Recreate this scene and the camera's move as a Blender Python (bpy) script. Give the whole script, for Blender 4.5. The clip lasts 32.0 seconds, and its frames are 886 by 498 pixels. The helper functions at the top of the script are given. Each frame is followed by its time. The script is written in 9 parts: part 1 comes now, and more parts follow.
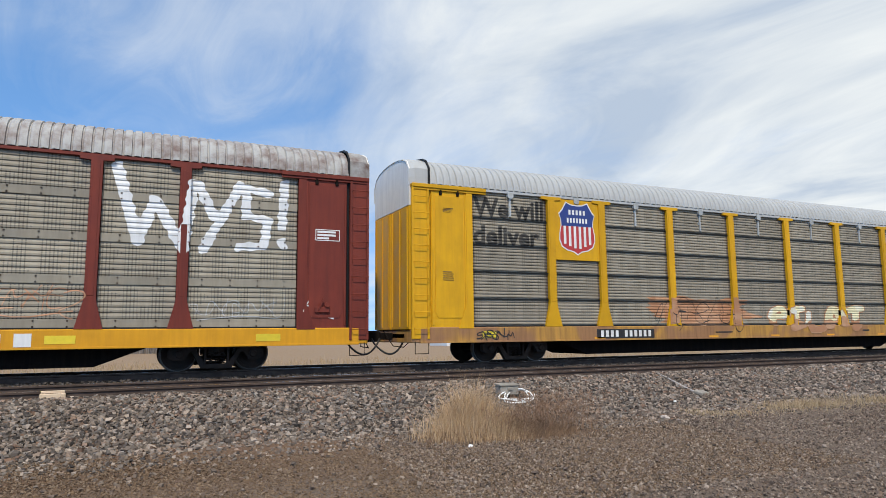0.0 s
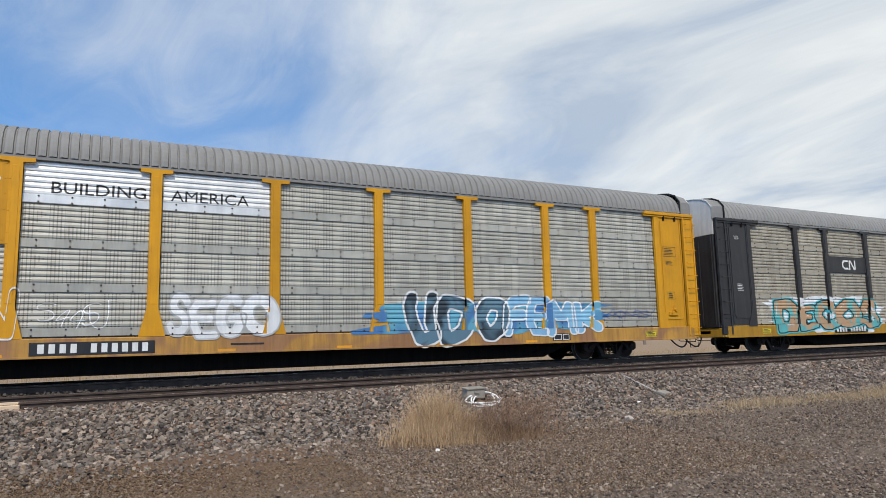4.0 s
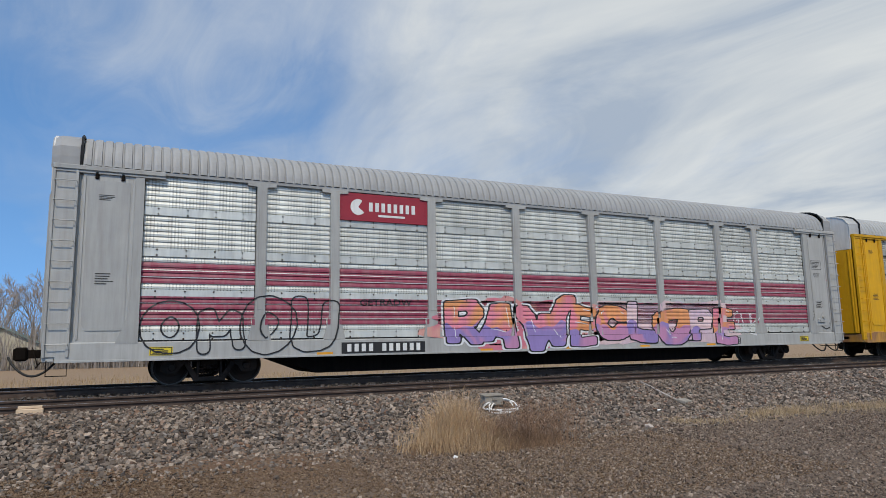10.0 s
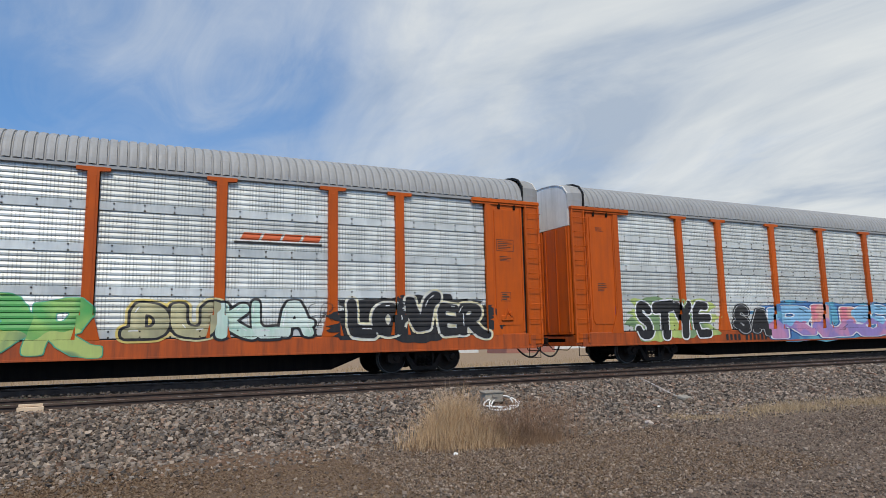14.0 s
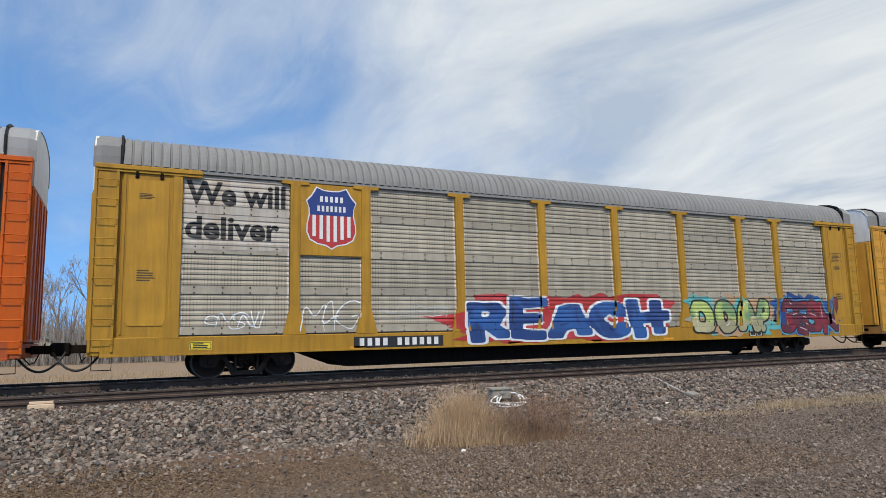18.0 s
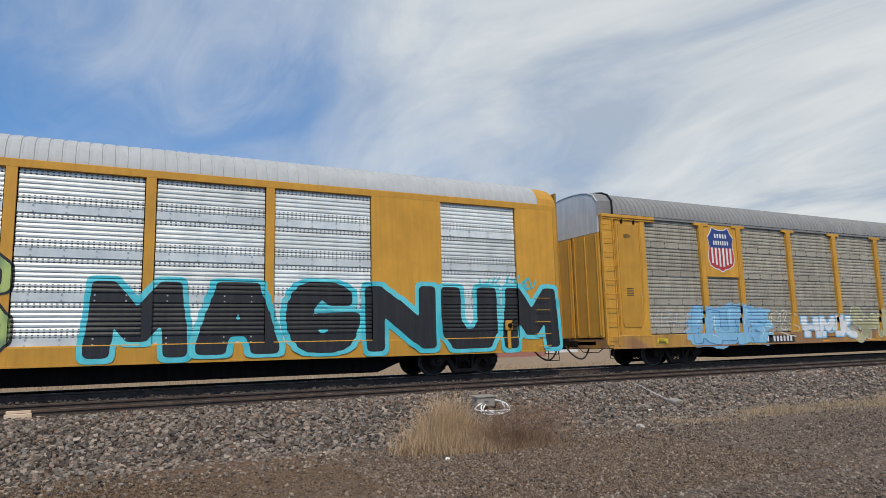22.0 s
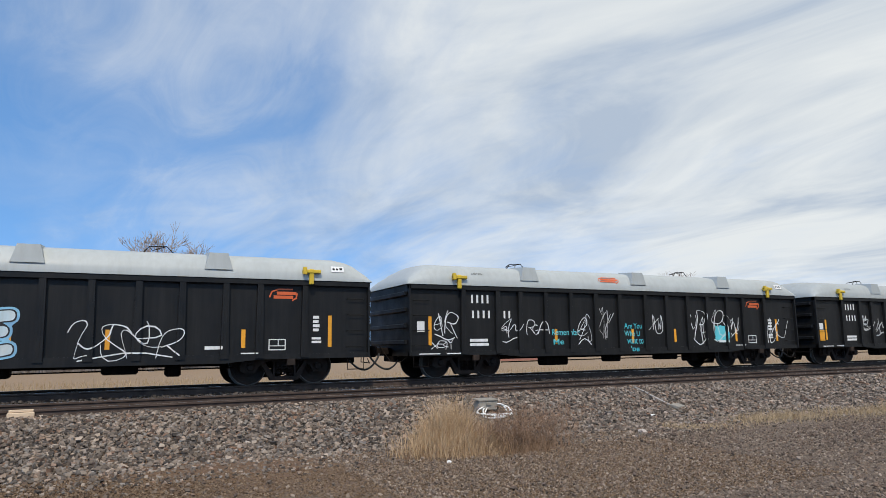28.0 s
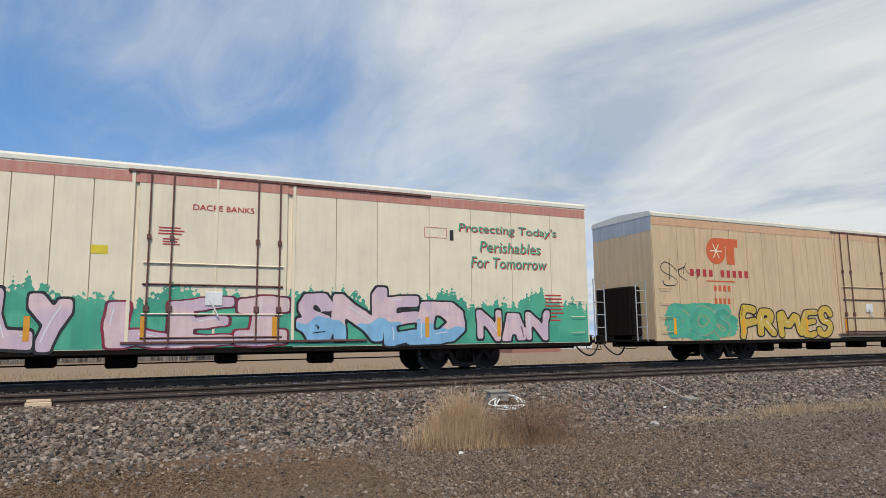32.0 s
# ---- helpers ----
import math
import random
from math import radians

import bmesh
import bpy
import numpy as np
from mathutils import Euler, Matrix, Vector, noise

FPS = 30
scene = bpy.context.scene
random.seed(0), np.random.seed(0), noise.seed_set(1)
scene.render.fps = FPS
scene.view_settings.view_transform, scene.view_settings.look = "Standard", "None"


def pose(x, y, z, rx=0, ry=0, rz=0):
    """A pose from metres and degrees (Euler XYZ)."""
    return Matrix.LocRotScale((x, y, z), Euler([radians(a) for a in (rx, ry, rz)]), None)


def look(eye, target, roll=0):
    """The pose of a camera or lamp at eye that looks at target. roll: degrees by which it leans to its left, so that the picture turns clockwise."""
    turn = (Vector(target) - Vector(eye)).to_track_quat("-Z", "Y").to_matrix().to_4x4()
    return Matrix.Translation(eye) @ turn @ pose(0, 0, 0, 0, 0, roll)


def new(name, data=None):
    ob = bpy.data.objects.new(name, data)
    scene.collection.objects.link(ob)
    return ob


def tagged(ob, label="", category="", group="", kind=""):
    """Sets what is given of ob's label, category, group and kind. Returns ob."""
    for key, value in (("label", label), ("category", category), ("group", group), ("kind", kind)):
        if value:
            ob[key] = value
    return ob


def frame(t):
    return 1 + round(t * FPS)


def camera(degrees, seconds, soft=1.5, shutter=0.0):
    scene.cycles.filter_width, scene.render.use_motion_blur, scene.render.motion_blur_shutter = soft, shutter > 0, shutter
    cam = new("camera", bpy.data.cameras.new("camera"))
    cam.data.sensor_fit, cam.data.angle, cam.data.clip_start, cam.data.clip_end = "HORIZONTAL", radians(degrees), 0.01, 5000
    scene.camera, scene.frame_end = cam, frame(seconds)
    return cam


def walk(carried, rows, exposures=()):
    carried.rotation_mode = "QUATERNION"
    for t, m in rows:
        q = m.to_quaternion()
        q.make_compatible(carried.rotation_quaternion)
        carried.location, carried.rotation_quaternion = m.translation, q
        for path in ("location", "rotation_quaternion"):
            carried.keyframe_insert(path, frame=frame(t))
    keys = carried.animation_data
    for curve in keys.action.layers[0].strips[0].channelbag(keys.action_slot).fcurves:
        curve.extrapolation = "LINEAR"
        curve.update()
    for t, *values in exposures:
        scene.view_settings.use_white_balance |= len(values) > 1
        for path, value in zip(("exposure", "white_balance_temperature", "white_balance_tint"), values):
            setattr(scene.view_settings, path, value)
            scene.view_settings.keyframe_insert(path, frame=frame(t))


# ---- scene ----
# ---- camera ----
EYE = (0.0, 0.0, 0.89)
cam = camera(67.25, 32.0, soft=0.25)


def aim(yaw, pitch, roll):
    """A look from the standing point: yaw from the track's normal to the right, pitch up, roll."""
    y, p = radians(yaw), radians(pitch)
    return look(EYE, (EYE[0] + math.sin(y) * math.cos(p), EYE[1] + math.cos(y) * math.cos(p), EYE[2] + math.sin(p)), roll)


walk(cam, [(t, aim(y, p, r)) for t, y, p, r in (
    (0, 24.84, 7.15, -0.54), (0.5, 25.53, 7.28, -0.97), (1, 26.10, 7.50, -1.41), (1.5, 26.67, 7.66, -1.65), (2, 27.12, 7.61, -1.74),
    (2.5, 27.46, 7.52, -1.74), (3, 27.63, 7.36, -1.59), (3.5, 27.74, 7.33, -1.40), (4, 27.82, 7.47, -1.30), (4.5, 27.65, 7.81, -1.20),
    (6.5, 26.60, 9.72, -1.44), (7, 26.63, 9.72, -1.43), (7.5, 26.63, 9.52, -1.42), (8, 26.53, 9.15, -1.35), (8.5, 26.44, 8.73, -1.30),
    (9, 26.31, 8.42, -1.16), (9.5, 26.27, 8.19, -1.07), (10, 26.26, 8.03, -1.02), (10.5, 26.22, 7.92, -0.95), (11, 26.22, 7.78, -0.95),
    (11.5, 26.23, 7.62, -0.99), (12, 26.23, 7.53, -1.03), (12.5, 26.18, 7.55, -1.03), (13, 26.19, 7.63, -1.09), (13.5, 26.24, 7.73, -1.14),
    (14, 26.27, 7.79, -1.16), (14.5, 26.29, 7.79, -1.17), (16.5, 25.88, 7.86, -1.21), (17, 25.80, 7.80, -1.21), (17.5, 25.72, 7.72, -1.24),
    (18, 25.66, 7.54, -1.29), (18.5, 25.66, 7.38, -1.20), (19, 25.74, 7.30, -1.06), (19.5, 25.90, 7.34, -0.89), (20, 26.12, 7.43, -0.82),
    (20.5, 26.36, 7.55, -0.82), (21, 26.61, 7.72, -0.97), (21.5, 26.83, 7.94, -1.19), (22, 27.03, 8.15, -1.39), (22.5, 27.16, 8.33, -1.42),
    (23, 27.27, 8.42, -1.43), (23.5, 27.28, 8.42, -1.36), (24, 27.20, 8.39, -1.24), (24.5, 27.10, 8.33, -1.07), (25, 27.05, 8.27, -1.05),
    (25.5, 27.04, 8.24, -1.00), (26, 27.03, 8.23, -0.94), (26.5, 27.04, 8.27, -0.93), (28.5, 26.59, 8.40, -0.91), (29, 26.42, 8.31, -1.00),
    (29.5, 26.29, 8.20, -1.00), (30, 26.18, 8.07, -0.95), (30.5, 26.07, 7.99, -0.94), (31, 25.92, 7.90, -0.81), (31.5, 25.78, 7.80, -0.73),
    (32, 25.71, 7.71, -0.71))],
    exposures=((0, 0.13, 6665, 8), (2, 0.05, 6665, 8), (7, 0.03, 6665, 8), (8, -0.14, 6665, 8), (9, -0.38, 6665, 8), (10, -0.22, 6665, 8), (11, -0.14, 6665, 8), (12, 0.02, 6665, 8), (13, -0.12, 6665, 8), (14, -0.14, 6665, 8), (17, -0.16, 6665, 8), (18, 0.0, 6665, 8), (19, 0.08, 6665, 8),
               (20, 0.06, 6665, 8), (21, -0.04, 6665, 8), (22, -0.18, 6665, 8), (23, -0.02, 6665, 8), (24, 0.03, 6665, 8), (26, -0.10, 6665, 8), (29, 0.02, 6665, 8), (30, 0.0, 6665, 8), (31, -0.09, 6720, 8), (32, -0.11, 6800, 8)))

# ---- world, sun ----
SUN_AZ, SUN_EL = radians(-26), radians(50)      # azimuth from -y towards +x
to_sun = Vector((math.sin(SUN_AZ) * math.cos(SUN_EL), -math.cos(SUN_AZ) * math.cos(SUN_EL), math.sin(SUN_EL)))
sun = new("sun", bpy.data.lights.new("sun", "SUN"))
sun.data.energy, sun.data.angle, sun.data.color = 3.2, radians(1.5), (1.0, 0.90, 0.77)
sun.matrix_world = look(to_sun * 60, (0, 0, 0))


def node(tree, kind, at=None, **inputs):
    n = tree.nodes.new(kind)
    for k, v in inputs.items():
        n.inputs[k.replace("_", " ")].default_value = v
    return n


def math_node(tree, op, a, b=None):
    n = tree.nodes.new("ShaderNodeMath")
    n.operation = op
    for i, s in enumerate((a, b)):
        if s is None:
            continue
        if isinstance(s, (int, float)):
            n.inputs[i].default_value = s
        else:
            tree.links.new(s, n.inputs[i])
    return n.outputs[0]


def ramp(tree, src, stops):
    n = tree.nodes.new("ShaderNodeValToRGB")
    e = n.color_ramp.elements
    while len(e) < len(stops):
        e.new(0.5)
    for el, (p, c) in zip(e, stops):
        el.position, el.color = p, (*c, 1) if len(c) == 3 else c
    tree.links.new(src, n.inputs[0])
    return n.outputs[0]


def mixed(tree, fac, a, b, blend="MIX"):
    n = tree.nodes.new("ShaderNodeMix")
    n.data_type, n.blend_type = "RGBA", blend
    for i, s in ((0, fac), (6, a), (7, b)):
        if isinstance(s, (int, float)):
            n.inputs[i].default_value = s
        elif isinstance(s, tuple):
            n.inputs[i].default_value = (*s, 1) if len(s) == 3 else s
        else:
            tree.links.new(s, n.inputs[i])
    return n.outputs[2]


world = bpy.data.worlds.new("sky")
scene.world = world
world.use_nodes = True
wt = world.node_tree
wt.nodes.clear()
sky = wt.nodes.new("ShaderNodeTexSky")
sky.sky_type, sky.sun_disc = "NISHITA", False
sky.sun_elevation, sky.sun_rotation = SUN_EL, radians(180) - SUN_AZ
up = wt.nodes.new("ShaderNodeVectorMath")
up.operation, up.inputs[1].default_value = "ADD", (0.0, 0.0, 0.3)      # thin dry air: the blue keeps down to the skyline
sky.air_density, sky.dust_density, sky.ozone_density = 1.0, 0.1, 4.0
co = wt.nodes.new("ShaderNodeTexCoord")
sep = wt.nodes.new("ShaderNodeSeparateXYZ")
wt.links.new(co.outputs["Generated"], sep.inputs[0])
wt.links.new(co.outputs["Generated"], up.inputs[0])
wt.links.new(up.outputs[0], sky.inputs["Vector"])
# clouds lie on a high flat layer: direction divided by its height
hz = math_node(wt, "MAXIMUM", math_node(wt, "ADD", sep.outputs[2], 0.16), 0.05)
comb = wt.nodes.new("ShaderNodeCombineXYZ")
wt.links.new(math_node(wt, "DIVIDE", sep.outputs[0], hz), comb.inputs[0])
wt.links.new(math_node(wt, "DIVIDE", sep.outputs[1], hz), comb.inputs[1])
# streaks of high cloud run away from the place, a little to its left
turn_v = wt.nodes.new("ShaderNodeVectorRotate")
turn_v.rotation_type = "Z_AXIS"
turn_v.inputs["Angle"].default_value = radians(-8)
wt.links.new(comb.outputs[0], turn_v.inputs["Vector"])
clouds = []
for scale, stretch, shift, detail, rough, warp in ((1.15, (1.0, 0.62, 1.0), (2.1, 0.3, 0.0), 5.0, 0.5, 0.9), (3.4, (1.0, 0.40, 1.0), (0.4, 1.7, 0.0), 8.0, 0.62, 1.3), (1.7, (1.0, 0.5, 1.0), (5.3, 4.2, 2.0), 6.0, 0.55, 1.0)):
    mp = wt.nodes.new("ShaderNodeMapping")
    mp.inputs["Location"].default_value, mp.inputs["Scale"].default_value = shift, stretch
    wt.links.new(turn_v.outputs[0], mp.inputs[0])
    n = node(wt, "ShaderNodeTexNoise", Scale=scale, Detail=detail, Roughness=rough, Distortion=warp)
    wt.links.new(mp.outputs[0], n.inputs["Vector"])
    clouds.append(n.outputs[0])
veil = math_node(wt, "ADD", math_node(wt, "MULTIPLY", clouds[0], 0.50), math_node(wt, "MULTIPLY", clouds[1], 0.30))
# the veil thickens towards the +x side and overhead
side = math_node(wt, "ADD", math_node(wt, "ADD", veil, math_node(wt, "MULTIPLY", sep.outputs[0], 0.52)), math_node(wt, "MULTIPLY", sep.outputs[2], 0.34))
cover = ramp(wt, math_node(wt, "SUBTRACT", side, 0.015), [(0.37, (0.02,) * 3), (0.48, (0.16,) * 3), (0.58, (0.44,) * 3), (0.69, (0.70,) * 3), (0.80, (0.92,) * 3), (0.9, (0.97,) * 3)])
tone = ramp(wt, clouds[2], [(0.36, (3.9, 4.6, 5.7)), (0.50, (5.6, 6.05, 6.6)), (0.62, (6.7, 7.0, 7.25))])
clear = mixed(wt, 1.0, sky.outputs[0], (1.55, 2.03, 2.2), "MULTIPLY")
sky_col = mixed(wt, cover, clear, tone)
bg = wt.nodes.new("ShaderNodeBackground")
bg.inputs["Strength"].default_value = 0.12
out = wt.nodes.new("ShaderNodeOutputWorld")
wt.links.new(sky_col, bg.inputs["Color"])
wt.links.new(bg.outputs[0], out.inputs["Surface"])

# ---- materials ----
MATS = {}


def surface(name, col, rough=0.6, metal=0.0, var=0.14, scale=2.5, bump=0.15, fine_scale=40.0, dirt=None, dirt_amount=0.35, streaks=True, tint=0.1, col2=None, col2_scale=1.2):
    """A painted, metal or mineral surface: colour with two scales of variation, stains that run down, relief."""
    if name in MATS:
        return MATS[name]
    m = bpy.data.materials.new(name)
    m.use_nodes = True
    t = m.node_tree
    b = t.nodes["Principled BSDF"]
    tc = t.nodes.new("ShaderNodeTexCoord")
    info = t.nodes.new("ShaderNodeObjectInfo")
    shift = t.nodes.new("ShaderNodeVectorMath")
    shift.operation = "ADD"
    rnd = t.nodes.new("ShaderNodeCombineXYZ")
    r50 = math_node(t, "MULTIPLY", info.outputs["Random"], 50.0)
    t.links.new(r50, rnd.inputs[0])
    t.links.new(r50, rnd.inputs[2])
    t.links.new(tc.outputs["Object"], shift.inputs[0])
    t.links.new(rnd.outputs[0], shift.inputs[1])
    vec = shift.outputs[0]
    n1 = node(t, "ShaderNodeTexNoise", Scale=scale, Detail=5.0, Roughness=0.6)
    n2 = node(t, "ShaderNodeTexNoise", Scale=fine_scale, Detail=3.0, Roughness=0.7)
    for n in (n1, n2):
        t.links.new(vec, n.inputs["Vector"])
    lo, hi = tuple(c * (1 - var) for c in col), tuple(min(1, c * (1 + var)) for c in col)
    c = mixed(t, ramp(t, n1.outputs[0], [(0.3, (0,) * 3), (0.7, (1,) * 3)]), lo, hi)
    if col2:
        n3 = node(t, "ShaderNodeTexNoise", Scale=col2_scale, Detail=2.0, Distortion=0.8)
        t.links.new(vec, n3.inputs["Vector"])
        c = mixed(t, ramp(t, n3.outputs[0], [(0.46, (0,) * 3), (0.56, (1,) * 3)]), c, col2)
    c = mixed(t, math_node(t, "MULTIPLY", n2.outputs[0], var * 1.2), c, tuple(x * 0.55 for x in col))
    if dirt:
        mp = t.nodes.new("ShaderNodeMapping")
        mp.inputs["Scale"].default_value = (7.0, 7.0, 0.55) if streaks else (2.2, 2.2, 2.2)
        t.links.new(vec, mp.inputs[0])
        nd = node(t, "ShaderNodeTexNoise", Scale=1.0, Detail=7.0, Roughness=0.65)
        t.links.new(mp.outputs[0], nd.inputs["Vector"])
        f = ramp(t, nd.outputs[0], [(0.42, (0,) * 3), (0.75, (dirt_amount,) * 3)])
        c = mixed(t, f, c, dirt)
    if tint:
        v = math_node(t, "ADD", math_node(t, "MULTIPLY", info.outputs["Random"], 2 * tint), 1 - tint)
        g = t.nodes.new("ShaderNodeCombineXYZ")
        for i in range(3):
            t.links.new(v, g.inputs[i])
        c = mixed(t, 1.0, c, g.outputs[0], "MULTIPLY")
    t.links.new(c, b.inputs["Base Color"])
    b.inputs["Metallic"].default_value = metal
    t.links.new(ramp(t, n1.outputs[0], [(0.3, (max(0.05, rough - 0.12),) * 3), (0.7, (min(1, rough + 0.12),) * 3)]), b.inputs["Roughness"])
    if bump:
        bp = node(t, "ShaderNodeBump", Strength=bump, Distance=0.01)
        t.links.new(n2.outputs[0], bp.inputs["Height"])
        t.links.new(bp.outputs[0], b.inputs["Normal"])
    MATS[name] = m
    return m


def sheet_metal(name, col, dirt, dirt_amount=0.5, metal=0.35, rough=0.42, holes=0.35, edge=None, rows_only=False):
    """Galvanised side sheets: rows of small ventilation holes in columns, run-down grime, each sheet a little different."""
    if name in MATS:
        return MATS[name]
    m = surface(name, col, rough + 0.1, metal * 1.2, 0.16, 1.6, 0.1, 60.0, dirt, dirt_amount, True, 0.13)
    t = m.node_tree
    b = t.nodes["Principled BSDF"]
    src = b.inputs["Base Color"].links[0].from_socket
    tc = t.nodes.new("ShaderNodeTexCoord")
    s = t.nodes.new("ShaderNodeSeparateXYZ")
    t.links.new(tc.outputs["Object"], s.inputs[0])

    def dots(axis, pitch, width):
        f = math_node(t, "FRACT", math_node(t, "DIVIDE", s.outputs[axis], pitch))
        return math_node(t, "LESS_THAN", f, width)
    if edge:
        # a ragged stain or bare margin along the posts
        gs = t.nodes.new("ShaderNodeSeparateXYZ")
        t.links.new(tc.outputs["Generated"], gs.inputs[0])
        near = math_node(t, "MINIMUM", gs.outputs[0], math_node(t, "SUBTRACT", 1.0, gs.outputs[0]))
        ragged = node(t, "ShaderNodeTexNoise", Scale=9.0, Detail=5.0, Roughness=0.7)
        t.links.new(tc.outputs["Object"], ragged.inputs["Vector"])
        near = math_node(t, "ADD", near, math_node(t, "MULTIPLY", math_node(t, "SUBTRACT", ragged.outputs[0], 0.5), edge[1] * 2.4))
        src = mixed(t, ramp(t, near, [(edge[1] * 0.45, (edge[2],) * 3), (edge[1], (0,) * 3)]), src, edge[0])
    patch = node(t, "ShaderNodeTexNoise", Scale=1.7, Detail=2.0)
    t.links.new(tc.outputs["Object"], patch.inputs["Vector"])
    hole = math_node(t, "MULTIPLY", dots(0, 0.078, 0.36), dots(2, 0.052, 0.5))
    cols = math_node(t, "GREATER_THAN", math_node(t, "ADD", math_node(t, "MULTIPLY", dots(0, 0.56, 0.55), 0.22), patch.outputs[0]), 0.56)
    tc2 = math_node(t, "MULTIPLY", hole, cols)
    if rows_only:
        # coarse holes in the ribs next to each lap only
        hole = math_node(t, "MULTIPLY", dots(0, 0.11, 0.38), dots(2, 0.062, 0.55))
        tc2 = math_node(t, "MULTIPLY", hole, math_node(t, "MAXIMUM", math_node(t, "LESS_THAN", s.outputs[2], 0.40), math_node(t, "GREATER_THAN", s.outputs[2], 0.86)))
    # no holes in the flat lap at the foot of a sheet
    tc2 = math_node(t, "MULTIPLY", tc2, math_node(t, "GREATER_THAN", s.outputs[2], 0.2))
    t.links.new(mixed(t, math_node(t, "MULTIPLY", tc2, holes), src, (0.008, 0.008, 0.008)), b.inputs["Base Color"])
    return m


def by_island(name, cols, rough=0.9, bump=0.4, scale=60.0):
    """Loose pieces in one mesh, each its own shade."""
    m = bpy.data.materials.new(name)
    m.use_nodes = True
    t = m.node_tree
    b = t.nodes["Principled BSDF"]
    g = t.nodes.new("ShaderNodeNewGeometry")
    c = ramp(t, g.outputs["Random Per Island"], [(i / max(1, len(cols) - 1), k) for i, k in enumerate(cols)])
    tc = t.nodes.new("ShaderNodeTexCoord")
    n = node(t, "ShaderNodeTexNoise", Scale=scale, Detail=4.0)
    t.links.new(tc.outputs["Object"], n.inputs["Vector"])
    c = mixed(t, math_node(t, "MULTIPLY", n.outputs[0], 0.28), c, tuple(x * 0.35 for x in cols[len(cols) // 2]))
    t.links.new(c, b.inputs["Base Color"])
    b.inputs["Roughness"].default_value = rough
    MATS[name] = m
    return m


RUST = (0.10, 0.045, 0.022)
GRIME = (0.09, 0.08, 0.065)
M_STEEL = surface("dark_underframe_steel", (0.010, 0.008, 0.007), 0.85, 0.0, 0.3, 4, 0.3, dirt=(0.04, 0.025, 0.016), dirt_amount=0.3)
M_BOGIE = surface("bogie_cast_steel", (0.034, 0.026, 0.022), 0.8, 0.1, 0.35, 6, 0.3, dirt=(0.12, 0.072, 0.048), dirt_amount=0.5, streaks=False)
M_WHEEL = surface("wheel_steel", (0.035, 0.028, 0.024), 0.7, 0.4, 0.3, 6, 0.2, dirt=RUST, dirt_amount=0.4, streaks=False)
M_RIM = surface("worn_wheel_rim", (0.13, 0.115, 0.10), 0.6, 0.2, 0.15, 6, 0.05)
M_RAILTOP = surface("polished_rail_head", (0.55, 0.52, 0.49), 0.24, 0.9, 0.2, 3, 0.1)
M_RAIL = surface("rusty_rail_steel", (0.095, 0.068, 0.055), 0.85, 0.0, 0.3, 4, 0.3, dirt=(0.03, 0.02, 0.016), dirt_amount=0.6, streaks=False, tint=0)
M_TIE = surface("creosoted_timber", (0.05, 0.041, 0.034), 0.9, 0, 0.3, 6, 0.6, dirt=(0.06, 0.052, 0.045), dirt_amount=0.4, streaks=False)
M_BLACK = surface("black_paint", (0.011, 0.0112, 0.0115), 0.5, 0, 0.25, 2, 0.08, dirt=(0.035, 0.034, 0.032), dirt_amount=0.3)
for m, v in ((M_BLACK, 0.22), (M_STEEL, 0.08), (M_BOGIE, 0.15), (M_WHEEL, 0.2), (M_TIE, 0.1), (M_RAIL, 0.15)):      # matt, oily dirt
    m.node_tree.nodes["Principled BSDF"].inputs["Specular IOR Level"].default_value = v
M_WHITE = surface("white_paint", (0.76, 0.76, 0.74), 0.55, 0, 0.08, 3, 0.05, dirt=GRIME, dirt_amount=0.25, tint=0)
M_RUBBER = surface("black_rubber_hose", (0.02, 0.02, 0.02), 0.6, 0, 0.2, 5, 0.1)
M_GREY = surface("grey_paint", (0.42, 0.44, 0.44), 0.5, 0.1, 0.1, 2, 0.05, dirt=GRIME, dirt_amount=0.4)
M_CREAM = surface("cream_paint", (0.80, 0.70, 0.515), 0.5, 0, 0.06, 1.5, 0.05, dirt=(0.45, 0.33, 0.2), dirt_amount=0.18, tint=0.02)
M_COVER = surface("pale_grey_fibreglass", (0.40, 0.425, 0.415), 0.5, 0, 0.07, 1.2, 0.04, dirt=(0.28, 0.28, 0.26), dirt_amount=0.35)
M_ROOF = surface("grey_galvanised_roof", (0.225, 0.222, 0.212), 0.7, 0.0, 0.12, 1.5, 0.05, dirt=(0.16, 0.15, 0.14), dirt_amount=0.4)
M_ROOF_W = surface("pale_galvanised_roof", (0.40, 0.41, 0.405), 0.65, 0.0, 0.08, 1.5, 0.05, dirt=(0.3, 0.29, 0.27), dirt_amount=0.35)
M_ROOF_R = surface("rust_stained_roof", (0.36, 0.355, 0.34), 0.7, 0.0, 0.12, 1.5, 0.08, dirt=(0.10, 0.04, 0.025), dirt_amount=0.95, streaks=False)
M_ORANGE_MARK = surface("orange_reflective_strip", (0.75, 0.33, 0.02), 0.45, 0, 0.1, 8, 0.03)
M_YELLOW_MARK = surface("yellow_sign_paint", (0.72, 0.55, 0.03), 0.5, 0, 0.08, 8, 0.03)
M_YELLOW_STEEL = surface("yellow_latch_paint", (0.62, 0.42, 0.03), 0.5, 0, 0.15, 8, 0.05)


def spray(name, col, col2=None, rough=0.55):
    """Sprayed paint, its fill fading into a second colour in soft patches."""
    return surface("spray_" + name, col, rough, 0, 0.1, 1.8, 0.03, 50.0, GRIME, 0.22, True, 0.0, col2, 0.9)


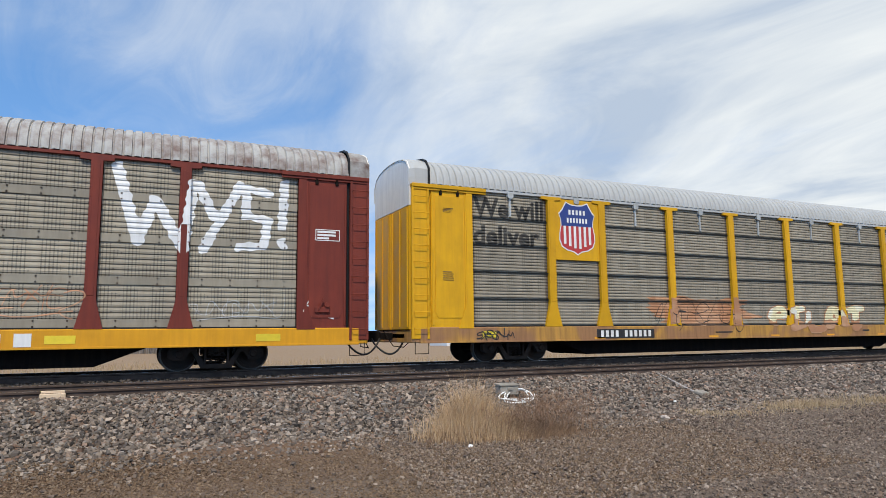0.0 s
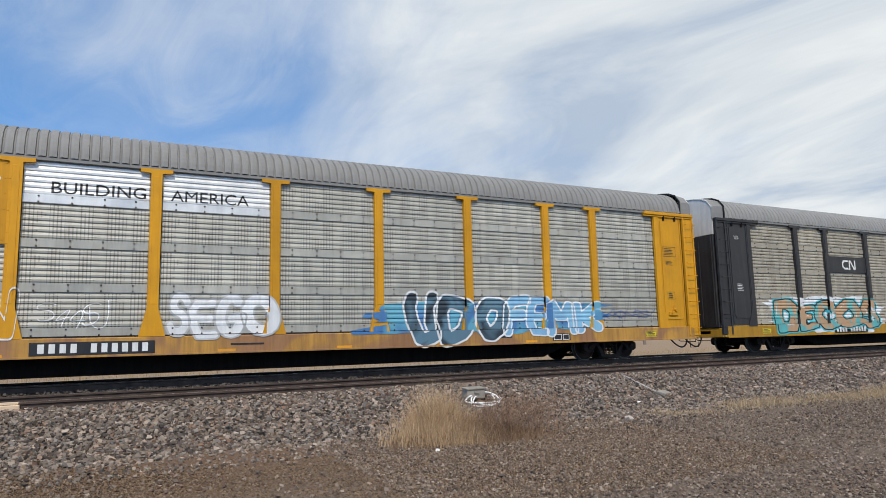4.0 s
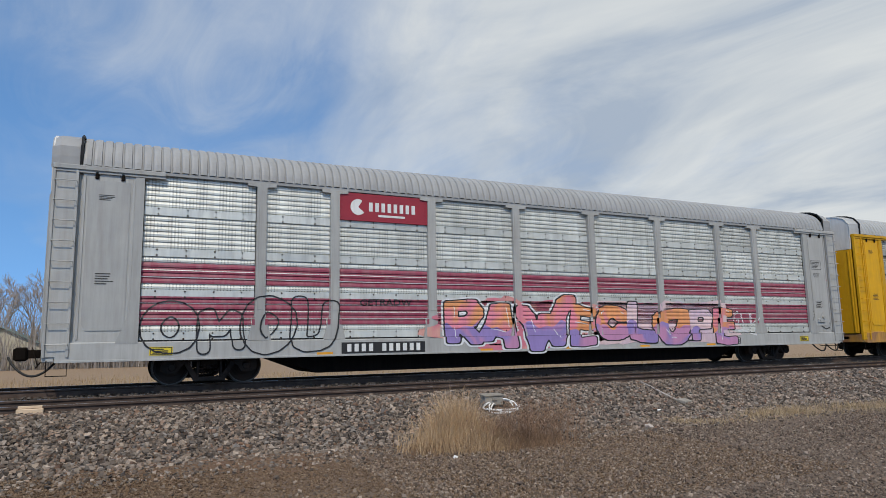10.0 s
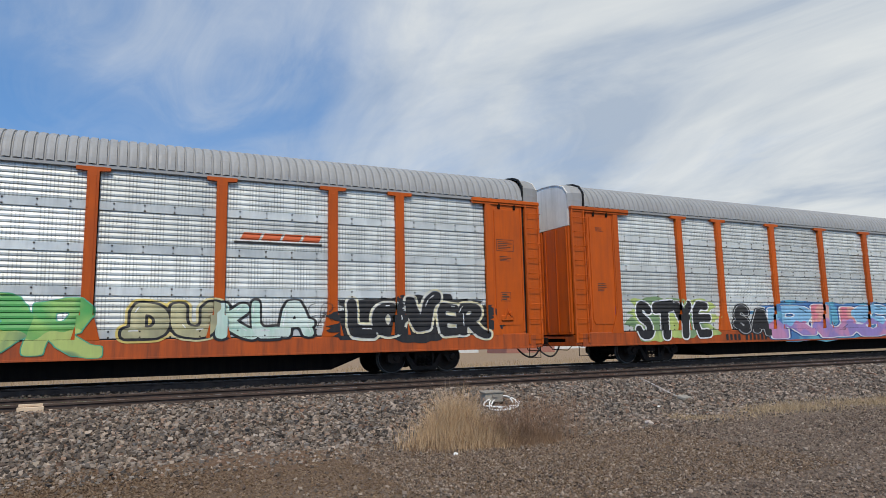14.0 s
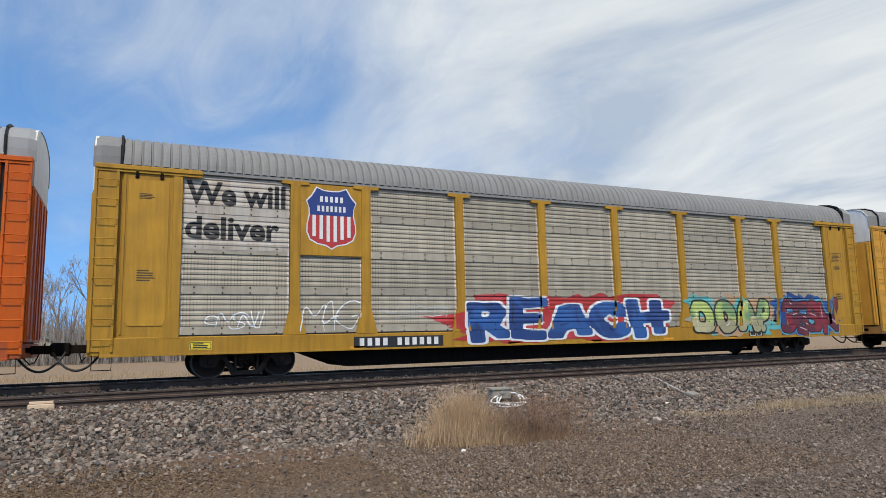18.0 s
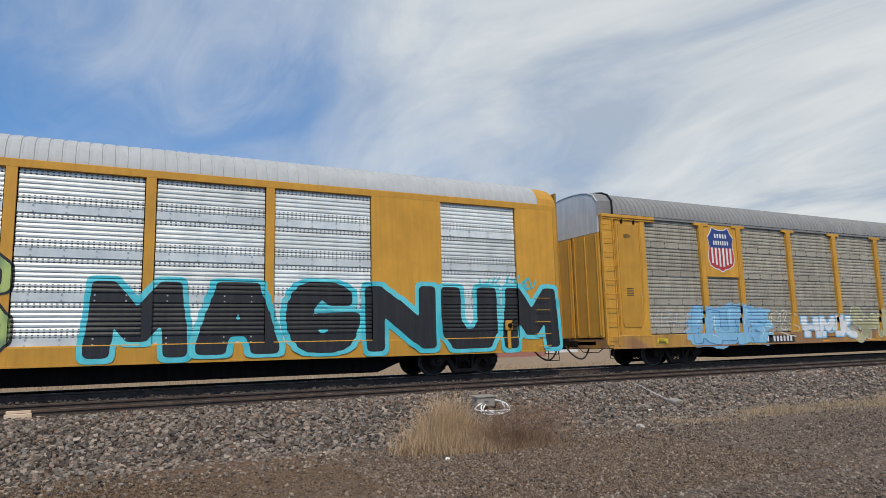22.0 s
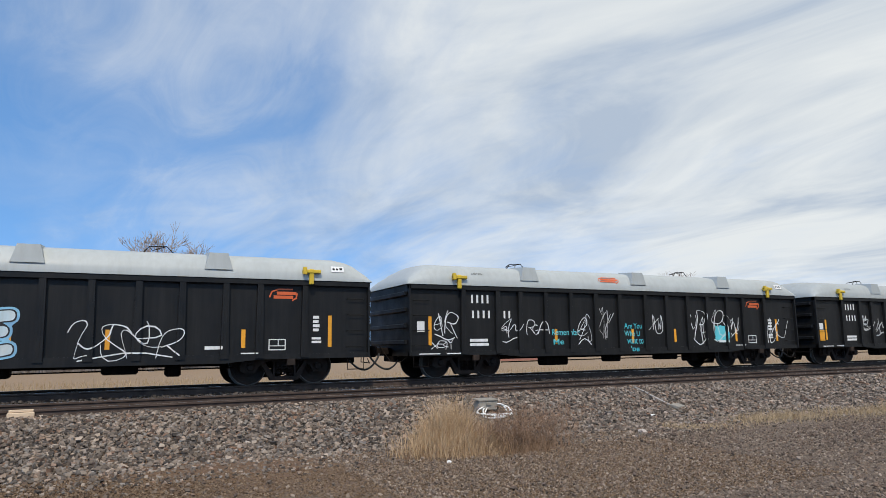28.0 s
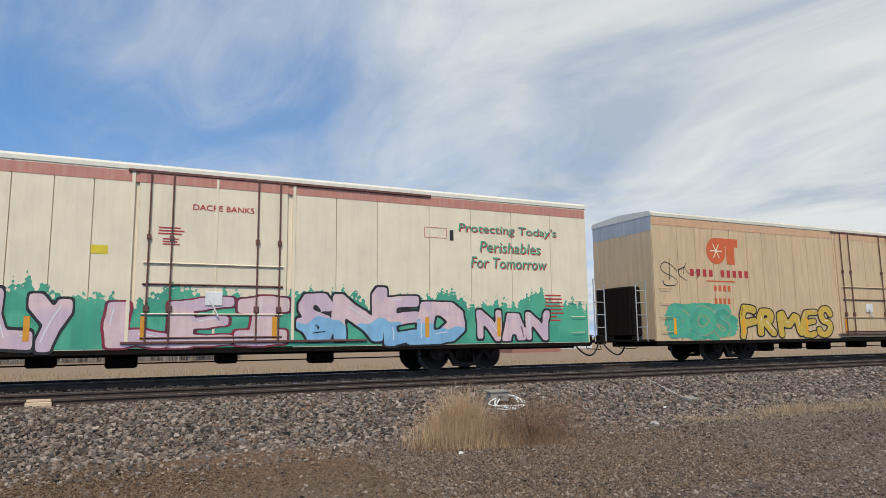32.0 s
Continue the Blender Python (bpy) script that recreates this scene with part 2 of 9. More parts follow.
S = dict(
    white=spray("white", (0.74, 0.75, 0.75)), black=spray("black", (0.013, 0.013, 0.015)), cream=spray("cream", (0.72, 0.66, 0.42), (0.7, 0.69, 0.6)),
    purple=spray("purple", (0.095, 0.09, 0.30), (0.15, 0.15, 0.38)), blue=spray("blue", (0.012, 0.05, 0.20), (0.02, 0.10, 0.33)),
    lightblue=spray("lightblue", (0.22, 0.45, 0.66), (0.25, 0.52, 0.7)), cyan=spray("cyan", (0.05, 0.52, 0.6), (0.12, 0.6, 0.66)),
    teal=spray("teal", (0.10, 0.42, 0.42), (0.50, 0.30, 0.16)), mint=spray("mint", (0.50, 0.68, 0.58), (0.62, 0.72, 0.66)),
    lime=spray("lime", (0.44, 0.54, 0.16), (0.18, 0.29, 0.14)), green=spray("green", (0.08, 0.36, 0.09), (0.25, 0.48, 0.12)),
    olive=spray("olive", (0.36, 0.34, 0.20), (0.5, 0.46, 0.26)), pink=spray("pink", (0.72, 0.53, 0.53), (0.62, 0.46, 0.54)),
    rose=spray("rose", (0.62, 0.18, 0.24), (0.7, 0.36, 0.30)), red=spray("red", (0.42, 0.025, 0.025), (0.5, 0.05, 0.06)),
    maroon=spray("maroon", (0.24, 0.02, 0.04), (0.11, 0.018, 0.04)), orange=spray("orange", (0.72, 0.30, 0.12), (0.7, 0.22, 0.3)),
    violet=spray("violet", (0.30, 0.22, 0.50), (0.55, 0.25, 0.42)), grey=spray("grey", (0.30, 0.37, 0.40), (0.38, 0.46, 0.48)),
    yellow=spray("yellow", (0.68, 0.52, 0.14), (0.62, 0.55, 0.3)), seagreen=spray("seagreen", (0.05, 0.34, 0.22), (0.08, 0.42, 0.26)),
    pale=spray("pale", (0.55, 0.60, 0.60), (0.5, 0.62, 0.66)), skyblue=spray("skyblue", (0.06, 0.19, 0.42), (0.12, 0.38, 0.50)),
    dullblue=spray("dullblue", (0.02, 0.035, 0.05), (0.10, 0.20, 0.27)), dust=spray("dust", (0.30, 0.25, 0.19), (0.40, 0.34, 0.27)), gold=spray("gold", (0.6, 0.40, 0.06)), ghost=spray("ghost", (0.42, 0.43, 0.42), (0.5, 0.5, 0.5)), rust=spray("rust", (0.42, 0.20, 0.10), (0.5, 0.28, 0.16)))


# ---- mesh tools ----
class Geo:
    """Collects plain faces for one mesh; every face carries a material slot."""

    def __init__(self):
        self.v, self.f, self.m = [], [], []

    def face(self, pts, slot=0):
        n = len(self.v)
        self.v.extend(pts)
        self.f.append(tuple(range(n, n + len(pts))))
        self.m.append(slot)

    def add(self, verts, faces, slot=0):
        n = len(self.v)
        self.v.extend(verts)
        self.f.extend(tuple(i + n for i in f) for f in faces)
        self.m.extend([slot] * len(faces))

    def box(self, x0, x1, y0, y1, z0, z1, c=0.0, slot=0):
        """A box; c chamfers all its edges."""
        if c <= 0:
            v = [(x, y, z) for x in (x0, x1) for y in (y0, y1) for z in (z0, z1)]
            self.add(v, [(0, 1, 3, 2), (4, 6, 7, 5), (0, 4, 5, 1), (2, 3, 7, 6), (0, 2, 6, 4), (1, 5, 7, 3)], slot)
            return self
        v, idx = [], {}
        for i, x in enumerate((x0, x1)):
            for j, y in enumerate((y0, y1)):
                for k, z in enumerate((z0, z1)):
                    dx, dy, dz = c * (1 - 2 * i), c * (1 - 2 * j), c * (1 - 2 * k)
                    for a, p in enumerate(((x, y + dy, z + dz), (x + dx, y, z + dz), (x + dx, y + dy, z))):
                        idx[i, j, k, a] = len(v)
                        v.append(p)
        f = []
        for i in (0, 1):
            f.append([idx[i, j, k, 0] for j, k in ((0, 0), (0, 1), (1, 1), (1, 0))])
            f.append([idx[j, i, k, 1] for j, k in ((0, 0), (0, 1), (1, 1), (1, 0))])
            f.append([idx[j, k, i, 2] for j, k in ((0, 0), (0, 1), (1, 1), (1, 0))])
        for a in (0, 1):
            for b in (0, 1):
                f.append([idx[a, b, 0, 0], idx[a, b, 1, 0], idx[a, b, 1, 1], idx[a, b, 0, 1]])
                f.append([idx[a, 0, b, 0], idx[a, 1, b, 0], idx[a, 1, b, 2], idx[a, 0, b, 2]])
                f.append([idx[0, a, b, 1], idx[1, a, b, 1], idx[1, a, b, 2], idx[0, a, b, 2]])
                for k in (0, 1):
                    f.append([idx[a, b, k, 0], idx[a, b, k, 1], idx[a, b, k, 2]])
        self.add(v, f, slot)
        return self

    def prism(self, poly, y0, y1, slot=0):
        """A polygon in x, z drawn out from y0 to y1."""
        n = len(poly)
        v = [(x, y0, z) for x, z in poly] + [(x, y1, z) for x, z in poly]
        self.add(v, [tuple(range(n)), tuple(range(2 * n - 1, n - 1, -1))] + [(i, i + n, (i + 1) % n + n, (i + 1) % n) for i in range(n)], slot)
        return self

    def extrude_x(self, poly, x0, x1, slot=0):
        """A polygon in y, z drawn out from x0 to x1."""
        n = len(poly)
        v = [(x0, y, z) for y, z in poly] + [(x1, y, z) for y, z in poly]
        self.add(v, [tuple(range(n)), tuple(range(2 * n - 1, n - 1, -1))] + [(i, i + n, (i + 1) % n + n, (i + 1) % n) for i in range(n)], slot)
        return self

    def tube(self, pts, r, n=6, slot=0, taper=None):
        """A round bar along points."""
        pts = [Vector(p) for p in pts]
        rings = []
        for i, p in enumerate(pts):
            d = (pts[min(i + 1, len(pts) - 1)] - pts[max(i - 1, 0)]).normalized()
            u = d.cross(Vector((0, 0, 1)) if abs(d.z) < 0.9 else Vector((1, 0, 0))).normalized()
            w = d.cross(u)
            rr = r if taper is None else r + (taper - r) * i / (len(pts) - 1)
            rings.append([tuple(p + u * (rr * math.cos(2 * math.pi * k / n)) + w * (rr * math.sin(2 * math.pi * k / n))) for k in range(n)])
        v = [q for ring in rings for q in ring]
        f = [(i * n + k, i * n + (k + 1) % n, (i + 1) * n + (k + 1) % n, (i + 1) * n + k) for i in range(len(pts) - 1) for k in range(n)]
        f += [tuple(range(n - 1, -1, -1)), tuple(range(len(v) - n, len(v)))]
        self.add(v, f, slot)
        return self

    def lathe_y(self, prof, n=28, cx=0, cz=0, slots=None):
        """Turns a profile of (y, r) about the y axis."""
        v = [(cx + r * math.cos(2 * math.pi * k / n), y, cz + r * math.sin(2 * math.pi * k / n)) for y, r in prof for k in range(n)]
        base = len(self.v)
        self.v.extend(v)
        for i in range(len(prof) - 1):
            for k in range(n):
                self.f.append(tuple(base + q for q in (i * n + k, (i + 1) * n + k, (i + 1) * n + (k + 1) % n, i * n + (k + 1) % n)))
                self.m.append(slots[i] if slots else 0)
        return self

    def mesh(self, name, *mats, smooth=False):
        me = bpy.data.meshes.new(name)
        me.from_pydata(self.v, [], self.f)
        for k in mats:
            me.materials.append(k)
        if len(mats) > 1:
            me.polygons.foreach_set("material_index", self.m)
        if smooth:
            me.polygons.foreach_set("use_smooth", [True] * len(me.polygons))
        me.update()
        return me


def part(name, geo, material, parent, label="", at=None, smooth=False, kind=""):
    """Links one mesh object under a thing or a part; geo may be a mesh that is shared."""
    me = geo if isinstance(geo, bpy.types.Mesh) else geo.mesh(name, *(material if isinstance(material, (list, tuple)) else (material,)), smooth=smooth)
    ob = new(name, me)
    if parent is not None:
        ob.parent = parent
    if at is not None:
        ob.location = at
    if label:
        ob["label"] = label
    if kind:
        ob["kind"] = kind
    return ob


CACHE = {}


def shared(key, make, *mats, smooth=False):
    """One mesh for alike pieces of one material."""
    k = (key, tuple(m.name for m in mats))
    if k not in CACHE:
        CACHE[k] = make().mesh(key if isinstance(key, str) else key[0], *mats, smooth=smooth)
    return CACHE[k]


def bare(verts, faces, name, mat, smooth=False):
    me = bpy.data.meshes.new(name)
    me.vertices.add(len(verts))
    me.vertices.foreach_set("co", np.asarray(verts, np.float32).ravel())
    n = len(faces[0])
    fa = np.asarray(faces, np.int32)
    me.loops.add(fa.size)
    me.loops.foreach_set("vertex_index", fa.ravel())
    me.polygons.add(len(fa))
    me.polygons.foreach_set("loop_start", np.arange(0, fa.size, n, dtype=np.int32))
    me.polygons.foreach_set("use_smooth", np.full(len(fa), smooth))
    me.update(calc_edges=True)
    me.materials.append(mat)
    return me


# ---- ground ----
TRACK_FAR, TRACK_NEAR = 18.535, 13.545      # centre lines of the two tracks
GAUGE = 0.7525                              # centre line to the middle of a rail head
rng = np.random.default_rng(7)


def ground_z(y):
    """Height of the bare ground over rail top, across the line."""
    return float(np.interp(y, [-400, 0, 5.5, 8.6, 9.9, 11.2, 12.35, 15, 20.8, 22.5, 25, 60, 200, 3000], [-0.85, -0.79, -0.77, -0.72, -0.66, -0.45, -0.23, -0.23, -0.25, -0.7, -1.1, -1.25, -1.6, -2.2]))


def ground_material():
    m = bpy.data.materials.new("gravel_and_dry_field")
    m.use_nodes = True
    t = m.node_tree
    b = t.nodes["Principled BSDF"]
    tc = t.nodes.new("ShaderNodeTexCoord")
    s = t.nodes.new("ShaderNodeSeparateXYZ")
    t.links.new(tc.outputs["Object"], s.inputs[0])
    n1 = node(t, "ShaderNodeTexNoise", Scale=0.55, Detail=6.0, Roughness=0.65)
    n2 = node(t, "ShaderNodeTexNoise", Scale=9.0, Detail=6.0, Roughness=0.7)
    n3 = node(t, "ShaderNodeTexVoronoi", Scale=42.0)
    n4 = node(t, "ShaderNodeTexNoise", Scale=120.0, Detail=3.0)
    for n in (n1, n2, n3, n4):
        t.links.new(tc.outputs["Object"], n.inputs["Vector"])
    gravel = mixed(t, n3.outputs["Color"], (0.0607, 0.0417, 0.0298), (0.2071, 0.1514, 0.1096))
    gravel = mixed(t, math_node(t, "MULTIPLY", n2.outputs[0], 0.45), gravel, (0.1001, 0.0706, 0.0505))
    soil = mixed(t, n2.outputs[0], (0.0684, 0.0417, 0.0233), (0.2, 0.1114, 0.0612))
    field = mixed(t, n2.outputs[0], (0.215, 0.145, 0.085), (0.34, 0.235, 0.142))
    edge = math_node(t, "ADD", s.outputs[1], math_node(t, "MULTIPLY", n1.outputs[0], 2.4))
    # the track side and the left stretch of the road are browner soil
    left = math_node(t, "MULTIPLY", math_node(t, "SUBTRACT", 5.0, s.outputs[0]), 0.22)
    c = mixed(t, ramp(t, math_node(t, "MULTIPLY", math_node(t, "ADD", edge, left), 0.05), [(0.44, (0,) * 3), (0.56, (1,) * 3)]), gravel, soil)
    c = mixed(t, ramp(t, math_node(t, "MULTIPLY", edge, 0.02), [(0.455, (0,) * 3), (0.475, (1,) * 3)]), c, field)
    t.links.new(c, b.inputs["Base Color"])
    b.inputs["Roughness"].default_value = 0.95
    hgt = math_node(t, "ADD", math_node(t, "MULTIPLY", n3.outputs["Distance"], 0.7), math_node(t, "MULTIPLY", n4.outputs[0], 0.5))
    bp = node(t, "ShaderNodeBump", Strength=0.9, Distance=0.02)
    t.links.new(hgt, bp.inputs["Height"])
    t.links.new(bp.outputs[0], b.inputs["Normal"])
    return m


def build_ground():
    xs = np.concatenate([np.linspace(-3000, -40, 12), np.linspace(-20, 60, 100), np.linspace(80, 3000, 16)])
    ys = np.concatenate([np.linspace(-1500, -20, 8), np.linspace(-4, 13, 90), np.linspace(14, 30, 24), np.linspace(36, 120, 12), np.linspace(160, 4000, 14)])
    v = []
    for y in ys:
        for x in xs:
            amp = 0.022 if y < 9.5 else 0.03
            n = noise.noise((x * 0.35, y * 0.5, 0)) * amp + noise.noise((x * 2.1, y * 2.1, 3)) * 0.008 if y < 13 else 0
            v.append((x, y, ground_z(y) + n))
    nx = len(xs)
    f = [(j * nx + i, j * nx + i + 1, (j + 1) * nx + i + 1, (j + 1) * nx + i) for j in range(len(ys) - 1) for i in range(nx - 1)]
    ob = new("ground", bare(v, f, "ground", ground_material(), True))
    tagged(ob, "gravel road, brown soil and dry winter field", "ground", kind="structure")


def stones(name, count, x0, x1, zone, size, mat, seed, label, sink=0.25, falloff=None, blocky=True):
    """Angular stones, each a squashed, turned and skewed block, strewn on the slope."""
    r = np.random.default_rng(seed)
    x = x0 + (x1 - x0) * r.random(count) ** (falloff or 1.0)
    y = zone[0] + (zone[1] - zone[0]) * r.random(count)
    sz = size * (0.55 + 0.9 * r.random(count) ** 1.6)
    base = np.array([(x, y, z) for x in (-1, 1) for y in (-1, 1) for z in (-1, 1)], float) * 0.62
    faces = np.array([(0, 1, 3), (0, 3, 2), (4, 6, 7), (4, 7, 5), (0, 4, 5), (0, 5, 1), (2, 3, 7), (2, 7, 6), (0, 2, 6), (0, 6, 4), (1, 5, 7), (1, 7, 3)])
    if not blocky:
        base = np.array([(1, 0, 0), (-1, 0, 0), (0, 1, 0), (0, -1, 0), (0, 0, 1), (0, 0, -1)], float)
        faces = np.array([(0, 2, 4), (2, 1, 4), (1, 3, 4), (3, 0, 4), (2, 0, 5), (1, 2, 5), (3, 1, 5), (0, 3, 5)])
    nv = len(base)
    v = base[None] * (0.55 + 0.65 * r.random((count, nv, 1))) + 0.32 * (r.random((count, nv, 3)) - 0.5)
    v = v * sz[:, None, None] * np.stack([0.62 + 0.35 * r.random(count), 0.62 + 0.35 * r.random(count), 0.45 + 0.3 * r.random(count)], 1)[:, None, :]
    a, e = r.random(count) * 6.283, (r.random(count) - 0.5) * 2.2
    ca, sa, ce, se = np.cos(a), np.sin(a), np.cos(e), np.sin(e)
    X, Y, Z = v[..., 0], v[..., 1], v[..., 2]
    X, Z = X * ce[:, None] - Z * se[:, None], X * se[:, None] + Z * ce[:, None]
    X, Y = X * ca[:, None] - Y * sa[:, None], X * sa[:, None] + Y * ca[:, None]
    gz = np.interp(y, zone[2], zone[3])
    V = np.stack([X + x[:, None], Y + y[:, None], Z + (gz + sz * (0.5 - sink) + (r.random(count) - 0.3) * size * 0.7)[:, None]], 2).reshape(-1, 3)
    F = (faces[None] + (np.arange(count) * nv)[:, None, None]).reshape(-1, 3)
    ob = new(name, bare(V, F, name, mat))
    tagged(ob, label, "stones", kind="stuff")


def build_ballast():
    cols = [(0.0235, 0.0188, 0.0157), (0.1331, 0.1057, 0.0838), (0.2427, 0.1879, 0.1449), (0.0626, 0.047, 0.036), (0.4385, 0.3563, 0.2819), (0.2192, 0.1214, 0.0744), (0.0391, 0.0329, 0.0282), (0.3289, 0.2388, 0.1762), (0.1488, 0.1331, 0.1135), (0.3758, 0.3054, 0.2427), (0.094, 0.0744, 0.0572), (0.1958, 0.1566, 0.1253), (0.0196, 0.0172, 0.0149), (0.047, 0.0391, 0.0337), (0.2897, 0.2584, 0.2271)]
    m = by_island("crushed_ballast_stone", cols, 0.9)
    # bed coloured near-black to stand in for the shade between the stones
    bed_shade_m = surface("ballast_bed", (0.022, 0.019, 0.017), 0.95, 0, 0.4, 14, 0.9, 60, tint=0)
    ys = [9.6, 10.0, 10.9, 11.7, 12.25, 12.6, 15.2, 16.4, 17.2, 20.0, 20.8, 22.6]
    zs = [-0.73, -0.66, -0.48, -0.28, -0.17, -0.155, -0.19, -0.22, -0.19, -0.19, -0.24, -0.85]
    xs = np.concatenate([np.linspace(-900, -20, 10), np.linspace(-18, 70, 60), np.linspace(80, 1200, 20)])
    v = [(x, y, z) for y, z in zip(ys, zs) for x in xs]
    nx = len(xs)
    f = [(j * nx + i, j * nx + i + 1, (j + 1) * nx + i + 1, (j + 1) * nx + i) for j in range(len(ys) - 1) for i in range(nx - 1)]
    tagged(new("ballast_bed", bare(v, f, "ballast_bed", bed_shade_m)), "crushed stone bank under the tracks, near-black for shade between stones", "ballast", kind="structure")
    slope = (9.75, 12.95, [9.6, 10.0, 10.9, 11.7, 12.25, 12.6, 13], [-0.73, -0.66, -0.48, -0.28, -0.17, -0.155, -0.16])
    stones("ballast_stones", 52000, -4, 17, slope, 0.050, m, 1, "grey and pinkish crushed ballast stones on the bank")
    stones("ballast_stones_beyond", 26000, 17, 60, slope, 0.06, m, 2, "grey crushed ballast stones along the bank", falloff=1.4)
    foot = (9.0, 10.2, [9.0, 9.6, 10.0, 10.4], [-0.71, -0.69, -0.66, -0.58])
    stones("strayed_stones", 9000, -4, 24, foot, 0.036, m, 3, "loose ballast stones rolled to the foot of the bank")
    mid = (13.1, 17.7, [13.0, 15.2, 16.4, 17.2, 17.8], [-0.17, -0.19, -0.22, -0.19, -0.19])
    dark = by_island("oily_ballast_stone", [(0.03, 0.025, 0.021), (0.07, 0.058, 0.049), (0.11, 0.09, 0.076), (0.05, 0.04, 0.034)], 0.9)
    stones("track_stones", 16000, -4, 40, mid, 0.05, dark, 4, "dark oily ballast stones between the rails")
    road = (3.9, 9.75, [3, 5.5, 8.6, 9.6], [-0.78, -0.77, -0.72, -0.68])
    peb = by_island("road_gravel", [(0.0306, 0.0214, 0.0161), (0.1224, 0.0864, 0.065), (0.2218, 0.1645, 0.1224), (0.0612, 0.0421, 0.0298), (0.3825, 0.306, 0.2372), (0.0918, 0.0658, 0.0497), (0.1989, 0.13, 0.088), (0.2754, 0.2142, 0.1645)], 0.95)
    stones("road_pebbles", 85000, 3.0, 26, road, 0.024, peb, 5, "fine brown-grey gravel of the road", sink=0.35, falloff=1.25, blocky=False)
    earth = by_island("earthy_gravel", [(0.0782, 0.0466, 0.026), (0.1566, 0.0994, 0.0574), (0.2121, 0.1408, 0.0844), (0.1091, 0.0686, 0.0399), (0.2658, 0.1918, 0.1267), (0.1338, 0.0889, 0.0604)], 0.95)
    stones("road_soil_crumbs", 60000, -2.5, 8.5, (5.6, 9.8, [3, 5.5, 8.6, 9.6, 9.9], [-0.78, -0.77, -0.72, -0.68, -0.66]), 0.021, earth, 8, "brown earthy gravel at the foot of the bank", sink=0.4, blocky=False)
    stones("road_pebbles_coarse", 7000, -2.5, 30, road, 0.034, peb, 6, "scattered larger pebbles on the gravel road", sink=0.3)


# ---- track ----
RAIL = [(-0.075, -0.185), (0.075, -0.185), (0.075, -0.172), (0.014, -0.155), (0.009, -0.05), (0.035, -0.036), (0.036, -0.006), (0.028, 0.0), (-0.028, 0.0), (-0.036, -0.006), (-0.035, -0.036), (-0.009, -0.05), (-0.014, -0.155), (-0.075, -0.172)]


def rail_geo(x0, x1):
    g = Geo()
    n = len(RAIL)
    for i in range(n):
        (ya, za), (yb, zb) = RAIL[i], RAIL[(i + 1) % n]
        g.face([(x0, ya, za), (x0, yb, zb), (x1, yb, zb), (x1, ya, za)], 1 if i == 7 else 0)
    return g


def build_track(name, yc, label, span):
    root = tagged(new(name), label, "railway track", kind="structure")
    root.location = (0, yc, 0)
    for s in (-1, 1):
        part("rail", rail_geo(-900, 1300), (M_RAIL, M_RAILTOP), root, "rusty rail with a polished head", (0, s * GAUGE, 0))
    tie = Geo().box(-0.115, 0.115, -1.3, 1.3, -0.36, -0.186, 0.012).mesh("sleeper", M_TIE)
    clip = Geo().box(-0.09, 0.09, -0.17, 0.17, -0.187, -0.172, 0.004).box(-0.05, 0.05, 0.06, 0.12, -0.172, -0.135, 0.008).box(-0.05, 0.05, -0.12, -0.06, -0.172, -0.135, 0.008).mesh("tie_plate", M_RAIL)
    for i in range(span[0], span[1]):
        x = i * 0.545
        t = part("sleeper", tie, None, root, "", (x + 0.02 * math.sin(i * 3.7), 0.015 * math.sin(i * 1.3), 0))
        for s in (-1, 1):
            part("tie_plate", clip, None, t, "", (0, s * GAUGE, 0))
    g = Geo()
    for i in list(range(-400, span[0])) + list(range(span[1], 700)):
        g.box(i * 0.545 - 0.115, i * 0.545 + 0.115, -1.3, 1.3, -0.36, -0.186)
    part("far_sleepers", g, M_TIE, root, kind="stuff")
    return root


build_ground()
build_ballast()
build_track("track_near", TRACK_NEAR, "empty track with rusty rails on dark sleepers", (-8, 66))
build_track("track_far", TRACK_FAR, "track carrying the freight train", (-4, 50))


# ---- lettering and sprayed paint ----
GLYPHS = {}


def glyphs(text, bold=0.0, spacing=1.0):
    """A flat mesh of a word with the built-in font, scaled into the unit square: vertices (x, z) and faces."""
    key = (text, bold, spacing)
    if key not in GLYPHS:
        cu = bpy.data.curves.new("word", "FONT")
        cu.body, cu.offset, cu.space_character, cu.resolution_u = text, bold, spacing, 3
        ob = bpy.data.objects.new("word", cu)
        me = bpy.data.meshes.new_from_object(ob)
        v = np.array([(p.co.x, p.co.y) for p in me.vertices])
        f = [tuple(p.vertices) for p in me.polygons]
        bpy.data.objects.remove(ob)
        bpy.data.curves.remove(cu)
        bpy.data.meshes.remove(me)
        GLYPHS[key] = (v, f)
    return GLYPHS[key]


def wobble(v, amount, seed, freq=1.0):
    """Bends flat vertices like a loose hand."""
    out = []
    for x, z in v:
        a = noise.noise((x * 0.9 * freq + seed, z * 0.9 * freq, 1.7))
        b = noise.noise((x * 0.9 * freq + seed, z * 0.9 * freq, 9.1))
        out.append((x + a * amount, z + b * amount))
    return np.array(out)


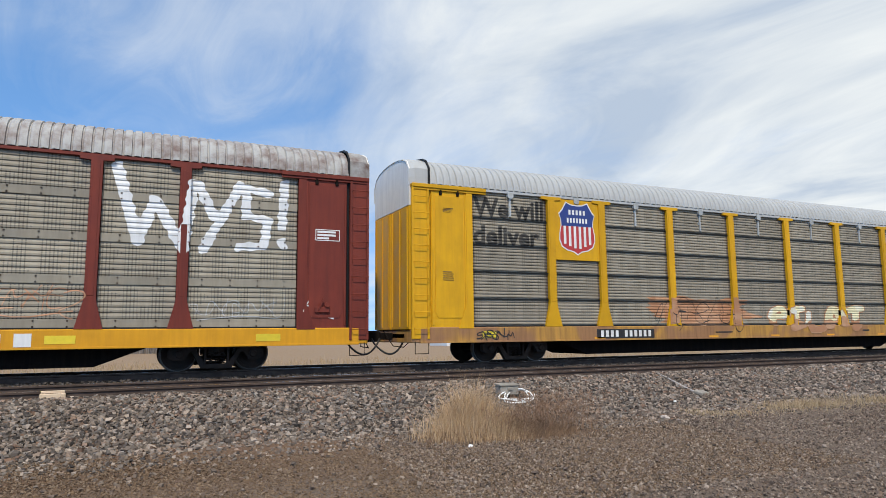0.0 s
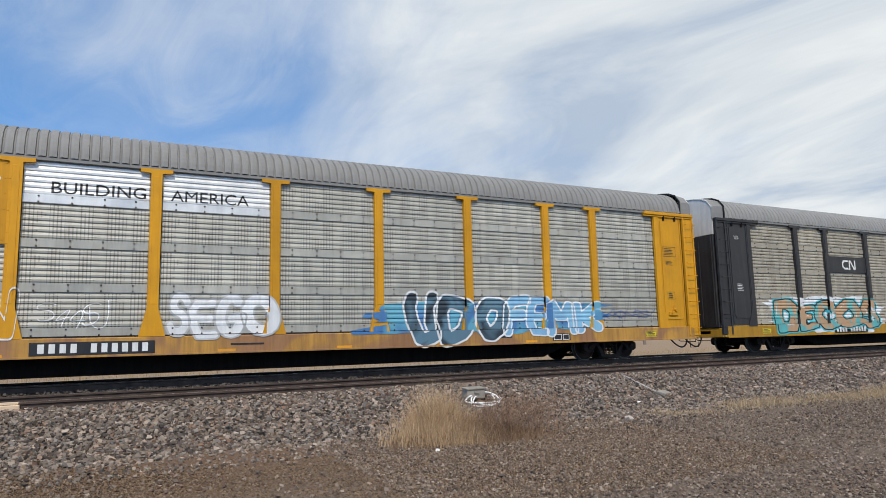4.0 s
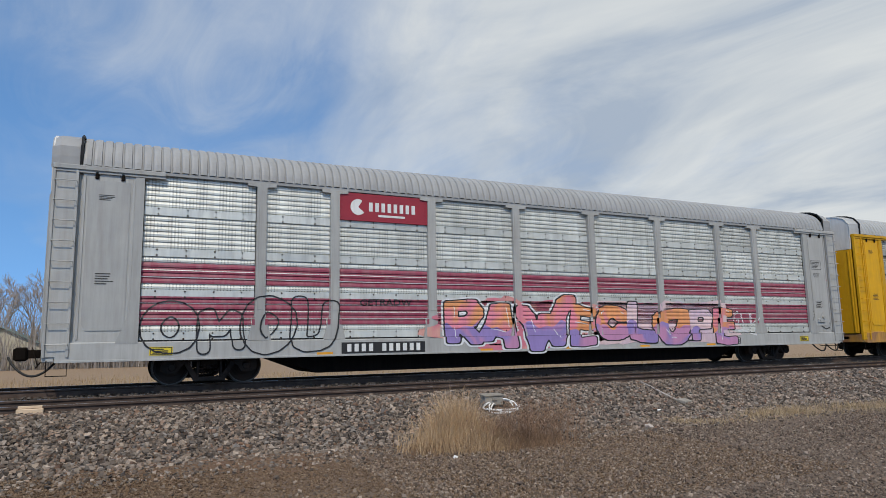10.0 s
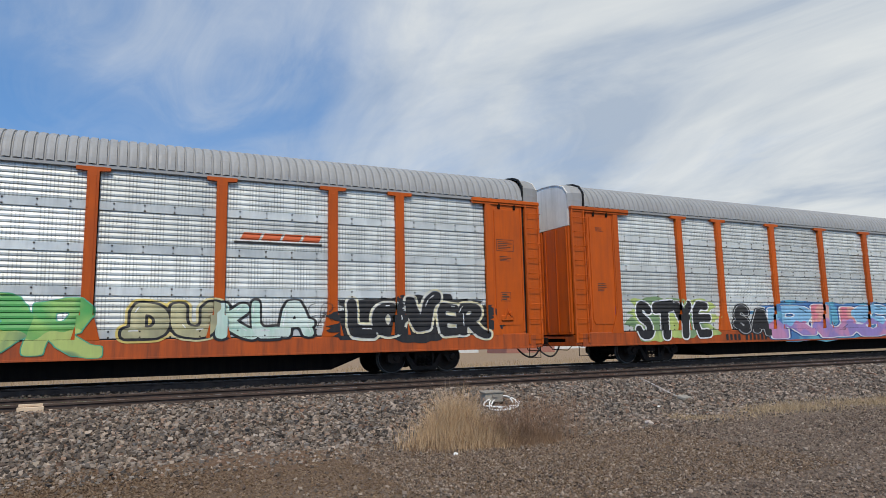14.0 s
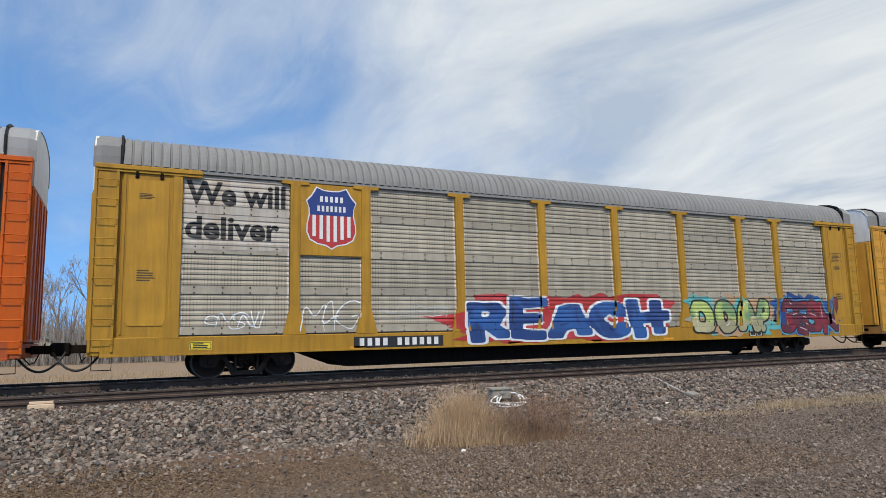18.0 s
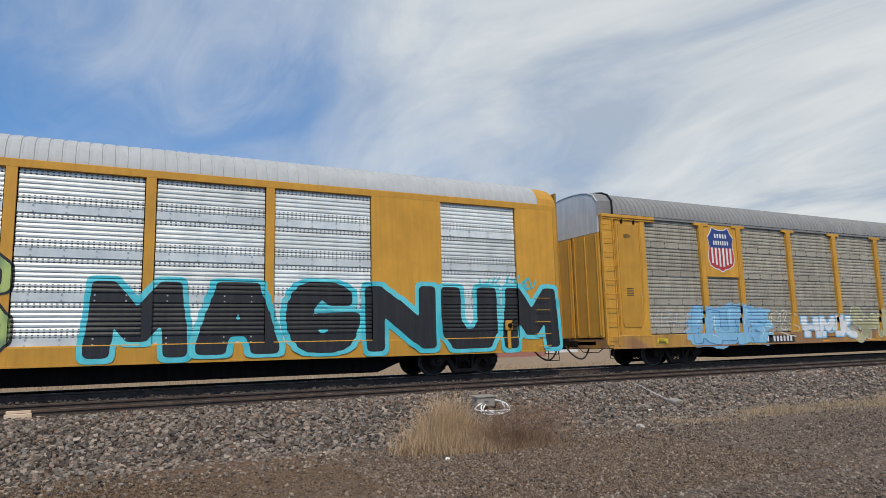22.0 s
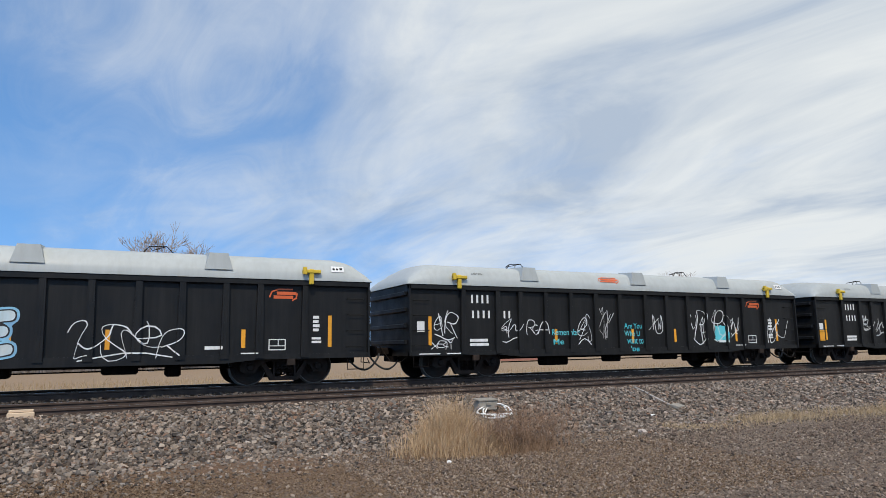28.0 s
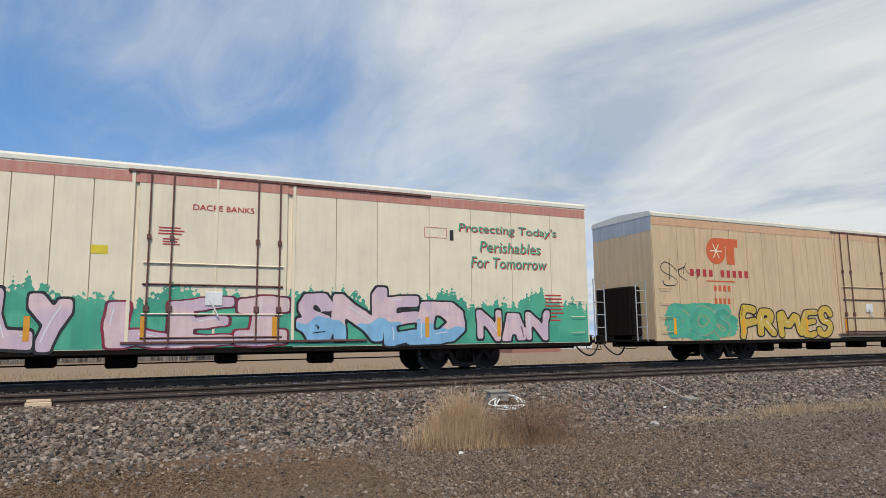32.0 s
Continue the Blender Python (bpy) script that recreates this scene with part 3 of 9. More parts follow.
def word(text, x0, x1, z0, z1, bold=0.0, hand=0.0, seed=0, slant=0.0, spacing=1.0, ref=None):
    """A word stretched into the rectangle; ref is the boldness whose bounds fill it, so that outlines stand out all round."""
    v, f = glyphs(text, bold, spacing)
    rv = glyphs(text, bold if ref is None else ref, spacing)[0]
    lo, hi = rv.min(0), rv.max(0)
    s = (v - lo) / (hi - lo)
    p = np.stack([x0 + s[:, 0] * (x1 - x0), z0 + s[:, 1] * (z1 - z0)], 1)
    p[:, 0] += slant * (p[:, 1] - z0)
    if hand:
        p = wobble(p, hand, seed)
    return p, f


def letters(text, x0, x1, z0, z1, calm, seed, lap=1.2):
    """Places the letters of a sprayed word side by side, overlapping, tilted and of uneven height: (letter, box, tilt) each."""
    r = random.Random(seed * 7 + 1)
    ws = []
    for ch in text:
        g = glyphs(ch, 0.0)[0]
        ws.append(max(0.42, float(g[:, 0].max() - g[:, 0].min())) ** 0.7 * r.uniform(0.92, 1.1))
    total, x, out = sum(ws), x0, []
    h = z1 - z0
    for ch, w in zip(text, ws):
        cw = (x1 - x0) * w / total
        d = cw * (lap - 1) / 2
        out.append((ch, x - d, x + cw + d, z0 + calm * h * r.uniform(-0.02, 0.05), z1 + calm * h * r.uniform(-0.09, 0.05), calm * r.uniform(-0.07, 0.07)))
        x += cw
    return out


# strokes of sprayed block letters in the unit square; an arc is (centre x, z, radius x, z, from, to in degrees)
STROKES = {
    "A": [[(0, 0), (0.36, 1), (0.64, 1), (1, 0)], [(0.2, 0.32), (0.8, 0.32)]], "B": [[(0, 0), (0, 1), (0.7, 1), (0.92, 0.85), (0.85, 0.6), (0.5, 0.52)], [(0, 0), (0.75, 0), (1, 0.2), (0.9, 0.45), (0.5, 0.52), (0.1, 0.52)]],
    "C": [(0.55, 0.5, 0.55, 0.5, 40, 320)], "D": [[(0, 0), (0, 1), (0.6, 1), (0.95, 0.75), (1, 0.4), (0.75, 0.05), (0, 0)]], "E": [[(1, 1), (0, 1), (0, 0), (1, 0)], [(0, 0.5), (0.8, 0.52)]],
    "F": [[(1, 1), (0, 1), (0, 0)], [(0, 0.48), (0.75, 0.5)]], "G": [(0.5, 0.5, 0.5, 0.5, 45, 345), [(0.55, 0.42), (1, 0.42)]], "H": [[(0, 0), (0, 1)], [(1, 0), (1, 1)], [(0, 0.5), (1, 0.5)]],
    "I": [[(0.5, 0), (0.5, 1)], [(0.1, 0), (0.9, 0)], [(0.1, 1), (0.9, 1)]], "J": [[(0.9, 1), (0.9, 0.25), (0.6, 0), (0.2, 0.05), (0, 0.3)]], "K": [[(0, 0), (0, 1)], [(0.95, 1), (0.2, 0.48), (1, 0)]],
    "L": [[(0, 1), (0, 0), (1, 0)]], "M": [[(0, 0), (0.08, 1), (0.5, 0.3), (0.92, 1), (1, 0)]], "N": [[(0, 0), (0, 1), (1, 0), (1, 1)]], "O": [(0.5, 0.5, 0.5, 0.5, 0, 360)],
    "P": [[(0, 0), (0, 1), (0.75, 1), (1, 0.78), (0.85, 0.5), (0.1, 0.45)]], "R": [[(0, 0), (0, 1), (0.75, 1), (0.98, 0.78), (0.8, 0.52), (0.15, 0.48)], [(0.4, 0.48), (1, 0)]],
    "S": [[(0.98, 0.85), (0.75, 1), (0.25, 1), (0, 0.8), (0.15, 0.58), (0.8, 0.45), (1, 0.22), (0.75, 0), (0.2, 0), (0, 0.18)]], "T": [[(0, 1), (1, 1)], [(0.5, 1), (0.45, 0)]],
    "U": [[(0, 1), (0, 0.3), (0.2, 0), (0.8, 0), (1, 0.3), (1, 1)]], "V": [[(0, 1), (0.5, 0), (1, 1)]], "W": [[(0, 1), (0.22, 0), (0.5, 0.65), (0.78, 0), (1, 1)]], "Y": [[(0, 1), (0.5, 0.5), (1, 1)], [(0.5, 0.5), (0.45, 0)]],
    "2": [[(0, 0.8), (0.3, 1), (0.75, 1), (0.95, 0.72), (0, 0), (1, 0)]], "4": [[(0.75, 0), (0.75, 1), (0, 0.35), (1, 0.35)]], "e": [[(0.1, 0.5), (0.95, 0.55), (0.85, 0.9), (0.4, 1), (0.05, 0.7), (0.1, 0.2), (0.45, 0), (0.95, 0.12)]],
    "X": [[(0, 0), (1, 1)], [(0, 1), (1, 0)]], "Z": [[(0, 1), (1, 1), (0, 0), (1, 0)]]}


def ribbon(pts, w, closed=False):
    """A band of even width along a line, mitred at its corners, with blunt rounded ends."""
    p = [pts[0]]
    for (xa, za), (xb, zb) in zip(pts, pts[1:]):
        n = max(1, int(math.hypot(xb - xa, zb - za) / 0.4))
        p += [(xa + (xb - xa) * k / n, za + (zb - za) * k / n) for k in range(1, n + 1)]
    p = np.array(p)
    n = len(p)
    L, R = [], []
    for i in range(n):
        d0 = p[i] - p[i - 1] if i or closed else p[1] - p[0]
        d1 = p[(i + 1) % n] - p[i] if i < n - 1 or closed else p[i] - p[i - 1]
        if closed and i == 0:
            d0 = p[0] - p[n - 2]
        if closed and i == n - 1:
            d1 = p[1] - p[0]
        d0, d1 = d0 / (np.linalg.norm(d0) or 1), d1 / (np.linalg.norm(d1) or 1)
        m = d0 + d1
        m = m / (np.linalg.norm(m) or 1)
        k = min(1.6, 1 / max(0.3, float(m @ d1)))
        nn = np.array([-m[1], m[0]]) * w / 2 * k
        L.append(p[i] + nn)
        R.append(p[i] - nn)
    if not closed:
        for end, i, j in ((0, 0, 1), (1, n - 1, n - 2)):
            d = p[i] - p[j]
            d = d / (np.linalg.norm(d) or 1) * w
            q = [p[i] + d * 0.5 + (L[i] - p[i]) * 0.62, p[i] + d * 0.5 + (R[i] - p[i]) * 0.62]
            L, R = ([q[0]] + L, [q[1]] + R) if end == 0 else (L + [q[0]], R + [q[1]])
    v = [q for pair in zip(L, R) for q in pair]
    return np.array(v), [(2 * i, 2 * i + 1, 2 * i + 3, 2 * i + 2) for i in range(len(L) - 1)]


def rounded(pts, turns=2):
    """Cuts the corners of a line, keeping its ends."""
    for _ in range(turns):
        q = [pts[0]]
        for (xa, za), (xb, zb) in zip(pts, pts[1:]):
            q += [(xa * 0.75 + xb * 0.25, za * 0.75 + zb * 0.25), (xa * 0.25 + xb * 0.75, za * 0.25 + zb * 0.75)]
        pts = q + [pts[-1]]
    return pts


def letter_shape(spec, width, inset, hand, seed, slant, soft=True):
    """One block letter: its strokes as bands of a width, inside its box by an inset."""
    ch, a, b, c, d, tilt = spec
    out = []
    for s in STROKES[ch]:
        closed = False
        if isinstance(s, tuple):
            cx, cz, rx, rz, f, g = s
            closed = g - f == 360
            n = 14
            s = [(cx + rx * math.cos(radians(f + (g - f) * k / n)), cz + rz * math.sin(radians(f + (g - f) * k / n))) for k in range(n + 1)]
        elif soft and len(s) > 2:
            s = rounded(s, 2 if 3 < len(s) < 7 else 1)
        q = [(a + inset + (b - a - 2 * inset) * x, c + inset + (d - c - 2 * inset) * z) for x, z in s]
        out.append(ribbon(q, width, closed))
    v, f = join(*out)
    m = np.array([(a + b) / 2, (c + d) / 2])
    q = v - m
    v = m + np.stack([q[:, 0] * math.cos(tilt) - q[:, 1] * math.sin(tilt) + slant * q[:, 1], q[:, 0] * math.sin(tilt) + q[:, 1] * math.cos(tilt)], 1)
    return (wobble(v, hand, seed, 1.6) if hand else v), f


def blob(x0, x1, z0, z1, seed=0, rough=0.14, n=72, within=None):
    """An uneven cloud of paint, drawn as a fan."""
    cx, cz, a, b = (x0 + x1) / 2, (z0 + z1) / 2, (x1 - x0) / 2, (z1 - z0) / 2
    pts = []
    for k in range(n):
        t = 2 * math.pi * k / n
        c, s = math.cos(t), math.sin(t)
        q = 1 / max(abs(c) ** 4 + abs(s) ** 4, 1e-6) ** 0.25
        w = q * (1 + rough * noise.noise((c * 2.6 + seed, s * 2.6, seed * 0.7)) + 0.6 * rough * noise.noise((c * 9 + seed, s * 9, 4)))
        x = cx + a * c * w
        pts.append((min(max(x, within[0]), within[1]) if within else x, cz + b * s * w))
    return np.array([(cx, cz)] + pts), [(0, 1 + k, 1 + (k + 1) % n) for k in range(n)]


def rect(x0, x1, z0, z1, slant=0.0):
    d = slant * (z1 - z0)
    return np.array([(x0, z0), (x1, z0), (x1 + d, z1), (x0 + d, z1)]), [(0, 1, 2, 3)]


def join(*shapes):
    v, f, n = [], [], 0
    for sv, sf in shapes:
        v.extend(map(tuple, sv))
        f.extend(tuple(i + n for i in q) for q in sf)
        n += len(sv)
    return np.array(v), f


def stroke(pts, w):
    """A drawn line of even width."""
    v, f = [], []
    for i in range(len(pts) - 1):
        (xa, za), (xb, zb) = pts[i], pts[i + 1]
        L = math.hypot(xb - xa, zb - za) or 1
        nx, nz = -(zb - za) / L * w / 2, (xb - xa) / L * w / 2
        ex, ez = (xb - xa) / L * w * 0.3, (zb - za) / L * w * 0.3
        k = len(v)
        v += [(xa + nx - ex, za + nz - ez), (xa - nx - ex, za - nz - ez), (xb - nx + ex, zb - nz + ez), (xb + nx + ex, zb + nz + ez)]
        f.append((k, k + 1, k + 2, k + 3))
    return np.array(v), f


def scrawl(x0, x1, z0, z1, seed, w=0.03, loops=5):
    """An unreadable tag: thin overlapping hand strokes with a tail."""
    r = random.Random(seed)
    n = max(3, min(8, int((x1 - x0) / max(0.16, (z1 - z0) * 0.42))))
    out = []
    for i in range(n):
        cw = (x1 - x0) / n
        a, b = x0 + cw * i - cw * r.uniform(0.05, 0.3), x0 + cw * (i + 1) + cw * r.uniform(0.05, 0.3)
        c, d = z0 + (z1 - z0) * r.uniform(0.0, 0.3), z1 - (z1 - z0) * r.uniform(0.0, 0.25)
        spec = (r.choice("AEGJKMNRSUVWXYe24S"), a, b, c, d, r.uniform(-0.3, 0.3))
        out.append(letter_shape(spec, w * 0.75, 0.0, 0.3 * (z1 - z0), seed + i, 0.15))
    if r.random() < 0.6:
        zt = z0 - 0.02
        out.append(ribbon([(x0 + (x1 - x0) * u, zt + 0.12 * (z1 - z0) * math.sin(u * 5 + seed)) for u in (0.1, 0.3, 0.5, 0.7, 0.95)], w))
    return join(*out)


def bars(x0, x1, z0, z1, n=1, gap=0.35, seed=1):
    """Plain bars of the size of words that cannot be read."""
    r = random.Random(seed)
    h = (z1 - z0) / (n + gap * (n - 1)) if n > 1 else z1 - z0
    out = []
    for i in range(n):
        zb = z1 - h - i * h * (1 + gap)
        out.append(rect(x0, x0 + (x1 - x0) * (1 if n == 1 else 0.6 + 0.4 * r.random()), zb, zb + h))
    return join(*out)


def plate_bars(x0, x1, z0, z1, groups, solid=0.58):
    """A row of upright blocks in groups, the size of painted marks."""
    total = sum(groups) + 0.9 * (len(groups) - 1)
    w = (x1 - x0) / total
    out, x = [], x0
    for g in groups:
        for _ in range(g):
            out.append(rect(x + 0.17 * w, x + (0.17 + solid) * w, z0, z1))
            x += w
        x += 0.9 * w
    return join(*out)


def outline(x0, x1, z0, z1, w=0.02):
    return join(rect(x0, x1, z0, z0 + w), rect(x0, x1, z1 - w, z1), rect(x0, x0 + w, z0 + w, z1 - w), rect(x1 - w, x1, z0 + w, z1 - w))


def disc(cx, cz, rx, rz=None, n=28, a0=0.0, a1=2 * math.pi):
    rz = rz or rx
    return np.array([(cx, cz)] + [(cx + rx * math.cos(a0 + (a1 - a0) * k / n), cz + rz * math.sin(a0 + (a1 - a0) * k / n)) for k in range(n + 1)]), [(0, 1 + k, 2 + k) for k in range(n)]


def shield(cx, z0, z1, half, grow=0.0):
    """A heraldic shield as a polygon fan: (outline, point of division)."""
    h = z1 - z0
    right = [(0.0, 0.945), (0.32, 0.955), (0.60, 1.0), (0.80, 0.86), (1.0, 0.77), (0.90, 0.66), (0.89, 0.55), (0.97, 0.40), (0.98, 0.27), (0.86, 0.15), (0.58, 0.085), (0.22, 0.055), (0.0, 0.0)]
    pts = [(cx + half * a, z0 + h * b) for a, b in right] + [(cx - half * a, z0 + h * b) for a, b in reversed(right[1:-1])]
    m = (cx, z0 + h * 0.5)
    pts = [(m[0] + (x - m[0]) * (1 + grow), m[1] + (z - m[1]) * (1 + grow)) for x, z in pts]
    n = len(pts)
    return np.array([m] + pts), [(0, 1 + k, 1 + (k + 1) % n) for k in range(n)]


def clipped(shape, zmin=None, zmax=None):
    """Keeps what lies between two heights."""
    v, f = shape
    out_v, out_f, at = [], [], {}
    for q in f:
        poly = [tuple(v[i]) for i in q]
        for lim, keep in ((zmin, 1), (zmax, -1)):
            if lim is None or not poly:
                continue
            res = []
            for i in range(len(poly)):
                a, b = poly[i], poly[(i + 1) % len(poly)]
                da, db = (a[1] - lim) * keep, (b[1] - lim) * keep
                if da >= 0:
                    res.append(a)
                if da * db < 0:
                    u = da / (da - db)
                    res.append((a[0] + (b[0] - a[0]) * u, a[1] + (b[1] - a[1]) * u))
            poly = res
        ring = []
        for p in poly:
            k = at.setdefault((round(p[0], 4), round(p[1], 4)), len(out_v))
            if k == len(out_v):
                out_v.append(p)
            if k not in ring:
                ring.append(k)
        if len(ring) > 2:
            out_f.append(tuple(ring))
    return np.array(out_v) if out_v else np.zeros((0, 2)), out_f


SMALL = {"load_data", "door_notice", "sill_stencil", "stencil_lines", "stencil_box", "wagon_number", "sprayed_tag", "letter_shine", "red_stencil", "painted_dots", "lid_label_mark", "hazard_marks", "shield_lettering", "sign_lettering", "firm_lettering", "maker_mark", "lid_mark", "no_hump_notice", "line_words"}


BANDS = {"sprayed_tag"}     # shapes of brushed bands, which rise a hair along each stroke


class Side:
    """The near side of a wagon as a relief: cuts at heights and lengths, and how far it stands out at a place."""

    def __init__(self, zk, xk, out):
        self.zk, self.xk, self.out = sorted(zk), sorted(xk), out


def paint(car, side, name, shape, mat, layer=1, label=""):
    """Lays a flat shape of paint on a wagon's side, following its ribs and posts."""
    v, f = shape
    if len(f) == 0:
        return None
    up = list(range(len(v)))          # separate patches of one shape lie a hair apart

    def top(i):
        while up[i] != i:
            up[i] = up[up[i]]
            i = up[i]
        return i
    for q in f:
        for i in q[1:]:
            up[top(i)] = top(q[0])
    ids, count, rise = {}, {}, {}
    for q in f:
        ids.setdefault(top(q[0]), len(ids))
    for i in range(len(v)):
        k = top(i)
        count[k] = count.get(k, -1) + 1
        rise[i] = (0.0004 if name in BANDS else 0.0011) * ((ids.get(k, 0) * 0.618) % 1) + (0.00003 * count[k] if name in BANDS else 0.0)
    bm = bmesh.new()
    bv = [bm.verts.new((x, rise[i], z)) for i, (x, z) in enumerate(v)]
    for q in f:
        try:
            bm.faces.new([bv[i] for i in q])
        except ValueError:
            pass
    lo, hi = v.min(0), v.max(0)
    for k in side.zk:
        if lo[1] < k < hi[1]:
            bmesh.ops.bisect_plane(bm, geom=bm.verts[:] + bm.edges[:] + bm.faces[:], dist=1e-5, plane_co=(0, 0, k), plane_no=(0, 0, 1))
    for k in side.xk:
        if lo[0] < k < hi[0]:
            bmesh.ops.bisect_plane(bm, geom=bm.verts[:] + bm.edges[:] + bm.faces[:], dist=1e-5, plane_co=(k, 0, 0), plane_no=(1, 0, 0))
    g = Geo()
    lift = 0.003 + 0.003 * layer
    for q in bm.faces:
        c = q.calc_center_median()
        pts = [(p.co.x, -(side.out(c.x, c.z, p.co.z) + lift + p.co.y), p.co.z) for p in q.verts]
        n = q.normal.y
        g.face(pts if n < 0 else pts[::-1])
    bm.free()
    return part(name, g, mat, car, label, kind="stuff" if name in SMALL else "")


def letter_lines(spec, inset, hand, seed, slant, soft):
    """The strokes of one block letter as short straight pieces: an array of (xa, za, xb, zb). inset: by how much they keep off the sides and off foot and head."""
    ch, a, b, c, d, tilt = spec
    m = np.array([(a + b) / 2, (c + d) / 2])
    out = []
    for st in STROKES[ch]:
        if isinstance(st, tuple):
            cx, cz, rx, rz, f, g = st
            st = [(cx + rx * math.cos(radians(f + (g - f) * k / 16)), cz + rz * math.sin(radians(f + (g - f) * k / 16))) for k in range(17)]
        elif soft and len(st) > 2:
            st = rounded(st, 1)
        q = np.array([(a + inset[0] + (b - a - 2 * inset[0]) * x, c + inset[1] + (d - c - 2 * inset[1]) * z) for x, z in st]) - m
        q = m + np.stack([q[:, 0] * math.cos(tilt) - q[:, 1] * math.sin(tilt) + slant * q[:, 1], q[:, 0] * math.sin(tilt) + q[:, 1] * math.cos(tilt)], 1)
        if hand:
            fine = [q[0]]
            for p0, p1 in zip(q, q[1:]):
                n = max(1, int(np.hypot(*(p1 - p0)) / 0.3))
                fine += [p0 + (p1 - p0) * k / n for k in range(1, n + 1)]
            q = wobble(fine, hand, seed, 1.6)
        out += [(*p0, *p1) for p0, p1 in zip(q, q[1:])]
    return np.array(out)


def distance(lines, X, Z, half, power):
    """How far a grid lies outside the strokes (below zero: inside). half: half the width of upright and of level strokes; power: 2 rounds the corners, more squares them."""
    best = np.full(X.shape, 9.0)
    for xa, za, xb, zb in lines:
        dx, dz = (xb - xa) / half[0], (zb - za) / half[1]
        px, pz = (X - xa) / half[0], (Z - za) / half[1]
        u = np.clip((px * dx + pz * dz) / max(dx * dx + dz * dz, 1e-9), 0, 1)
        best = np.minimum(best, (np.abs(px - u * dx) ** power + np.abs(pz - u * dz) ** power) ** (1 / power))
    return (best - 1) * (half[0] + half[1]) / 2


class Patch:
    """A grid over a stretch of a wagon's side that keeps to its ribs and posts; areas below zero of a field become paint."""

    def __init__(self, side, x0, x1, z0, z1, step=0.055):
        def cuts(a, b, fixed):
            k = sorted({round(a, 4), round(b, 4)} | {round(q, 4) for q in fixed if a + 0.004 < q < b - 0.004})
            out = []
            for p, q in zip(k, k[1:]):
                n = max(1, int(math.ceil((q - p) / step)))
                out += [p + (q - p) * i / n for i in range(n)]
            return np.array(out + [k[-1]])
        self.side, self.xs, self.zs = side, cuts(x0, x1, side.xk), cuts(z0, z1, side.zk)
        self.X, self.Z = np.meshgrid(self.xs, self.zs)
        self.outs = {}

    def stand(self, i, j):
        """The relief at the foot and the head of one cell."""
        cx = (self.xs[i] + self.xs[i + 1]) / 2
        key = (int(np.searchsorted(self.side.xk, cx)), j)
        if key not in self.outs:
            za, zb = float(self.zs[j]), float(self.zs[j + 1])
            cz = (za + zb) / 2
            self.outs[key] = (self.side.out(cx, cz, za + 1e-5), self.side.out(cx, cz, zb - 1e-5))
        return self.outs[key]

    def lay(self, car, name, G, mat, layer, label=""):
        inside = G < 0
        count = inside[:-1, :-1].astype(int) + inside[1:, :-1] + inside[:-1, 1:] + inside[1:, 1:]
        g = Geo()
        lift = 0.003 + 0.003 * layer
        xs, zs = self.xs, self.zs
        for j, i in zip(*np.nonzero(count)):
            corner = ((i, j), (i + 1, j), (i + 1, j + 1), (i, j + 1))
            if count[j, i] == 4:
                poly = [(xs[a], zs[b]) for a, b in corner]
            else:
                poly = []
                for k in range(4):
                    (a, b), (c, d) = corner[k], corner[(k + 1) % 4]
                    ga, gb = G[b, a], G[d, c]
                    if ga < 0:
                        poly.append((xs[a], zs[b]))
                    if (ga < 0) != (gb < 0):
                        u = ga / (ga - gb)
                        poly.append((xs[a] + (xs[c] - xs[a]) * u, zs[b] + (zs[d] - zs[b]) * u))
            if len(poly) < 3:
                continue
            lo, hi = self.stand(i, j)
            w = zs[j + 1] - zs[j]
            g.face([(float(x), -(lo + (hi - lo) * float((z - zs[j]) / w) + lift), float(z)) for x, z in poly])
        for i in range(1, len(xs) - 1):          # paint runs round the flanks of the posts
            if np.searchsorted(self.side.xk, (xs[i - 1] + xs[i]) / 2) == np.searchsorted(self.side.xk, (xs[i] + xs[i + 1]) / 2):
                continue
            for j in range(len(zs) - 1):
                if inside[j, i] and inside[j + 1, i]:
                    (la, ha), (lb, hb) = self.stand(i - 1, j), self.stand(i, j)
                    if abs(la - lb) + abs(ha - hb) > 1e-4:
                        x, za, zb = float(xs[i]), float(zs[j]), float(zs[j + 1])
                        g.face([(x, -la - lift, za), (x, -lb - lift, za), (x, -hb - lift, zb), (x, -ha - lift, zb)])
        for j in range(1, len(zs) - 1):          # and over the edges of laps and sill
            for i in np.nonzero(inside[j, :-1] & inside[j, 1:])[0]:
                h, l = self.stand(i, j - 1)[1], self.stand(i, j)[0]
                if abs(h - l) > 1e-4:
                    xa, xb, z = float(xs[i]), float(xs[i + 1]), float(zs[j])
                    g.face([(xa, -h - lift, z), (xb, -h - lift, z), (xb, -l - lift, z), (xa, -l - lift, z)])
        return part(name, g, mat, car, label) if g.f else None


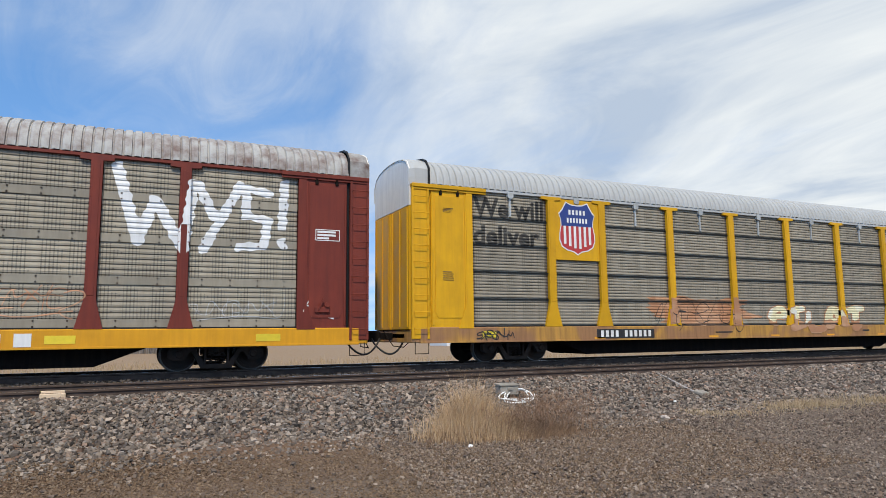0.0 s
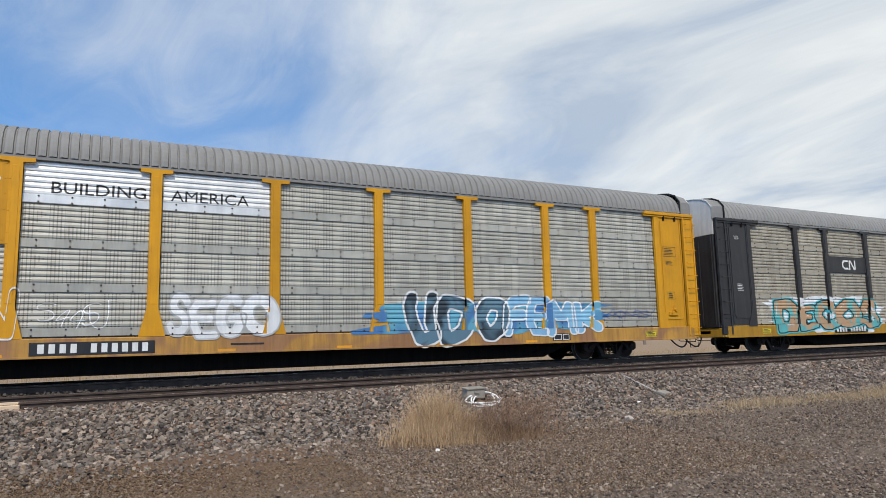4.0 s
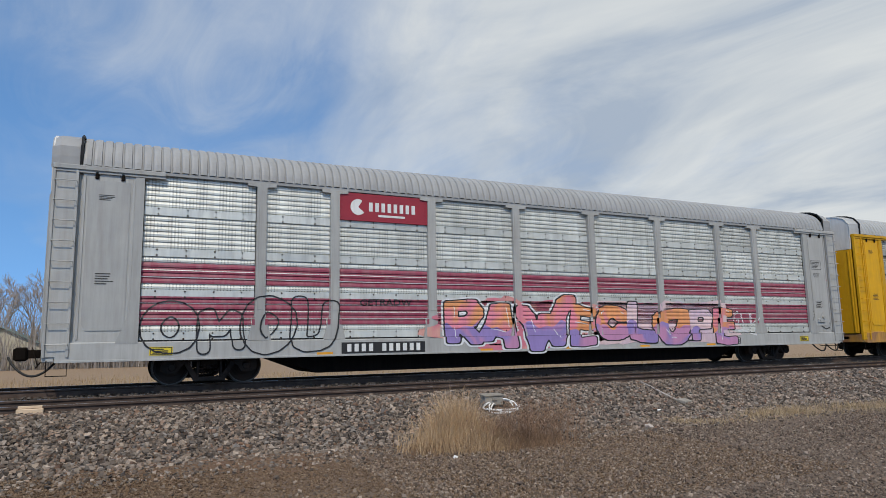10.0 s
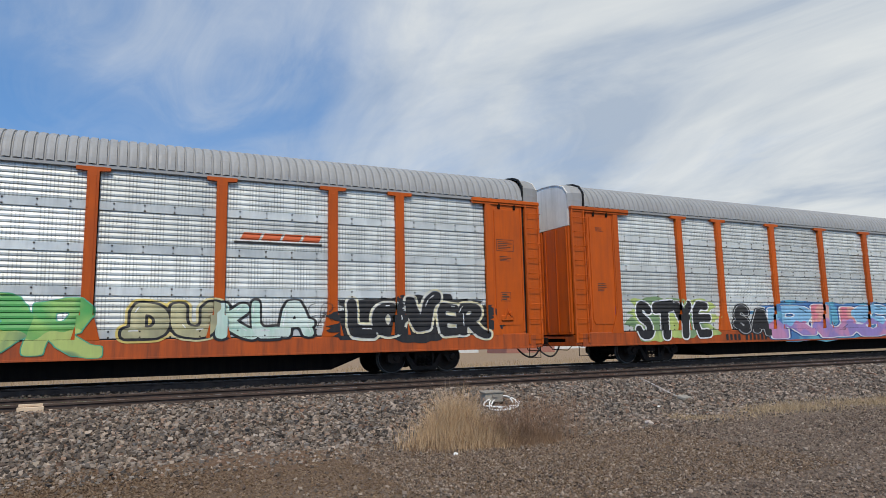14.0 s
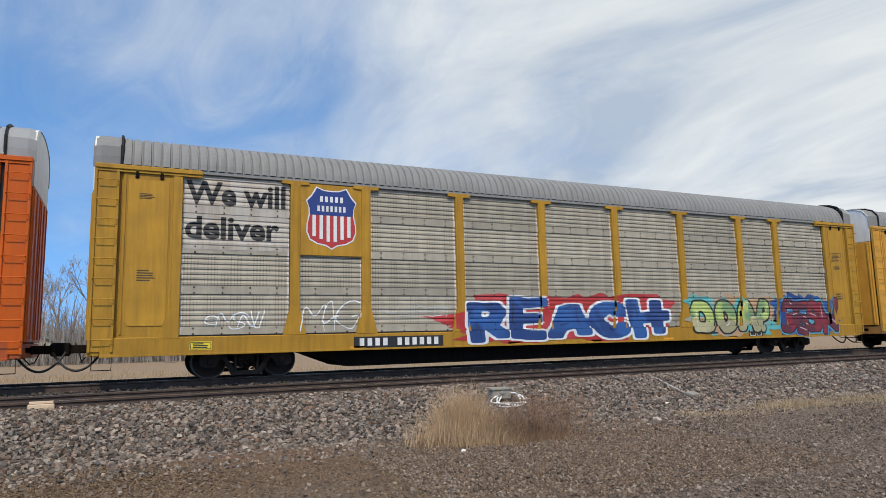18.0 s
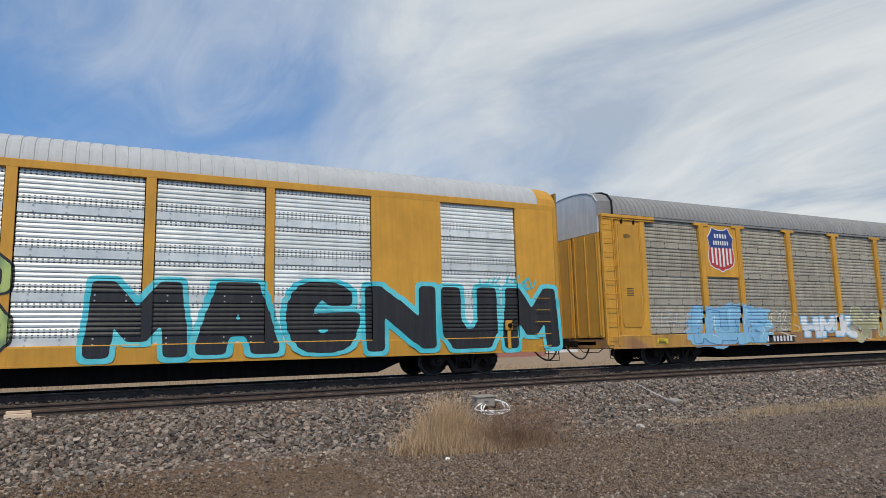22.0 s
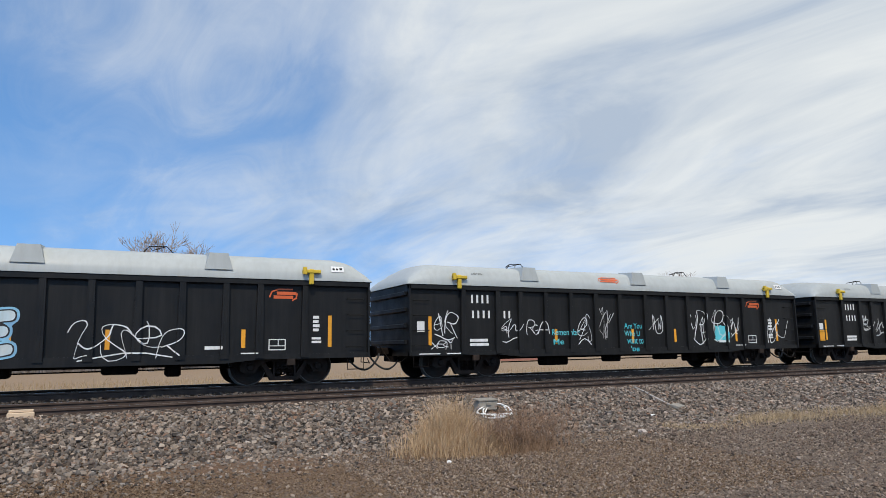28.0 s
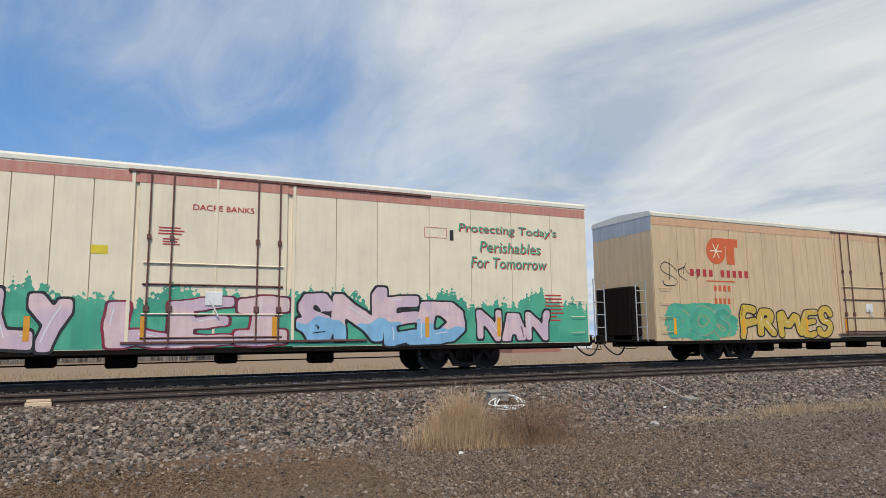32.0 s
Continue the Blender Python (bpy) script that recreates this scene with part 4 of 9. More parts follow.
def piece(car, side, text, x0, x1, z0, z1, fill, edge, back=None, bold=0.05, rim=0.1, hand=0.1, seed=1, slant=0.0, label="", shade=None, shine=True, fill2=None, contour=None, line_width=None, fat=1.2, soft=True, low=None, kick=True, lap=1.1):
    """A sprayed word: a cloud behind, a rim round the whole word, and for each letter an outline, its fill, a second colour low down and a stroke of shine."""
    if back:
        paint(car, side, "painted_cloud", blob(x0 - 0.25, x1 + 0.25, z0 - 0.02, z1 + 0.1, seed, 0.3, 96), S[back], 1)
    r = random.Random(seed * 31)
    power = 2.5 if soft else 5.0
    whole = Patch(side, x0 - 0.45, x1 + 0.45, z0 - 0.32, z1 + 0.32) if contour or shade else None
    rims, todo = None, []
    line = min(0.16, max(0.05, 0.9 * (rim - bold) + 0.02)) if line_width is None else line_width
    for spec in letters(text, x0, x1, z0, z1, min(1.2, hand / 0.12), seed, lap):
        ch, a, b, c, d, _ = spec
        k = fat / 1.2 * r.uniform(0.94, 1.05)
        wx = min(k * (0.22 if ch in "MNW" else 0.40 if ch in "IT" else 0.31), 0.25 if ch in "MNW" else 0.36) * (b - a - 2 * line)
        wz = min(k * (0.20 if ch in "ESBGe2Z" else 0.24 if ch in "APRFH" else 0.27), 0.23 if ch in "ESBGAPRe2Z" else 0.32) * (d - c - 2 * line)
        half = (wx / 2, wz / 2)
        lines = letter_lines(spec, (half[0] + line, half[1] + line), hand, seed, slant, soft)
        if kick and r.random() < 0.5:        # a flick at the end of the last stroke
            xa, za, xb, zb = lines[-1]
            n = math.hypot(xb - xa, zb - za) or 1
            way = 1 if xb >= (a + b) / 2 else -1
            lines = np.vstack([lines, [(xb, zb, xb + (xb - xa) / n * wx * 0.3 + way * wx * 0.3, zb + (zb - za) / n * wz * 0.35)]])
        todo.append((spec, lines, half))
        if whole is not None:
            G = distance(lines, whole.X, whole.Z, half, power) - line
            rims = G if rims is None else np.minimum(rims, G)
    if shade:
        dx, dz = 0.13, -0.08
        G = None
        for spec, lines, half in todo:
            for q in (0.5, 1.0):
                k = distance(lines + np.array([dx * q, dz * q, dx * q, dz * q]), whole.X, whole.Z, half, power) - line
                G = k if G is None else np.minimum(G, k)
        whole.lay(car, "letter_shade", G, S[shade], 1.6)
    if contour:
        whole.lay(car, "word_rim", rims - 0.05, S[contour], 2.2)
    for i, (spec, lines, half) in enumerate(todo):
        e = 0.18 * i
        ch, a, b, c, d, _ = spec
        col = fill2 if fill2 and i % 2 else fill
        mx, mz = half[0] + line + 0.08, half[1] + line + 0.08
        pt = Patch(side, float(lines[:, 0::2].min()) - mx, float(lines[:, 0::2].max()) + mx, float(lines[:, 1::2].min()) - mz, float(lines[:, 1::2].max()) + mz)
        D = distance(lines, pt.X, pt.Z, half, power)
        pt.lay(car, "letter_outline", D - line, S[edge], 3 + e, label)
        pt.lay(car, "painted_letter", D, S[col], 4 + e)
        if low:
            zc = c + (d - c) * r.uniform(0.36, 0.5)
            pt.lay(car, "letter_lower_fill", np.maximum(D, pt.Z - zc - 0.09 * np.sin(pt.X * 4.3 + seed) - 0.05 * np.sin(pt.X * 11.0)), S[low], 4.4 + e)
        if shine:
            dark = edge in ("white", "pale", "cream")
            for _ in range(2):
                xa, za, xb, zb = lines[r.randrange(len(lines))]
                n = math.hypot(xb - xa, zb - za) or 1
                ox, oz = -(zb - za) / n * half[0] * 0.45, (xb - xa) / n * half[1] * 0.45
                if oz < 0 or (oz == 0 and ox > 0):
                    ox, oz = -ox, -oz
                paint(car, side, "letter_shine", stroke([(xa + ox, za + oz), ((xa + xb) / 2 + ox * 1.1, (za + zb) / 2 + oz * 1.1), (xb + ox, zb + oz)], 0.024), S["black" if dark else "white"], 5 + e)


def throw_up(car, side, text, x0, x1, z0, z1, col, seed, line=0.02, fill=None, hand=0.12, label="bubble letters drawn in one line"):
    """Bubble letters drawn as a single line, left open or filled thinly."""
    for i, spec in enumerate(letters(text, x0, x1, z0, z1, 1.0, seed, 1.12)):
        ch, a, b, c, d, _ = spec
        half = ((0.13 if ch in "MNW" else 0.17) * (b - a), (0.105 if ch in "ESBGe2Z" else 0.14) * (d - c))
        lines = letter_lines(spec, half, hand, seed, 0.05, True)
        pt = Patch(side, float(lines[:, 0::2].min()) - half[0] - 0.1, float(lines[:, 0::2].max()) + half[0] + 0.1, float(lines[:, 1::2].min()) - half[1] - 0.1, float(lines[:, 1::2].max()) + half[1] + 0.1, 0.022)
        D = distance(lines, pt.X, pt.Z, half, 2.4)
        if fill:
            pt.lay(car, "painted_letter", D, S[fill], 2 + 0.1 * i)
        pt.lay(car, "letter_line", np.abs(D) - line, S[col], 3 + 0.1 * i, label)


# ---- running gear and shared wagon parts ----
def wheelset_geo(r):
    g = Geo()
    for s in (-1, 1):
        yo = s * 0.80        # outer face of the wheel
        p = [(0.0, 0.001), (0.0, 0.10), (-0.02, 0.13), (-0.03, r * 0.55), (-0.012, r - 0.085), (0.0, r - 0.075), (0.0, r - 0.024), (-0.003, r - 0.003), (-0.10, r), (-0.115, r + 0.028), (-0.14, r + 0.026), (-0.14, r - 0.08), (-0.10, r * 0.6), (-0.12, 0.09)]
        g.lathe_y([(yo + s * a, b) for a, b in p], 30, slots=[0, 0, 0, 0, 0, 0, 1, 1, 1, 0, 0, 0, 0])
    g.lathe_y([(-0.95, 0.001), (-0.95, 0.085), (-0.80, 0.085), (-0.68, 0.08), (0.68, 0.08), (0.80, 0.085), (0.95, 0.085), (0.95, 0.001)], 14)
    return g


def side_frame_geo(r):
    zc = r
    top = [(-1.12, zc + 0.10), (-0.98, zc + 0.18), (-0.62, zc + 0.20), (-0.42, zc + 0.30), (0.42, zc + 0.30), (0.62, zc + 0.20), (0.98, zc + 0.18), (1.12, zc + 0.10)]
    g = Geo()
    g.prism(top + [(1.12, zc - 0.08), (1.0, zc - 0.14), (0.76, zc - 0.14), (0.66, zc + 0.02), (0.58, zc + 0.06), (0.46, zc + 0.13), (-0.46, zc + 0.13), (-0.58, zc + 0.06), (-0.66, zc + 0.02), (-0.76, zc - 0.14), (-1.0, zc - 0.14), (-1.12, zc - 0.08)][::1], -0.09, 0.09)
    g.prism([(-0.62, zc + 0.12), (-0.50, zc + 0.12), (-0.26, zc - 0.24), (0.26, zc - 0.24), (0.50, zc + 0.12), (0.62, zc + 0.12), (0.36, zc - 0.34), (-0.36, zc - 0.34)], -0.075, 0.075)
    g.box(-0.30, -0.24, -0.08, 0.08, zc - 0.26, zc + 0.16, 0.01).box(0.24, 0.30, -0.08, 0.08, zc - 0.26, zc + 0.16, 0.01)
    for s in (-1, 1):
        g.lathe_y([(-0.15, 0.001), (-0.15, 0.07), (-0.12, 0.095), (0.05, 0.10), (0.05, 0.001)], 14, s * 0.87, zc)
    return g


def springs_geo(r):
    g = Geo()
    for k in range(3):
        x = -0.16 + 0.16 * k
        pts = [(x + 0.06 * math.cos(a), 0.06 * math.sin(a), r - 0.23 + 0.27 * i / 20) for i in range(21) for a in (i * 1.25,)]
        g.tube(pts, 0.014, 4)
    return g


WHEELS = []


def add_bogie(car, x, r, label="cast steel bogie with two wheelsets"):
    b = part("bogie", shared(("bogie", r), lambda: Geo().box(-0.22, 0.22, -1.0, 1.0, r - 0.05, r + 0.17, 0.03).box(-0.3, 0.3, -0.3, 0.3, r + 0.17, r + 0.30, 0.02).box(-0.95, 0.95, -0.55, -0.47, r - 0.16, r - 0.08, 0.01).box(-0.95, 0.95, 0.47, 0.55, r - 0.16, r - 0.08, 0.01), M_BOGIE), None, car, label, (x, 0, 0))
    for s in (-1, 1):
        part("side_frame", shared(("side_frame", r), lambda: side_frame_geo(r), M_BOGIE), None, b, "", (0, s * 1.02, 0))
        part("spring_nest", shared(("spring_nest", r), lambda: springs_geo(r), M_BOGIE, smooth=True), None, b, "", (0, s * 1.02, 0))
    for s in (-1, 1):
        w = part("wheelset", shared(("wheelset", r), lambda: wheelset_geo(r), M_WHEEL, M_RIM), None, b, "dark steel wheels with polished rims", (s * 0.87, 0, r))
        WHEELS.append((w, car, x + s * 0.87, r))
    return b


def coupler_geo(s):
    g = Geo().box(min(0, s * 0.45), max(0, s * 0.45), -0.09, 0.09, 0.70, 0.90, 0.02)
    g.box(min(s * 0.40, s * 0.66), max(s * 0.40, s * 0.66), -0.16, 0.14, 0.64, 0.96, 0.04)
    g.box(min(s * 0.60, s * 0.70), max(s * 0.60, s * 0.70), 0.0, 0.16, 0.66, 0.94, 0.03)
    return g


def hose_geo(s, drop=0.42):
    return Geo().tube([(s * (-0.25 + 1.0 * u), -0.35 - 0.15 * math.sin(u * 3.14), 0.70 - drop * math.sin(math.pi * min(1, u * 1.0)) ** 0.8 + 0.04 * u) for u in [i / 12 for i in range(13)]], 0.028, 7)


def add_ends(car, L, reach=0.0):
    for s, x in ((-1, -reach), (1, L + reach)):
        part("coupler", shared(("coupler", s), lambda: coupler_geo(s), M_STEEL), None, car, "rusty knuckle coupler", (x, 0, 0))
        part("air_hose", shared(("air_hose", s), lambda: hose_geo(s), M_RUBBER, smooth=True), None, car, "black rubber brake hose", (x, 0, 0))
        part("uncoupling_lever", shared(("uncoupling_lever", s), lambda: Geo().tube([(s * 0.02, -1.35, 0.62), (s * 0.12, -1.25, 0.5), (s * 0.14, -0.5, 0.52), (s * 0.3, -0.1, 0.95)], 0.014, 5), M_STEEL), None, car, "", (x, 0, 0))


def rung_geo(w, stand=0.07):
    return Geo().tube([(0, 0.0, 0), (0, -stand, 0), (w, -stand, 0), (w, 0.0, 0)], 0.011, 5)


# ---- covered car carriers ----
AL = 27.4                                   # body length
BAYS = [(1.9, 4.52), (4.77, 6.45), (6.69, 9.29), (9.55, 12.14), (12.4, 15.0), (15.26, 17.85), (18.11, 20.71), (20.95, 22.63), (22.88, 25.5)]
POSTS = [4.645, 6.57, 9.42, 12.27, 15.13, 17.98, 20.83, 22.755]
Z0, Z1 = 1.06, 5.02                         # foot and head of the side sheets
PLANE = 1.455                               # half width at the sheets
RIBS = {4: (6, 0.2), 5: (8, 0.0)}           # by rows of sheets: ribs on each, height of the lap


def rib_profile(h, n, lap=0.2):
    """(height, stand-out) along one sheet: a flat lap, then pressed ribs with a steep foot and a long sloping shoulder."""
    k = [(0.0, 0.03), (0.008, 0.042), (lap, 0.042), (lap + 0.007, 0.008)] if lap > 0.05 else [(0.0, 0.0), (0.03, 0.0)]
    z = k[-1][0] + 0.012
    step = (h - z - 0.004) / n
    for _ in range(n):
        k += [(z, 0.004), (z + step * 0.13, 0.028), (z + step * 0.48, 0.030)]
        z += step
    return k + [(h, 0.004)]


def sheet_geo(w, h, n, lap=0.2):
    g = Geo()
    k = rib_profile(h, n, lap)
    for (za, oa), (zb, ob) in zip(k, k[1:]):
        g.face([(0.022, -oa, za), (w - 0.022, -oa, za), (w - 0.022, -ob, zb), (0.022, -ob, zb)])
    if lap > 0.05:
        for i in range(max(2, int(w / 0.62))):      # bolts along both edges of the lap
            x = (i + 0.5) * w / max(2, int(w / 0.62))
            for z in (0.018, lap - 0.05):
                g.box(x - 0.018, x + 0.018, -0.058, -0.042, z, z + 0.036, 0.0, 1)
    return g


def roof_profile():
    half = [(1.53, 5.06), (1.50, 5.26), (1.40, 5.50), (1.24, 5.68), (1.0, 5.82), (0.7, 5.92), (0.36, 5.98)]
    return [(-y, z) for y, z in half] + [(0.0, 6.0)] + [(y, z) for y, z in reversed(half)]


def hood_profile():
    """The end hood is squarer than the roof: upright, a chamfer, a nearly flat top."""
    half = [(1.53, 5.06), (1.545, 5.30), (1.535, 5.54), (1.34, 5.78), (1.05, 5.90), (0.7, 5.96), (0.36, 5.99)]
    return [(-y, z) for y, z in half] + [(0.0, 6.0)] + [(y, z) for y, z in reversed(half)]


def roof_geo(x0, x1, pitch=0.212, lift=0.046, groove=0.05):
    """Broad pressed pans side by side, a narrow groove between two."""
    p = roof_profile()
    p = rounded(p, 1)
    xs = []
    n = int((x1 - x0) / pitch)
    for i in range(n):
        a = x0 + (x1 - x0) * i / n
        xs += [(a, 0), (a + groove * 0.45, 0), (a + groove, lift * 0.8), (a + pitch * 0.5, lift), (a + pitch - 0.012, lift * 0.86)]
    xs.append((x1, 0))
    v = [(x, y * (1 + o / 1.6), z + o * 0.9) for x, o in xs for y, z in p]
    m = len(p)
    g = Geo()
    g.add(v, [(i * m + j, i * m + j + 1, (i + 1) * m + j + 1, (i + 1) * m + j) for i in range(len(xs) - 1) for j in range(m - 1)])
    return g


def post_geo():
    """A side post with a T head and a foot that widens."""
    g = Geo()
    poly = [(-0.29, 0.0), (0.29, 0.0), (0.27, 0.08), (0.135, 0.62), (0.125, 0.7), (0.125, 3.88), (0.36, 3.90), (0.36, 3.985), (-0.36, 3.985), (-0.36, 3.90), (-0.125, 3.88), (-0.125, 0.7), (-0.135, 0.62), (-0.27, 0.08)]
    g.prism(poly, -0.122, 0.0)
    g.box(-0.07, 0.07, -0.132, -0.122, 0.75, 3.8, 0.004)
    for i in range(12):
        for s in (-1, 1):
            g.box(s * 0.105 - 0.014, s * 0.105 + 0.014, -0.130, -0.12, 0.85 + i * 0.24, 0.878 + i * 0.24)
    return g


def a_side(rows):
    h = (Z1 - Z0) / rows
    n, lap = RIBS[rows]
    prof = rib_profile(h, n, lap)
    pz, po = [k[0] for k in prof], [k[1] for k in prof]
    zk = [Z0 + r * h + z for r in range(rows) for z in pz[:-1]] + [Z1, 1.6]
    xk = [p + d for p in POSTS for d in (-0.2, -0.125, 0.125, 0.2)] + [1.9, 25.5, 1.72, 25.68]

    def out(cx, cz, z):
        if cz < Z0:
            return 1.582
        if cz > Z1 or cx < 1.72 or cx > 25.68:
            return 1.56
        if cx < 1.9 or cx > 25.5:
            return 1.588
        d = min(abs(cx - p) for p in POSTS)
        if d < (0.2 if cz < 1.6 else 0.125):
            return 1.591 if d < 0.07 else 1.5815
        u = (min(max(z, Z0), Z1 - 1e-4) - Z0) % h
        if abs(cz - Z0 - round((cz - Z0) / h) * h) < 0.4 and u > h * 0.9 and (cz - Z0) % h < h * 0.5:
            u = 0.0
        return PLANE + float(np.interp(u, pz, po))
    return Side(zk, xk, out)


def door_end(car, mat, dark, right, handle=True):
    """The door pocket at one end: frame, sliding door leaf, corner ladder post and its rungs."""
    def X(a, b):
        return (AL - b, AL - a) if right else (a, b)
    x0, x1 = X(0.0, 0.52)
    corner = part("corner_post", Geo().box(x0, x1, -1.575, -1.50, 0.72, 5.0, 0.012), mat, car)
    for xa in (x0, x1 - 0.06):
        part("post_flange", Geo().box(xa, xa + 0.06, -1.61, -1.574, 0.72, 5.0, 0.006), mat, corner)
    rung = shared("rung", lambda: rung_geo(0.44, 0.11), mat)
    for i in range(9):
        part("rung", rung, None, corner, "", (x0 + 0.05, -1.585, 1.0 + i * 0.46))
    a, b = X(0.6, 1.72)
    door = part("sliding_door", Geo().box(a, b, -1.555, -1.49, 1.02, 4.92, 0.015), mat, car)
    g = Geo()
    g.prism([(a + 0.12, 1.45), (a + 0.2, 1.3), (b - 0.2, 1.3), (b - 0.12, 1.45), (b - 0.12, 4.75), (a + 0.12, 4.75)], -1.572, -1.555)
    part("pressed_panel", g, mat, door)
    for xa in (a + 0.02, b - 0.07):
        part("door_rib", Geo().box(xa, xa + 0.05, -1.578, -1.554, 1.1, 4.85, 0.005), mat, door)
    for xa in (a + 0.25, b - 0.33):
        part("door_roller", Geo().box(xa, xa + 0.08, -1.60, -1.555, 4.78, 4.95, 0.012), M_STEEL, door)
    a, b = X(1.70, 1.90)
    flare = [(a, 1.0), (b + (0.0 if right else 0.0), 1.0), (b, 4.95), (a, 4.95)]
    g = Geo().prism(flare, -1.587, -1.49)
    k = (b, a)[1 if not right else 0]
    tip = -0.28 if not right else 0.28
    g.prism([(k, 1.0), (k + tip, 1.0), (k, 1.75)], -1.587, -1.50)
    part("door_post", g, mat, car)
    a, b = X(0.0, 2.35)
    part("door_header", Geo().box(a, b, -1.63, -1.46, 4.96, 5.07, 0.012).box(a, b, -1.60, -1.55, 4.90, 4.96, 0.006), mat, car)
    # back of the gap; at the rear its shade is painted in as black
    part("door_gap", Geo().box(*X(0.52, 0.6), -1.49, -1.45, 0.95, 4.9), M_BLACK if right else mat, car)
    if handle:
        hx = X(1.05, 1.45)
        g = Geo().box(hx[0], hx[1], -1.62, -1.572, 1.42, 1.58, 0.02).lathe_y([(-1.66, 0.001), (-1.66, 0.06), (-1.575, 0.07)], 12, hx[1] - 0.08, 1.62)
        g.tube([(hx[0] + 0.1, -1.63, 1.5), (hx[0] + 0.2, -1.66, 1.8)], 0.02, 5)
        part("door_lock", g, M_STEEL if dark else mat, door, "latch of the sliding door")
    lx = X(0.66, 1.5)
    return lx


def end_face(car, x, s, mat, top_mat):
    """The end doors of a car carrier and the gable under the roof; s is -1 at the front, 1 at the rear."""
    for k in (-1, 1):
        y0, y1 = (-1.44, -0.04) if k < 0 else (0.04, 1.44)
        g = Geo()
        xa, xb = (x, x + 0.10) if s < 0 else (x - 0.10, x)
        g.box(xa, xb, y0, y1, 0.98, 4.45, 0.015)
        leaf = part("end_door", g, mat, car)
        for yy in (y0 + 0.12, (y0 + y1) / 2, y1 - 0.12):
            part("door_rib", shared("end_door_rib", lambda: Geo().box(-0.025, 0.025, -0.03, 0.03, 1.05, 4.4, 0.006), mat), None, leaf, "", (x, yy, 0))
    p = hood_profile()
    inner = [(y * 0.955, z - 0.03) for y, z in p]
    poly = [(-1.44, 4.46)] + inner + [(1.44, 4.46)]
    xa, xb = (x, x + 0.08) if s < 0 else (x - 0.08, x)
    part("gable", Geo().extrude_x(poly, xa, xb), top_mat, car, "grey gable over the end doors")


def under_frame(car, mat_sill, L, z0=0.60, z1=1.06, r=0.42, bx=(3.55, 23.65), belly=True):
    part("side_sill", Geo().box(0.25, L - 0.25, -1.58, -1.40, z0, z1 - 0.02, 0.02).box(0.25, L - 0.25, -1.595, -1.58, z0, z0 + 0.05, 0.004), mat_sill, car, "painted steel side sill")
    part("side_sill", Geo().box(0.25, L - 0.25, 1.40, 1.58, z0, z1 - 0.02, 0.02), mat_sill, car, "painted steel side sill")
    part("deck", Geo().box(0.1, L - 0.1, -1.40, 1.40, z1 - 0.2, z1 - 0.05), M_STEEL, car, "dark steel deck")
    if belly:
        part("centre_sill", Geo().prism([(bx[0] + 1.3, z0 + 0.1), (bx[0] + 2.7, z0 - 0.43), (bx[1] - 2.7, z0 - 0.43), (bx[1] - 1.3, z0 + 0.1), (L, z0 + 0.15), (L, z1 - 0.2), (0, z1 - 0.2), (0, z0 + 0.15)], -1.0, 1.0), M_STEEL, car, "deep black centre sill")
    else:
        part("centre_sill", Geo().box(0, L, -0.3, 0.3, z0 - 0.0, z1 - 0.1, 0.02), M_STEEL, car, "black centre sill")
    for b in bx:
        add_bogie(car, b, r)
    add_ends(car, L)
    for s, x in ((-1, 0.0), (1, L)):
        a, b = (x, x + 0.25) if s < 0 else (x - 0.25, x)
        part("end_sill", Geo().box(a, b, -1.55, 1.55, z0 + 0.02, z1 - 0.1, 0.02), mat_sill, car)
        part("step", Geo().tube([(x - s * 0.1, -1.56, z0 + 0.05), (x - s * 0.1, -1.56, z0 - 0.28), (x - s * 0.5, -1.56, z0 - 0.28), (x - s * 0.5, -1.56, z0 + 0.05)], 0.014, 5), M_STEEL, car, "step iron")


